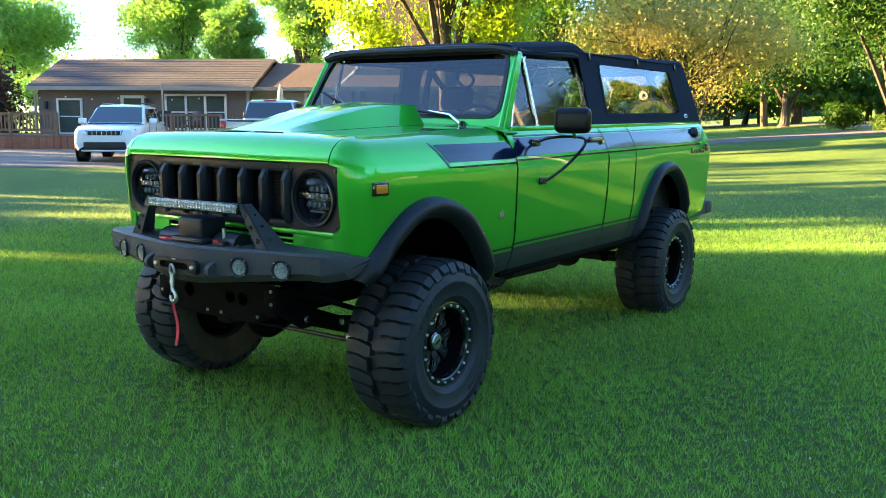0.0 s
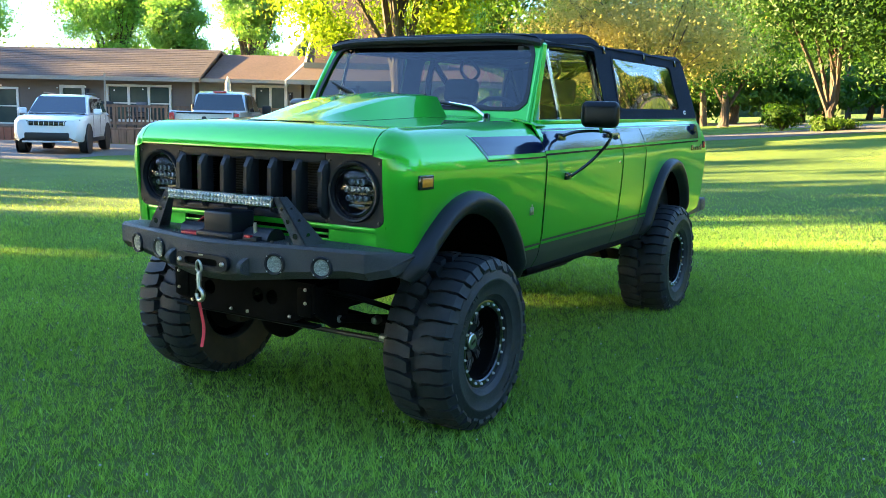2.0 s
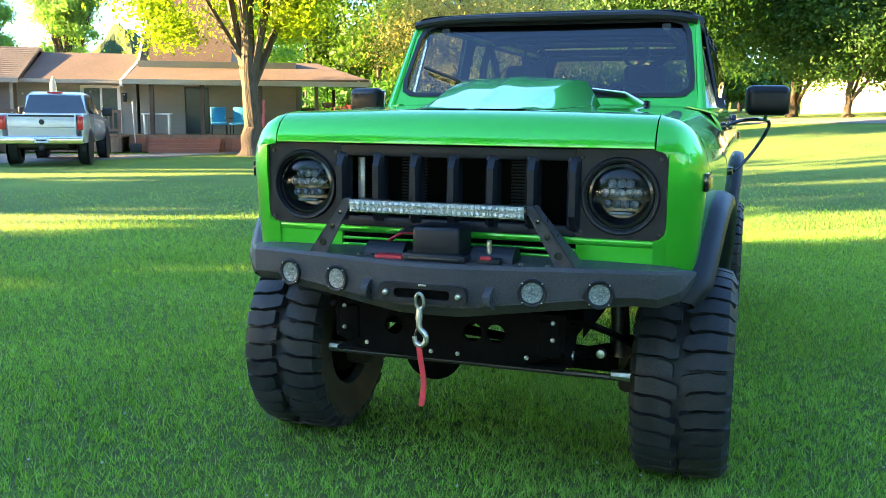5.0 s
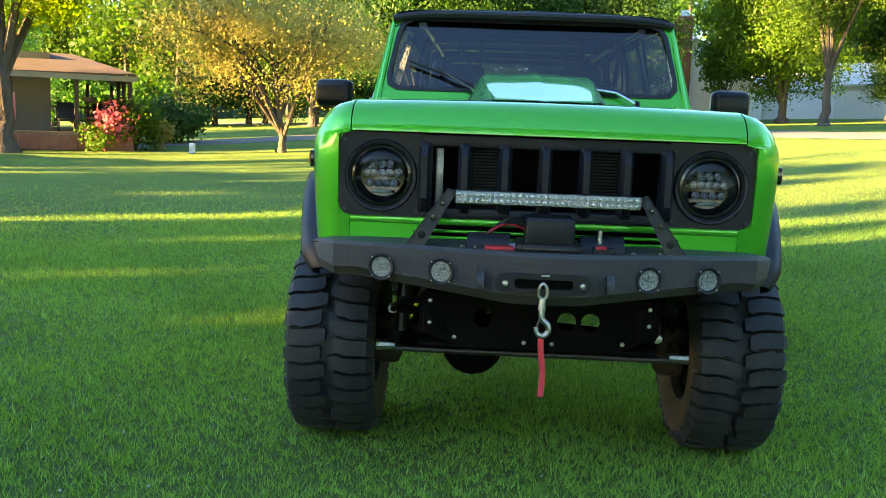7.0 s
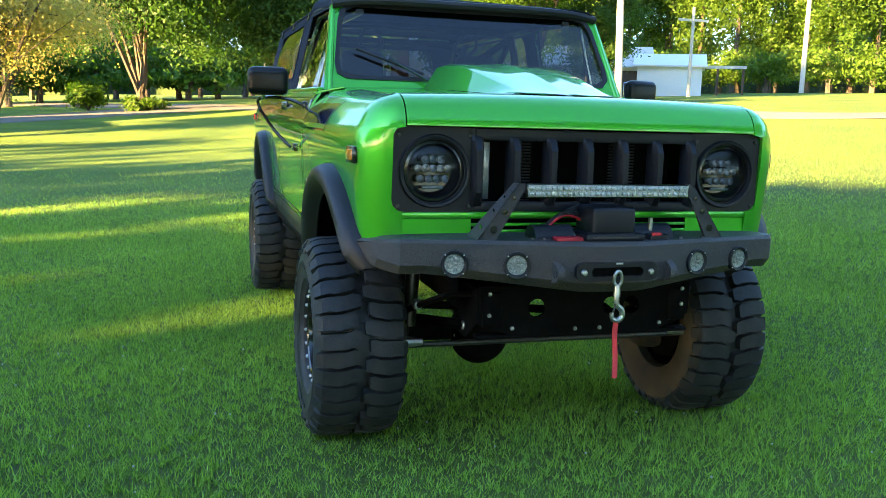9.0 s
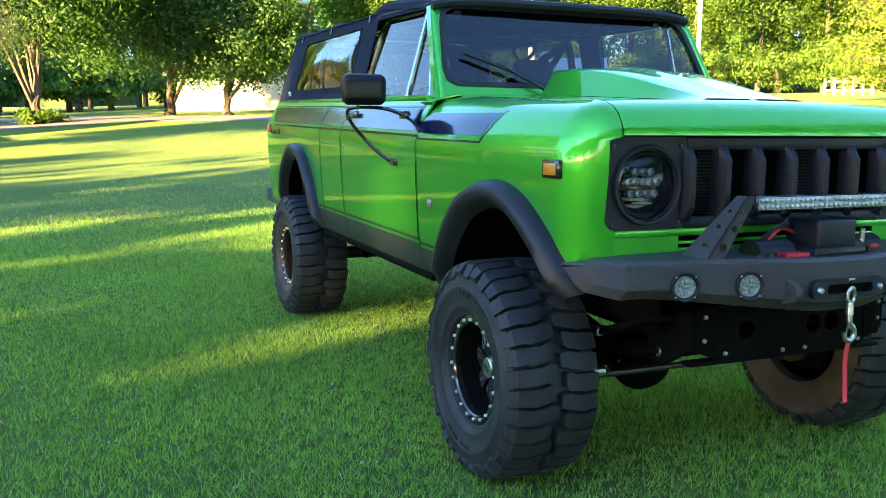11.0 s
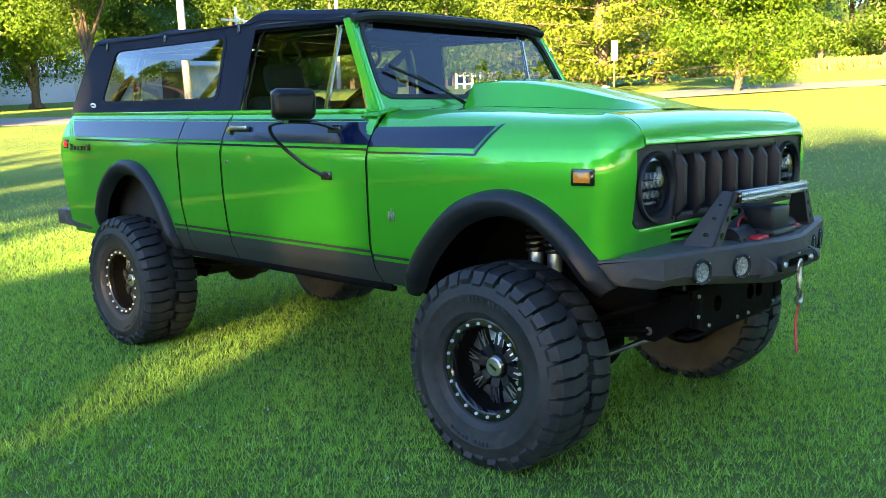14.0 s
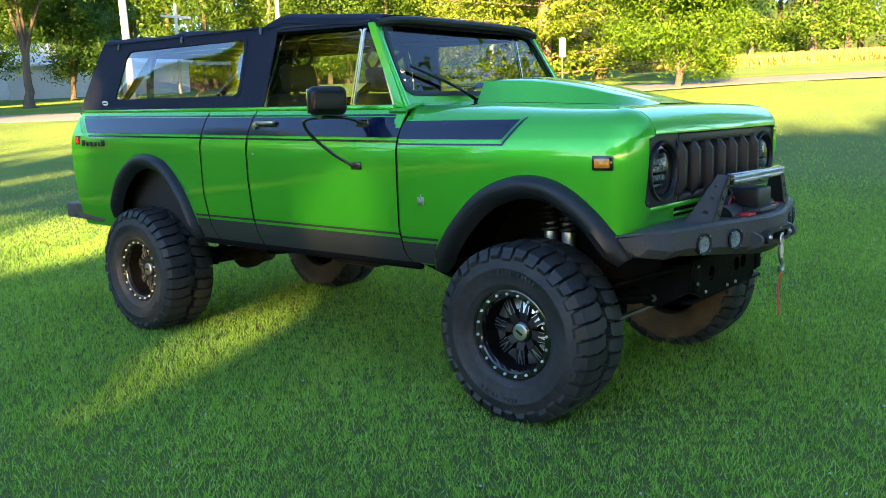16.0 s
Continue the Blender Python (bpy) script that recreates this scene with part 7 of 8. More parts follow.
pole(16.9, 32.2, 10.0, 0.17, "pale wooden utility pole beside the road", -2.0)
pole(41.0, 51.0, 10.5, 0.18, "pale wooden utility pole beside the road")
pole(30.0, 48.0, 6.0, 0.12, "weathered wooden pole by the shed")
pole(52.0, 39.0, 10.0, 0.17, "pale wooden utility pole beside the road")
sg = empty("road_sign", "small white sign panel on a rusty post", "sign", m=put(15.9, 10.2, -57))
Geo().add(*tube([(0, 0, -0.1), (0, 0, 1.78)], 0.022, 8)).part("sign_post", RUSTPOST, sg)
Geo().add(*bevbox(-0.08, 0.08, -0.04, -0.025, 1.33, 1.81, 0.01)).part("sign_panel", SIGNWHITE, sg)
fence = empty("picket_fence", "white picket fence beyond the road", "fence", m=put(38.3, 36.3, -50))
for i in range(6):
    boxes("picket", [(i * 0.5, i * 0.5 + 0.14, 0, 0.03, 0, 0.95 + 0.08 * (i % 2))], SIGNWHITE, fence)
for z in (0.35, 0.85):
    boxes("fence_rail", [(0, 2.7, 0.03, 0.07, z - 0.1, z)], SIGNWHITE, fence)
tagged(Geo().add(*bevbox(-0.09, 0.09, -0.09, 0.09, 0, 0.34, 0.03), put(-9.9, 25.2)).part("white_jug", SIGNWHITE), "small white container on the lawn", "container")
hang = empty("hanging_basket", "dark hanging plant basket under the porch roof", "basket", m=HOUSE @ pose(21.6, -1.4, 1.75))
Geo().add(*lathe([(0.0, -0.16), (0.18, -0.1), (0.24, 0.05), (0.0, 0.06)], 16, pose(0, 0, 0, 0, -90, 0))).part("basket", DARKWOOD, hang)
Geo().add(*tube([(0, 0, 0.05), (0, 0, 0.75)], 0.012, 6)).part("hanger", CARBLACK, hang)

# ---- trees and bushes ----
def fast_mesh(name, verts, faces, material, parent=None, label="", smooth=False):
    verts, faces = np.asarray(verts, dtype=np.float32), np.asarray(faces, dtype=np.int32)
    me = bpy.data.meshes.new(name)
    k = faces.shape[1]
    me.vertices.add(len(verts))
    me.vertices.foreach_set("co", verts.ravel())
    me.loops.add(faces.size)
    me.loops.foreach_set("vertex_index", faces.ravel())
    me.polygons.add(len(faces))
    me.polygons.foreach_set("loop_start", np.arange(0, faces.size, k, dtype=np.int32))
    me.polygons.foreach_set("loop_total", np.full(len(faces), k, dtype=np.int32))
    if smooth:
        me.polygons.foreach_set("use_smooth", np.ones(len(faces), dtype=bool))
    me.materials.append(material)
    me.update(calc_edges=True)
    ob = new(name, me)
    if parent is not None:
        ob.parent = parent
    if label:
        ob["label"] = label
    return ob


def leaf_quads(rng, centres, size, droop=0.0, out=None):
    """A pointed leaf at each centre; with out, its face leans outwards from its spray."""
    n = len(centres)
    d = rng.normal(size=(n, 3))
    d[:, 2] -= droop
    e = rng.normal(size=(n, 3))
    if out is not None:
        f = np.asarray(out, dtype=float)
        f = f / (np.linalg.norm(f, axis=1)[:, None] + 1e-6) + 0.45 * rng.normal(size=(n, 3))
        f /= np.linalg.norm(f, axis=1)[:, None]
        d -= f * np.sum(d * f, axis=1)[:, None]
        e = np.cross(f, d)
    d /= np.linalg.norm(d, axis=1)[:, None]
    e -= d * np.sum(d * e, axis=1)[:, None]
    e /= np.linalg.norm(e, axis=1)[:, None]
    s = size * rng.uniform(0.45, 1.4, n)[:, None]
    c = np.asarray(centres)
    v = np.stack([c - d * s * 0.5 - e * s * 0.30, c - d * s * 0.2 + e * s * 0.40, c + d * s * 0.85], axis=1).reshape(-1, 3)
    f = np.arange(n * 3).reshape(n, 3)
    return v, f


BARK = surface("tree_bark", (0.045, 0.034, 0.027), (0.12, 0.094, 0.072), 9, 0.95, 1.0, 12, big=1.5, stretch=(1, 1, 0.25), dist=0.05)
L_YELLOW = foliage("yellow_green_leaves", (0.15, 0.23, 0.006), (0.37, 0.44, 0.012), 0.65)
L_ORANGE = foliage("copper_leaves", (0.33, 0.285, 0.09), (0.57, 0.495, 0.19), 0.7, (1.0, 1.0, 0.6))
L_GREEN = foliage("green_leaves", (0.028, 0.095, 0.014), (0.085, 0.190, 0.026), 0.45)
L_DARK = foliage("dark_green_leaves", (0.024, 0.075, 0.015), (0.092, 0.185, 0.030), 0.5)
L_LIGHT = foliage("light_green_leaves", (0.045, 0.105, 0.010), (0.125, 0.205, 0.018), 0.5)
L_BRIGHT = foliage("bright_young_leaves", (0.038, 0.105, 0.006), (0.140, 0.240, 0.014), 0.55)
L_WOOD = foliage("woodland_leaves", (0.022, 0.066, 0.008), (0.112, 0.190, 0.018), 0.5)
L_OAK = foliage("pale_oak_leaves", (0.15, 0.28, 0.075), (0.30, 0.46, 0.15), 0.7)
L_PINE = foliage("pine_needles", (0.055, 0.105, 0.010), (0.20, 0.255, 0.024), 0.5)
L_PINK = foliage("pink_blossom", (0.45, 0.08, 0.12), (0.62, 0.18, 0.22), 0.3, (1.1, 0.8, 0.8))


SH = Vector((math.sin(radians(SUN_AZ)), math.cos(radians(SUN_AZ))))
SP = Vector((-SH.y, SH.x))
# openings cut in the lawn trees' crowns to aim sun patches: place across and along the sun's way, half sizes
OPENINGS = ((-2.5, -0.4, 0.22, 1.0), (-1.52, 0.1, 0.22, 0.6), (-4.35, 1.0, 0.19, 0.9), (-3.2, 3.5, 0.2, 0.9), (-5.4, 6.0, 0.2, 0.9), (-5.4, -3.7, 0.3, 1.2), (-2.3, -1.4, 0.14, 0.5),
            (-1.1, -1.4, 0.12, 0.5), (-1.70, 1.5, 0.14, 0.4), (-2.1, 1.1, 0.10, 0.35), (-0.9, -2.3, 0.09, 0.35), (0.14, -2.85, 0.34, 0.42), (-0.38, -3.3, 0.22, 0.4), (-1.38, -3.9, 0.27, 0.9), (-1.95, -3.9, 0.16, 0.5), (-3.1, -2.4, 0.34, 0.9), (-0.45, -2.5, 0.24, 0.6), (0.3, -4.1, 0.18, 0.4), (-1.87, -1.9, 0.17, 0.45), (-2.5, -1.5, 0.2, 0.6))
_gr = np.random.default_rng(77)
GRID_A, GRID_B = _gr.uniform(0, 1, (256, 64)), _gr.uniform(0, 1, (96, 48))


def value_noise(grid_, a, b):
    i, j = np.floor(a).astype(int), np.floor(b).astype(int)
    u, v = a - i, b - j
    u, v = u * u * (3 - 2 * u), v * v * (3 - 2 * v)
    n, m = grid_.shape
    g = lambda p, q: grid_[p % n, q % m]
    return (g(i, j) * (1 - u) + g(i + 1, j) * u) * (1 - v) + (g(i, j + 1) * (1 - u) + g(i + 1, j + 1) * u) * v


def open_crown(p, rng):
    """Which leaves stay: crowns are thinned along the sun's way, shaping where its light lands."""
    k = (p[:, 2] + 0.03) / math.tan(radians(SUN_EL))
    s = p[:, 0] * SP.x + p[:, 1] * SP.y
    u = p[:, 0] * SH.x + p[:, 1] * SH.y - k
    loose = np.interp(s, [-40, -9, -6, -3.5, -1.5, -0.8, 1.0, 4.0], [0.46, 0.40, 0.36, 0.29, 0.23, 0.17, 0.13, 0.12])
    loose += np.where(s < -6, np.clip((1.0 - u) / 8.0, 0, 1) * 0.10, 0.0)
    nz = 0.55 * value_noise(GRID_A, s / 0.42 + 500, u / 2.6 + 500) + 0.45 * value_noise(GRID_B, s / 1.5 + 300, u / 7.0 + 300)
    gone = np.clip((loose - nz) / 0.07 + 0.5, 0, 1)
    edge = np.interp(s, [-8, -4, 0, 3, 6, 20], [-8, -10, -13.5, -17, -19, -24])
    gone = np.maximum(gone, np.where(s > -9, np.clip((edge - u) / 2.0 + (0.5 - nz) * 3, 0, 1), 0))
    for s0, u0, ds, du in OPENINGS:
        gone = np.maximum(gone, np.clip(2.4 * np.exp(-0.7 * (((s - s0) / ds) ** 2 + ((u - u0) / du) ** 2)) - 0.3, 0, 1))
    return rng.uniform(0, 1, len(p)) > gone


def tree(name, label, x, y, h, crown, base, leaf, n, size, seed, trunk_r=0.22, flat=1.0, forks=1, lean=(0, 0), kind_group="", cat="tree", clump=0.24, droop=0.2, limbs=11, gaps=False):
    """h: height; crown: radius of the crown; base: height of its lower edge."""
    rng = np.random.default_rng(seed)
    t = empty(name, label, cat, kind_group, m=pose(x, y, ground_z(x, y) - 0.05))
    g = Geo()
    mid = Vector((lean[0], lean[1], (h + base) / 2))
    half = (h - base) / 2
    ends = []
    fork_tops = []
    for k in range(forks):
        a = 2 * math.pi * k / forks + seed
        off = Vector((math.cos(a), math.sin(a), 0)) * (0.35 * crown if forks > 1 else 0.0)
        p = [Vector((off.x * 0.06, off.y * 0.06, 0)), Vector((off.x * 0.15, off.y * 0.15, base * 0.55)), Vector((off.x * 0.5 + lean[0] * 0.4, off.y * 0.5 + lean[1] * 0.4, base + half * 0.5)), Vector((off.x + lean[0], off.y + lean[1], base + half * 1.55))]
        line = catmull(p, 5)
        line = [q + Vector((rng.normal() * 0.008 * crown * (i > 0), rng.normal() * 0.008 * crown * (i > 0), 0)) for i, q in enumerate(line)]
        rr = trunk_r / math.sqrt(forks)
        rad_ = [rr * 1.5 if i == 0 else rr * (1.12 if i == 1 else max(0.12, 1 - 0.9 * i / len(line))) for i in range(len(line))]
        g.add(*tube(line, rad_, 10))
        fork_tops.append((line, rad_))
    for i in range(limbs):
        line, rad_ = fork_tops[i % forks]
        j = int(rng.uniform(0.32, 0.9) * (len(line) - 1))
        s = line[j]
        a, el = rng.uniform(0, 2 * math.pi), rng.uniform(-0.15, 0.9)
        e = mid + Vector((math.cos(a) * math.cos(el) * crown * 0.78, math.sin(a) * math.cos(el) * crown * 0.78, math.sin(el) * half * 0.85))
        m_ = s.lerp(e, 0.5) + Vector((0, 0, 0.12 * half + rng.normal() * 0.05 * crown))
        lb = catmull([s, m_, e], 5)
        g.add(*tube(lb, [max(0.012, rad_[j] * 0.6 * (1 - 0.85 * q / len(lb))) for q in range(len(lb))], 6, False))
        ends.append(e)
        ends.append(lb[6])
        for q in range(2):
            w = lb[rng.integers(4, len(lb))] + Vector(rng.normal(size=3)) * 0.2 * crown
            g.add(*tube([lb[4], w], [max(0.01, rad_[j] * 0.2), 0.008], 5, False))
            ends.append(w)
    g.part("trunk", BARK, t)
    m2 = 46
    u = rng.normal(size=(m2, 3))
    u /= np.linalg.norm(u, axis=1)[:, None]
    u *= (rng.uniform(0.35, 0.95, m2)[:, None])
    extra = np.array([[mid.x + a[0] * crown, mid.y + a[1] * crown, mid.z + a[2] * half * flat] for a in u])
    cen = np.vstack([np.array([tuple(e) for e in ends]), extra])
    w = rng.uniform(0.5, 1.5, len(cen))
    pick = rng.choice(len(cen), n, p=w / w.sum())
    off = np.clip(rng.normal(size=(n, 3)), -1.6, 1.6) * np.array([1, 1, 0.62]) * clump * crown * rng.uniform(0.35, 1.0, n)[:, None]
    pts = cen[pick] + off
    away = off / (clump * crown) + 0.5 * (pts - np.array(tuple(mid))) / crown + np.array([0, 0, 0.25])
    low = base * 0.8 + 0.12 * half * np.sin(pts[:, 0] * 1.7 + pts[:, 1])
    stay = pts[:, 2] > low
    if gaps:
        stay &= open_crown(pts + np.array([x, y, 0.0]), rng)
    v, f = leaf_quads(rng, pts[stay], size, droop, away[stay])
    fast_mesh("crown", v, f, leaf, t)
    return t


def bush(name, label, x, y, r, h, leaf, n, size, seed, cat="bush", group=""):
    rng = np.random.default_rng(seed)
    t = empty(name, label, cat, group, m=pose(x, y, ground_z(x, y) - 0.02))
    g = Geo()
    tips = []
    for i in range(7):
        a = rng.uniform(0, 6.28)
        tip = Vector((math.cos(a) * r * 0.6, math.sin(a) * r * 0.6, h * rng.uniform(0.6, 0.95)))
        g.add(*tube([(0, 0, 0), tip * 0.5 + Vector((0, 0, 0.1 * h)), tip], [0.025, 0.018, 0.006], 5))
        tips.append(tuple(tip))
    g.part("stem", BARK, t)
    c = np.array(tips + [(rng.normal() * r * 0.4, rng.normal() * r * 0.4, h * rng.uniform(0.3, 0.8)) for _ in range(8)])
    pts = c[rng.integers(0, len(c), n)] + rng.normal(size=(n, 3)) * np.array([r, r, h * 0.7]) * 0.24
    pts = pts[pts[:, 2] > 0.02]
    v, f = leaf_quads(rng, pts, size, 0.0, pts - np.array([0, 0, h * 0.3]))
    fast_mesh("leaves", v, f, leaf, t)
    return t


tree("maple_tree", "large maple with sunlit yellow-green leaves before the porch", -14.85, 22.6, 14.5, 5.3, 2.75, L_YELLOW, 230000, 0.13, 3, 0.40, lean=(-0.3, -0.2), limbs=22, clump=0.18)
tree("copper_tree", "broad copper-leaved ornamental tree on the lawn", -7.05, 25.8, 6.4, 4.3, 1.0, L_ORANGE, 60000, 0.072, 11, 0.18, limbs=24, clump=0.2, lean=(-0.6, 0.2))
tree("shade_tree", "tall dark green tree beside the driveway", -3.6, 44.0, 14.0, 6.4, 0.9, L_DARK, 110000, 0.16, 21, 0.32, limbs=14)
tree("maple_tree", "sunlit green maple beyond the driveway", 3.2, 50.0, 13.0, 4.6, 1.0, L_BRIGHT, 70000, 0.15, 31, 0.32)
tree("shade_tree", "dark green tree before the white house", 5.5, 44.6, 9.5, 4.6, 0.8, L_DARK, 95000, 0.14, 41, 0.26)
tree("maple_tree", "sunlit green maple beside the white house", 16.2, 46.5, 13.0, 4.6, 0.7, L_BRIGHT, 75000, 0.15, 51, 0.32)
tree("maple_tree", "leafy green maple beyond the road", 15.8, 39.2, 11.0, 4.0, 3.0, L_WOOD, 60000, 0.12, 55, 0.24)
tree("young_tree", "small dark tree before the white barn", 13.7, 49.0, 5.4, 1.9, 1.6, L_DARK, 5000, 0.22, 61, 0.10)
tree("roadside_tree", "dense bright green young tree beside the road", 20.9, 9.3, 6.4, 2.35, -0.1, L_BRIGHT, 90000, 0.08, 71, 0.12, clump=0.23)
tree("far_tree", "spreading tree across the far lawn", -12.7, 60.0, 11.0, 5.0, 2.6, L_GREEN, 22000, 0.26, 81, 0.34)
tree("far_tree", "tree standing behind the white barn", 27.0, 63.0, 14.0, 5.0, 3.0, L_GREEN, 22000, 0.28, 82, 0.34)
tree("far_tree", "dense green tree before the outbuildings", 22.3, 47.3, 9.5, 3.0, 0.7, L_DARK, 50000, 0.14, 83, 0.22)
tree("oak_tree", "low green tree behind the house", -37.5, 33.0, 8.6, 1.9, 3.0, L_OAK, 30000, 0.12, 91, 0.22)
tree("oak_tree", "tall green tree behind the house", -31.4, 32.6, 9.8, 2.1, 3.0, L_OAK, 34000, 0.12, 92, 0.32)
tree("oak_tree", "green tree seen over the house roof", -30.0, 48.0, 11.5, 3.6, 3.0, L_OAK, 45000, 0.15, 93, 0.3)
tree("oak_tree", "pale green tree beyond the house", -51.0, 26.0, 9.8, 5.0, 2.5, L_OAK, 50000, 0.16, 94, 0.3)
tree("oak_tree", "tall green tree standing behind the house", -44.0, 34.0, 15.5, 4.3, 2.5, L_OAK, 95000, 0.135, 95, 0.3, limbs=16)
bush("purple_shrub", "dark purple shrub beyond the house", -37.5, 17.6, 1.9, 3.2, foliage("purple_leaves", (0.05, 0.02, 0.025), (0.10, 0.045, 0.04)), 5000, 0.20, 96)
bush("rose_bush", "flower bed bush with pink blossom", -13.1, 26.3, 0.9, 1.45, L_PINK, 1300, 0.11, 101)
bush("garden_bush", "green leafy bush in the flower bed", -12.5, 26.9, 0.85, 1.6, L_BRIGHT, 3600, 0.12, 102)
bush("garden_bush", "low green bush in the flower bed", -13.3, 25.9, 0.75, 0.9, L_BRIGHT, 2600, 0.11, 103)
bush("garden_bush", "dry pale plant in the flower bed", -12.0, 27.6, 0.6, 1.0, L_ORANGE, 1600, 0.10, 104)
bush("evergreen_bush", "dark green bush beside the porch end", -13.2, 33.4, 1.3, 1.6, L_DARK, 4500, 0.16, 105)
bush("evergreen_bush", "dark green bush beside the porch end", -14.4, 34.0, 1.5, 1.5, L_DARK, 4500, 0.16, 106)
bush("roadside_bush", "sunlit bush beside the driveway", -6.5, 47.5, 1.0, 1.2, L_BRIGHT, 4000, 0.13, 107)
bush("grass_tuft", "long grass round the foot of a tree", -3.6, 43.8, 0.9, 0.6, L_LIGHT, 2000, 0.14, 108)


def pine(x, y, h, r, seed):
    rng = np.random.default_rng(seed)
    t = empty("pine_tree", "tall yellow-green pine beyond the road", "tree", "pines", m=pose(x, y, ground_z(x, y) - 0.05))
    g = Geo()
    g.add(*tube([(0, 0, 0), (0, 0, h * 0.5), (0, 0, h)], [0.32, 0.2, 0.03], 10))
    pts = []
    for lv in lin(0.04, 0.98, 19):
        z, rr = h * lv, r * (1 - lv) ** 0.7 + 0.2
        for k in range(9):
            a = rng.uniform(0, 6.28)
            e = Vector((math.cos(a) * rr, math.sin(a) * rr, z + rr * 0.08))
            g.add(*tube([(0, 0, z), tuple(e)], [0.05, 0.01], 5, False))
            for q in range(210):
                s = rng.uniform(0.25, 1.0)
                pts.append((e.x * s + rng.normal() * 0.28, e.y * s + rng.normal() * 0.28, z + rr * 0.08 * s + rng.normal() * 0.16))
    g.part("trunk", BARK, t)
    v, f = leaf_quads(rng, np.array(pts), 0.145)
    fast_mesh("needles", v, f, L_PINE, t)


pine(26.8, 17.8, 13.0, 4.4, 1)
pine(30.5, 22.5, 14.0, 4.6, 2)
pine(33.5, 19.0, 13.0, 4.4, 3)


def woodland(name, label, spots, leaf, n, size, seed):
    """Far woods: many crowns joined, with trunks between."""
    rng = np.random.default_rng(seed)
    vs, fs, base = [], [], 0
    g = Geo()
    for x, y, h, r in spots:
        gz = ground_z(x, y)
        g.add(*tube([(x, y, gz), (x + rng.normal() * 0.3, y, gz + h * 0.6)], [0.3, 0.12], 6, False))
        c = rng.normal(size=(46, 3))
        c /= np.linalg.norm(c, axis=1)[:, None]
        c *= rng.uniform(0.3, 1.0, 46)[:, None]
        c = c * np.array([r, r, h * 0.42]) + np.array([x, y, gz + h * 0.56])
        o = rng.normal(size=(n, 3)) * np.array([r * 0.135, r * 0.135, h * 0.045])
        p = c[rng.integers(0, 46, n)] + o
        keep = p[:, 2] > gz + 0.2
        away = o / (r * 0.135) + 0.6 * (p - np.array([x, y, gz + h * 0.5])) / r + np.array([0, 0, 0.3])
        v, f = leaf_quads(rng, p[keep], size, 0.0, away[keep])
        vs.append(v)
        fs.append(f + base)
        base += len(v)
    ob = fast_mesh(name, np.vstack(vs), np.vstack(fs), leaf)
    tagged(ob, label, "woods", kind="stuff")
    tagged(g.part(name + "_trunks", BARK), "thin dark trunks in the far woods", "woods", kind="stuff")


def row(az0, az1, dist, n, h, r, seed):
    rng = np.random.default_rng(seed)
    out = []
    for i in range(n):
        a = radians(az0 + (az1 - az0) * (i + rng.uniform(0, 0.9)) / n)
        d = dist * rng.uniform(0.93, 1.1)
        out.append((d * math.sin(a), d * math.cos(a), h * rng.uniform(0.8, 1.15), r * rng.uniform(0.8, 1.2)))
    return out


woodland("woods_east", "sunlit green woods beyond the road", row(24, 62, 92, 20, 21, 6.0, 5), L_WOOD, 11500, 0.25, 6)
woodland("woods_east_deep", "shadowed woods behind the sunlit trees", row(18, 70, 112, 22, 25, 7.0, 7), L_GREEN, 3400, 0.55, 8)
woodland("woods_south_east", "green hedge and woods along the field", row(58, 92, 76, 17, 17, 5.0, 9), L_WOOD, 10500, 0.24, 10)
woodland("woods_north", "dark green woods beyond the driveway", row(-12, 22, 88, 18, 21, 6.0, 11), L_GREEN, 5200, 0.36, 12)
woodland("woods_north_west", "green trees behind the porch", row(-30, -11, 72, 9, 15, 5.0, 13), L_LIGHT, 5600, 0.34, 14)
woodland("woods_low", "low sunlit undergrowth along the woods", row(20, 90, 74, 34, 4.5, 4.0, 15), L_LIGHT, 2600, 0.22, 16)
woodland("undergrowth_north", "dark green undergrowth below the far trees", row(-28, 22, 76, 26, 5.0, 4.0, 17), L_GREEN, 1500, 0.4, 18)
woodland("woods_west", "low pale green trees beyond the house", row(-66, -42, 85, 11, 7.5, 4.0, 23), L_OAK, 2600, 0.3, 24)
# unseen woods on the near side, behind the walk, raised to cut sky light
woodland("woods_south", "tall green woods beyond the front of the lawn", row(98, 220, 42, 26, 29, 6.0, 19), L_GREEN, 4000, 0.5, 20)
# wooded rise that closes the far distance
g = Geo()
rb = np.random.default_rng(31)
bumps = rb.uniform(0, 6.28, 12)


def rise(a, v):
    r = 128 + 14 * v + 2.5 * math.sin(a * 61 + bumps[0]) + 1.5 * math.sin(a * 143 + bumps[1])
    top = 11 + 2.4 * math.sin(a * 23 + bumps[2]) + 1.6 * math.sin(a * 57 + bumps[3]) + 1.0 * math.sin(a * 131 + bumps[4])
    x, y = r * math.sin(a), r * math.cos(a)
    return Vector((x, y, ground_z(x, y) - 0.5 + top * math.sin(v * math.pi / 2) ** 0.8 + 0.5 * math.sin(a * 300 + 9 * v)))


g.add(*grid(rise, lin(radians(-42), radians(110), 480), lin(0, 1, 9)))
tagged(g.part("wooded_rise", surface("far_foliage", (0.012, 0.028, 0.006), (0.045, 0.07, 0.012), 0.55, 0.95, 1.0, 1.2, big=0.1, stain=0.5, dist=0.5)), "dark green wooded rise closing the distance", "woods", kind="stuff")
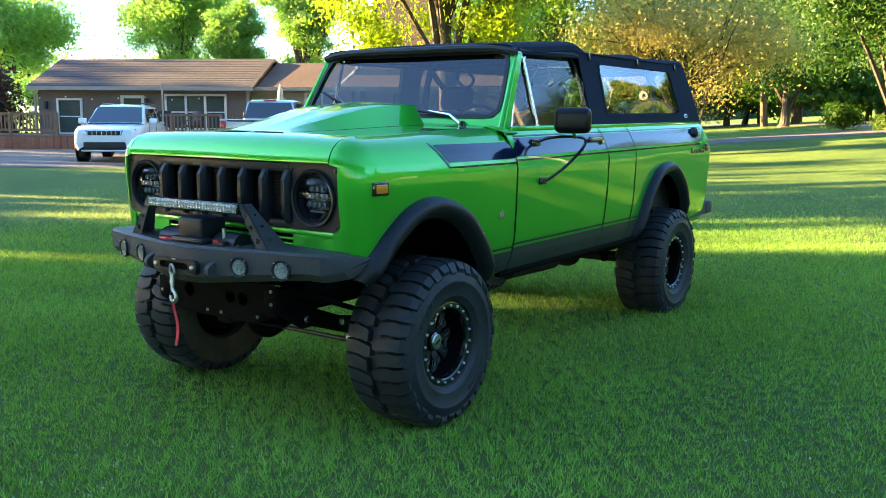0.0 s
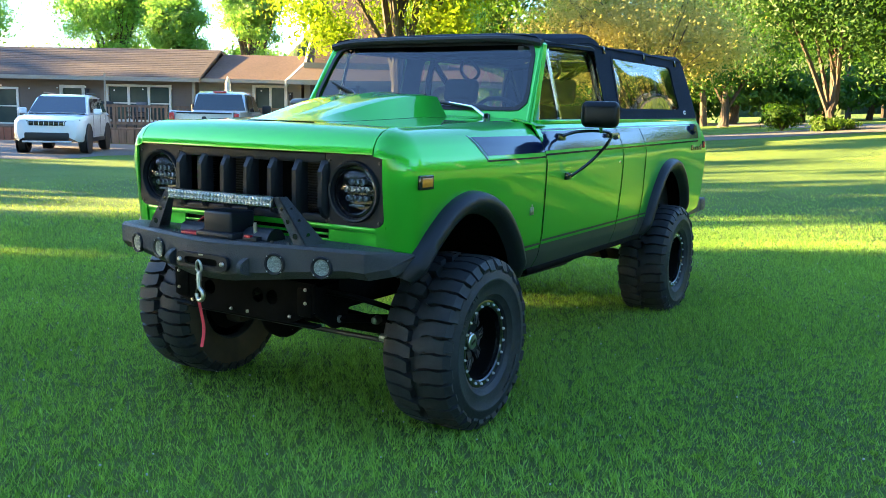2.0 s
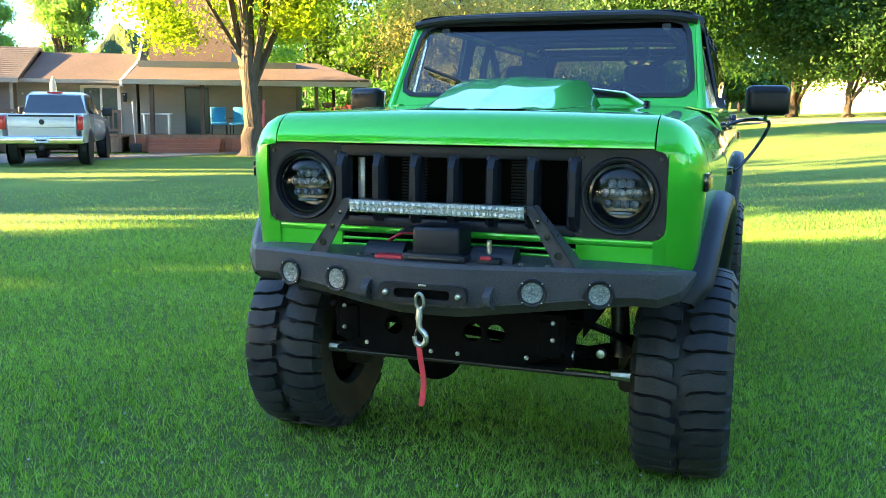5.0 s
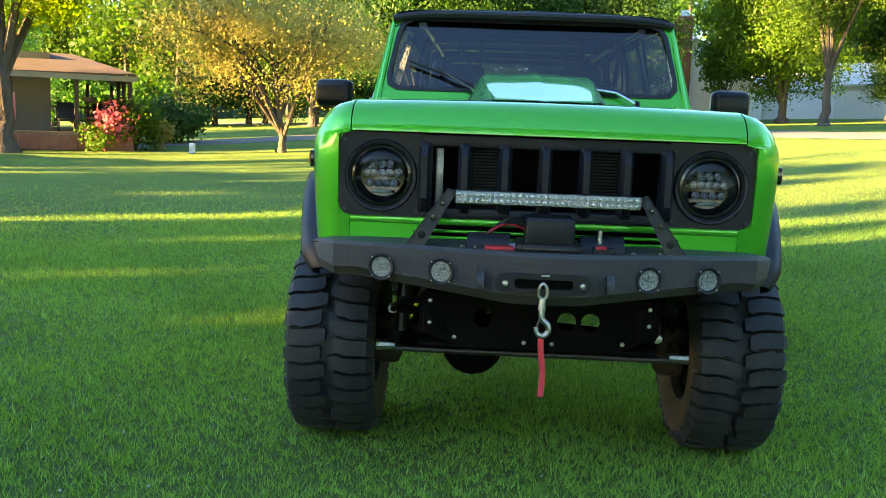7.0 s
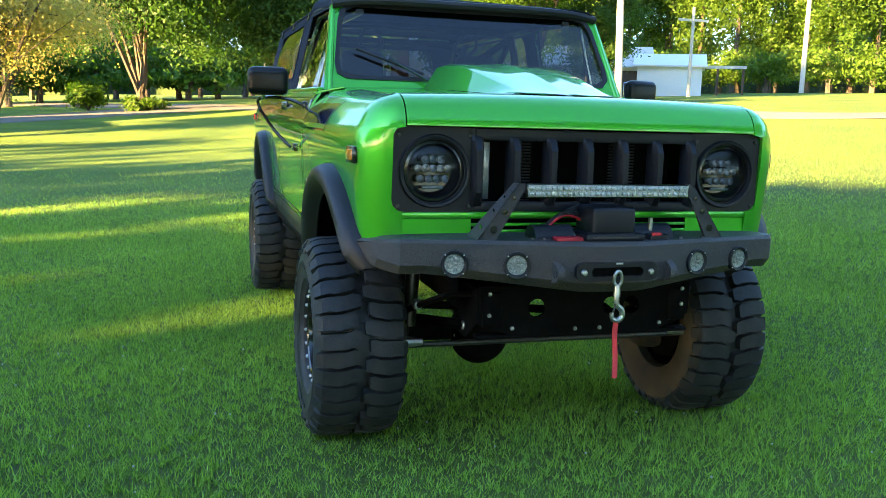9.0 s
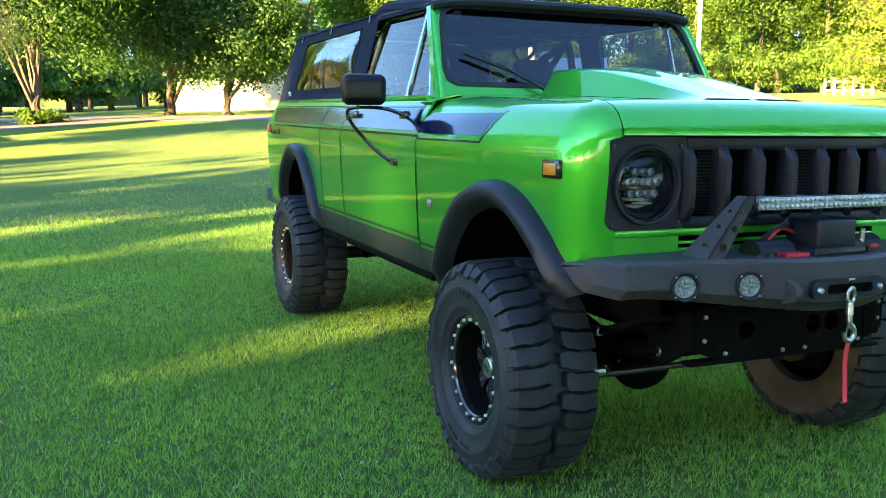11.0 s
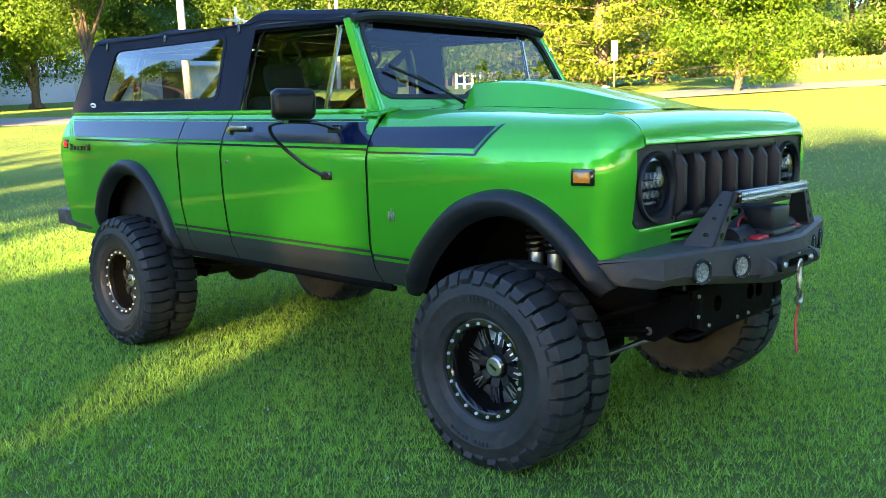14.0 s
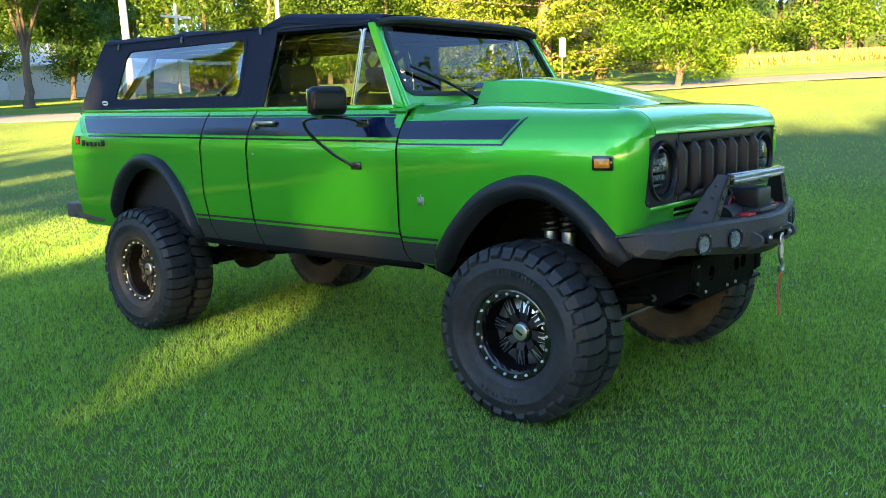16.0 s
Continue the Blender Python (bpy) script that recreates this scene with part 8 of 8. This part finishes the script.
# tall dry grass along the field edge
rng = np.random.default_rng(44)
a, d = np.radians(rng.uniform(62, 92, 22000)), rng.uniform(46, 60, 22000)
bx, by = d * np.sin(a), d * np.cos(a)
bz = np.array([ground_z(p, q) for p, q in zip(bx, by)])
hgt = rng.uniform(0.25, 0.6, 22000)
ang = rng.uniform(0, 6.28, 22000)
dx, dy = np.cos(ang) * 0.09, np.sin(ang) * 0.09
lx, ly = rng.normal(size=22000) * 0.2, rng.normal(size=22000) * 0.2
v = np.stack([np.stack([bx - dx, by - dy, bz], 1), np.stack([bx + dx, by + dy, bz], 1), np.stack([bx + lx, by + ly, bz + hgt], 1)], 1).reshape(-1, 3)
tagged(fast_mesh("meadow_grass", v, np.arange(66000).reshape(-1, 3), foliage("dry_grass", (0.20, 0.17, 0.05), (0.34, 0.28, 0.10), 0.3)), "tall dry yellow grass at the field edge", "grass", kind="stuff")

# unseen trees on the sunward side of the lawn, placed to shade the truck
for i, (d, s, h, r, b, n) in enumerate(((22, 2.6, 9.6, 3.9, 1.6, 14000), (24, 9.5, 9.4, 4.2, 1.6, 14000), (29, 5.8, 10.5, 4.0, 2.0, 14000), (27, 16.5, 10.0, 4.6, 1.8, 12000), (25, -2.9, 9.0, 2.5, 2.0, 5600), (33, -0.6, 10.5, 3.2, 2.2, 9000),
                                          (27, -5.9, 9.0, 2.6, 1.8, 9000), (34, -10.4, 11.0, 3.2, 2.0, 10000), (30, -15.0, 10.0, 3.0, 2.0, 8000), (40, -20.5, 12.0, 3.4, 2.2, 8000), (57, -16.0, 14.0, 4.2, 2.2, 9000), (55, -22.0, 14.0, 4.2, 2.2, 9000), (57, -28.0, 14.5, 4.2, 2.2, 9000), (56, -34.0, 14.0, 4.2, 2.2, 9000), (58, -40.0, 14.0, 4.2, 2.2, 8000), (44, 24.0, 13.0, 5.0, 2.5, 8000), (33, -12.5, 15.0, 4.4, 2.2, 14000), (36, -6.5, 15.5, 4.4, 2.4, 14000), (38, -0.5, 15.0, 4.4, 2.4, 14000), (38, 6.0, 15.0, 4.6, 2.4, 12000))):
    p = SH * d + SP * s
    tree("lawn_tree", "large green tree on the sunny side of the lawn", p.x, p.y, h, r, b, L_GREEN, int(n * 1.25), 0.31, 200 + i, 0.3, gaps=True)

# ---- grass blades on the lawn near the truck ----
BLADE = foliage("grass_blades", (0.012, 0.068, 0.012), (0.41, 0.74, 0.125), 0.4, (1.4, 1.1, 0.3))


def blades(name, label, n, r0, r1, size, width, seed):
    """Blades strewn round the truck, thinning smoothly outwards between the radii r0 and r1."""
    rng = np.random.default_rng(seed)
    r = r0 + (r1 - r0) * rng.uniform(0, 1, n) ** 0.62
    a = rng.uniform(0, 2 * np.pi, n)
    x, y = r * np.sin(a), 0.8 + r * np.cos(a)
    keep = rng.uniform(0, 1, n) < np.clip((r1 - r) / (0.45 * r1), 0, 1)
    keep &= rng.uniform(0, 1, n) < np.clip((y + 3.4) / 1.2, 0.12, 1)
    x, y, r = x[keep], y[keep], r[keep]
    # tufts draw the blades together
    tx, ty = np.sin(x * 41 + 3 * np.sin(y * 17)), np.sin(y * 43 + 3 * np.sin(x * 19))
    x, y = x + 0.012 * tx, y + 0.012 * ty
    n = len(x)
    z = np.array([ground_z(p, q) for p, q in zip(x, y)])
    patch = 0.72 + 0.18 * np.sin(x * 1.9 + 0.7 * y) * np.cos(y * 1.3 - 0.4 * x) + 0.16 * tx * ty
    grow = 1 + 0.05 * r
    h = size * rng.uniform(0.4, 1.2, n) * patch
    a = rng.uniform(0, 2 * np.pi, n)
    w = width * grow * rng.uniform(0.6, 1.3, n) / 2
    dx, dy = np.cos(a) * w, np.sin(a) * w
    lean = h * rng.uniform(0.1, 1.2, n)
    b = rng.uniform(0, 2 * np.pi, n)
    lx, ly = np.cos(b) * lean, np.sin(b) * lean
    v = np.stack([np.stack([x - dx, y - dy, z - 0.004], 1), np.stack([x + dx, y + dy, z - 0.004], 1), np.stack([x + lx, y + ly, z + h], 1)], 1).reshape(-1, 3)
    tagged(fast_mesh(name, v, np.arange(3 * n).reshape(-1, 3), BLADE), label, "grass", kind="stuff")


blades("lawn_grass", "short green grass blades of the mown lawn", 1300000, 0.0, 9.0, 0.050, 0.0056, 1)
blades("lawn_grass_far", "green grass of the farther lawn", 240000, 3.0, 15.0, 0.042, 0.008, 2)
# clover flowers
rng = np.random.default_rng(9)
n = 520
x, y = rng.uniform(-4.5, 5.5, n), rng.uniform(-3.5, 6.0, n)
g = Geo()
for p, q in zip(x, y):
    k = rng.uniform(0.0022, 0.0045)
    g.add(*bevbox(-k, k, -k, k, -k, k, 0.4 * k, 1, m=pose(p, q, ground_z(p, q) + rng.uniform(0.02, 0.05))))
tagged(g.part("clover_flowers", surface("clover_white", (0.34, 0.34, 0.30), (0.56, 0.55, 0.50), 90, 0.8, 0.0)), "tiny white clover flowers in the lawn", "flowers", kind="stuff")
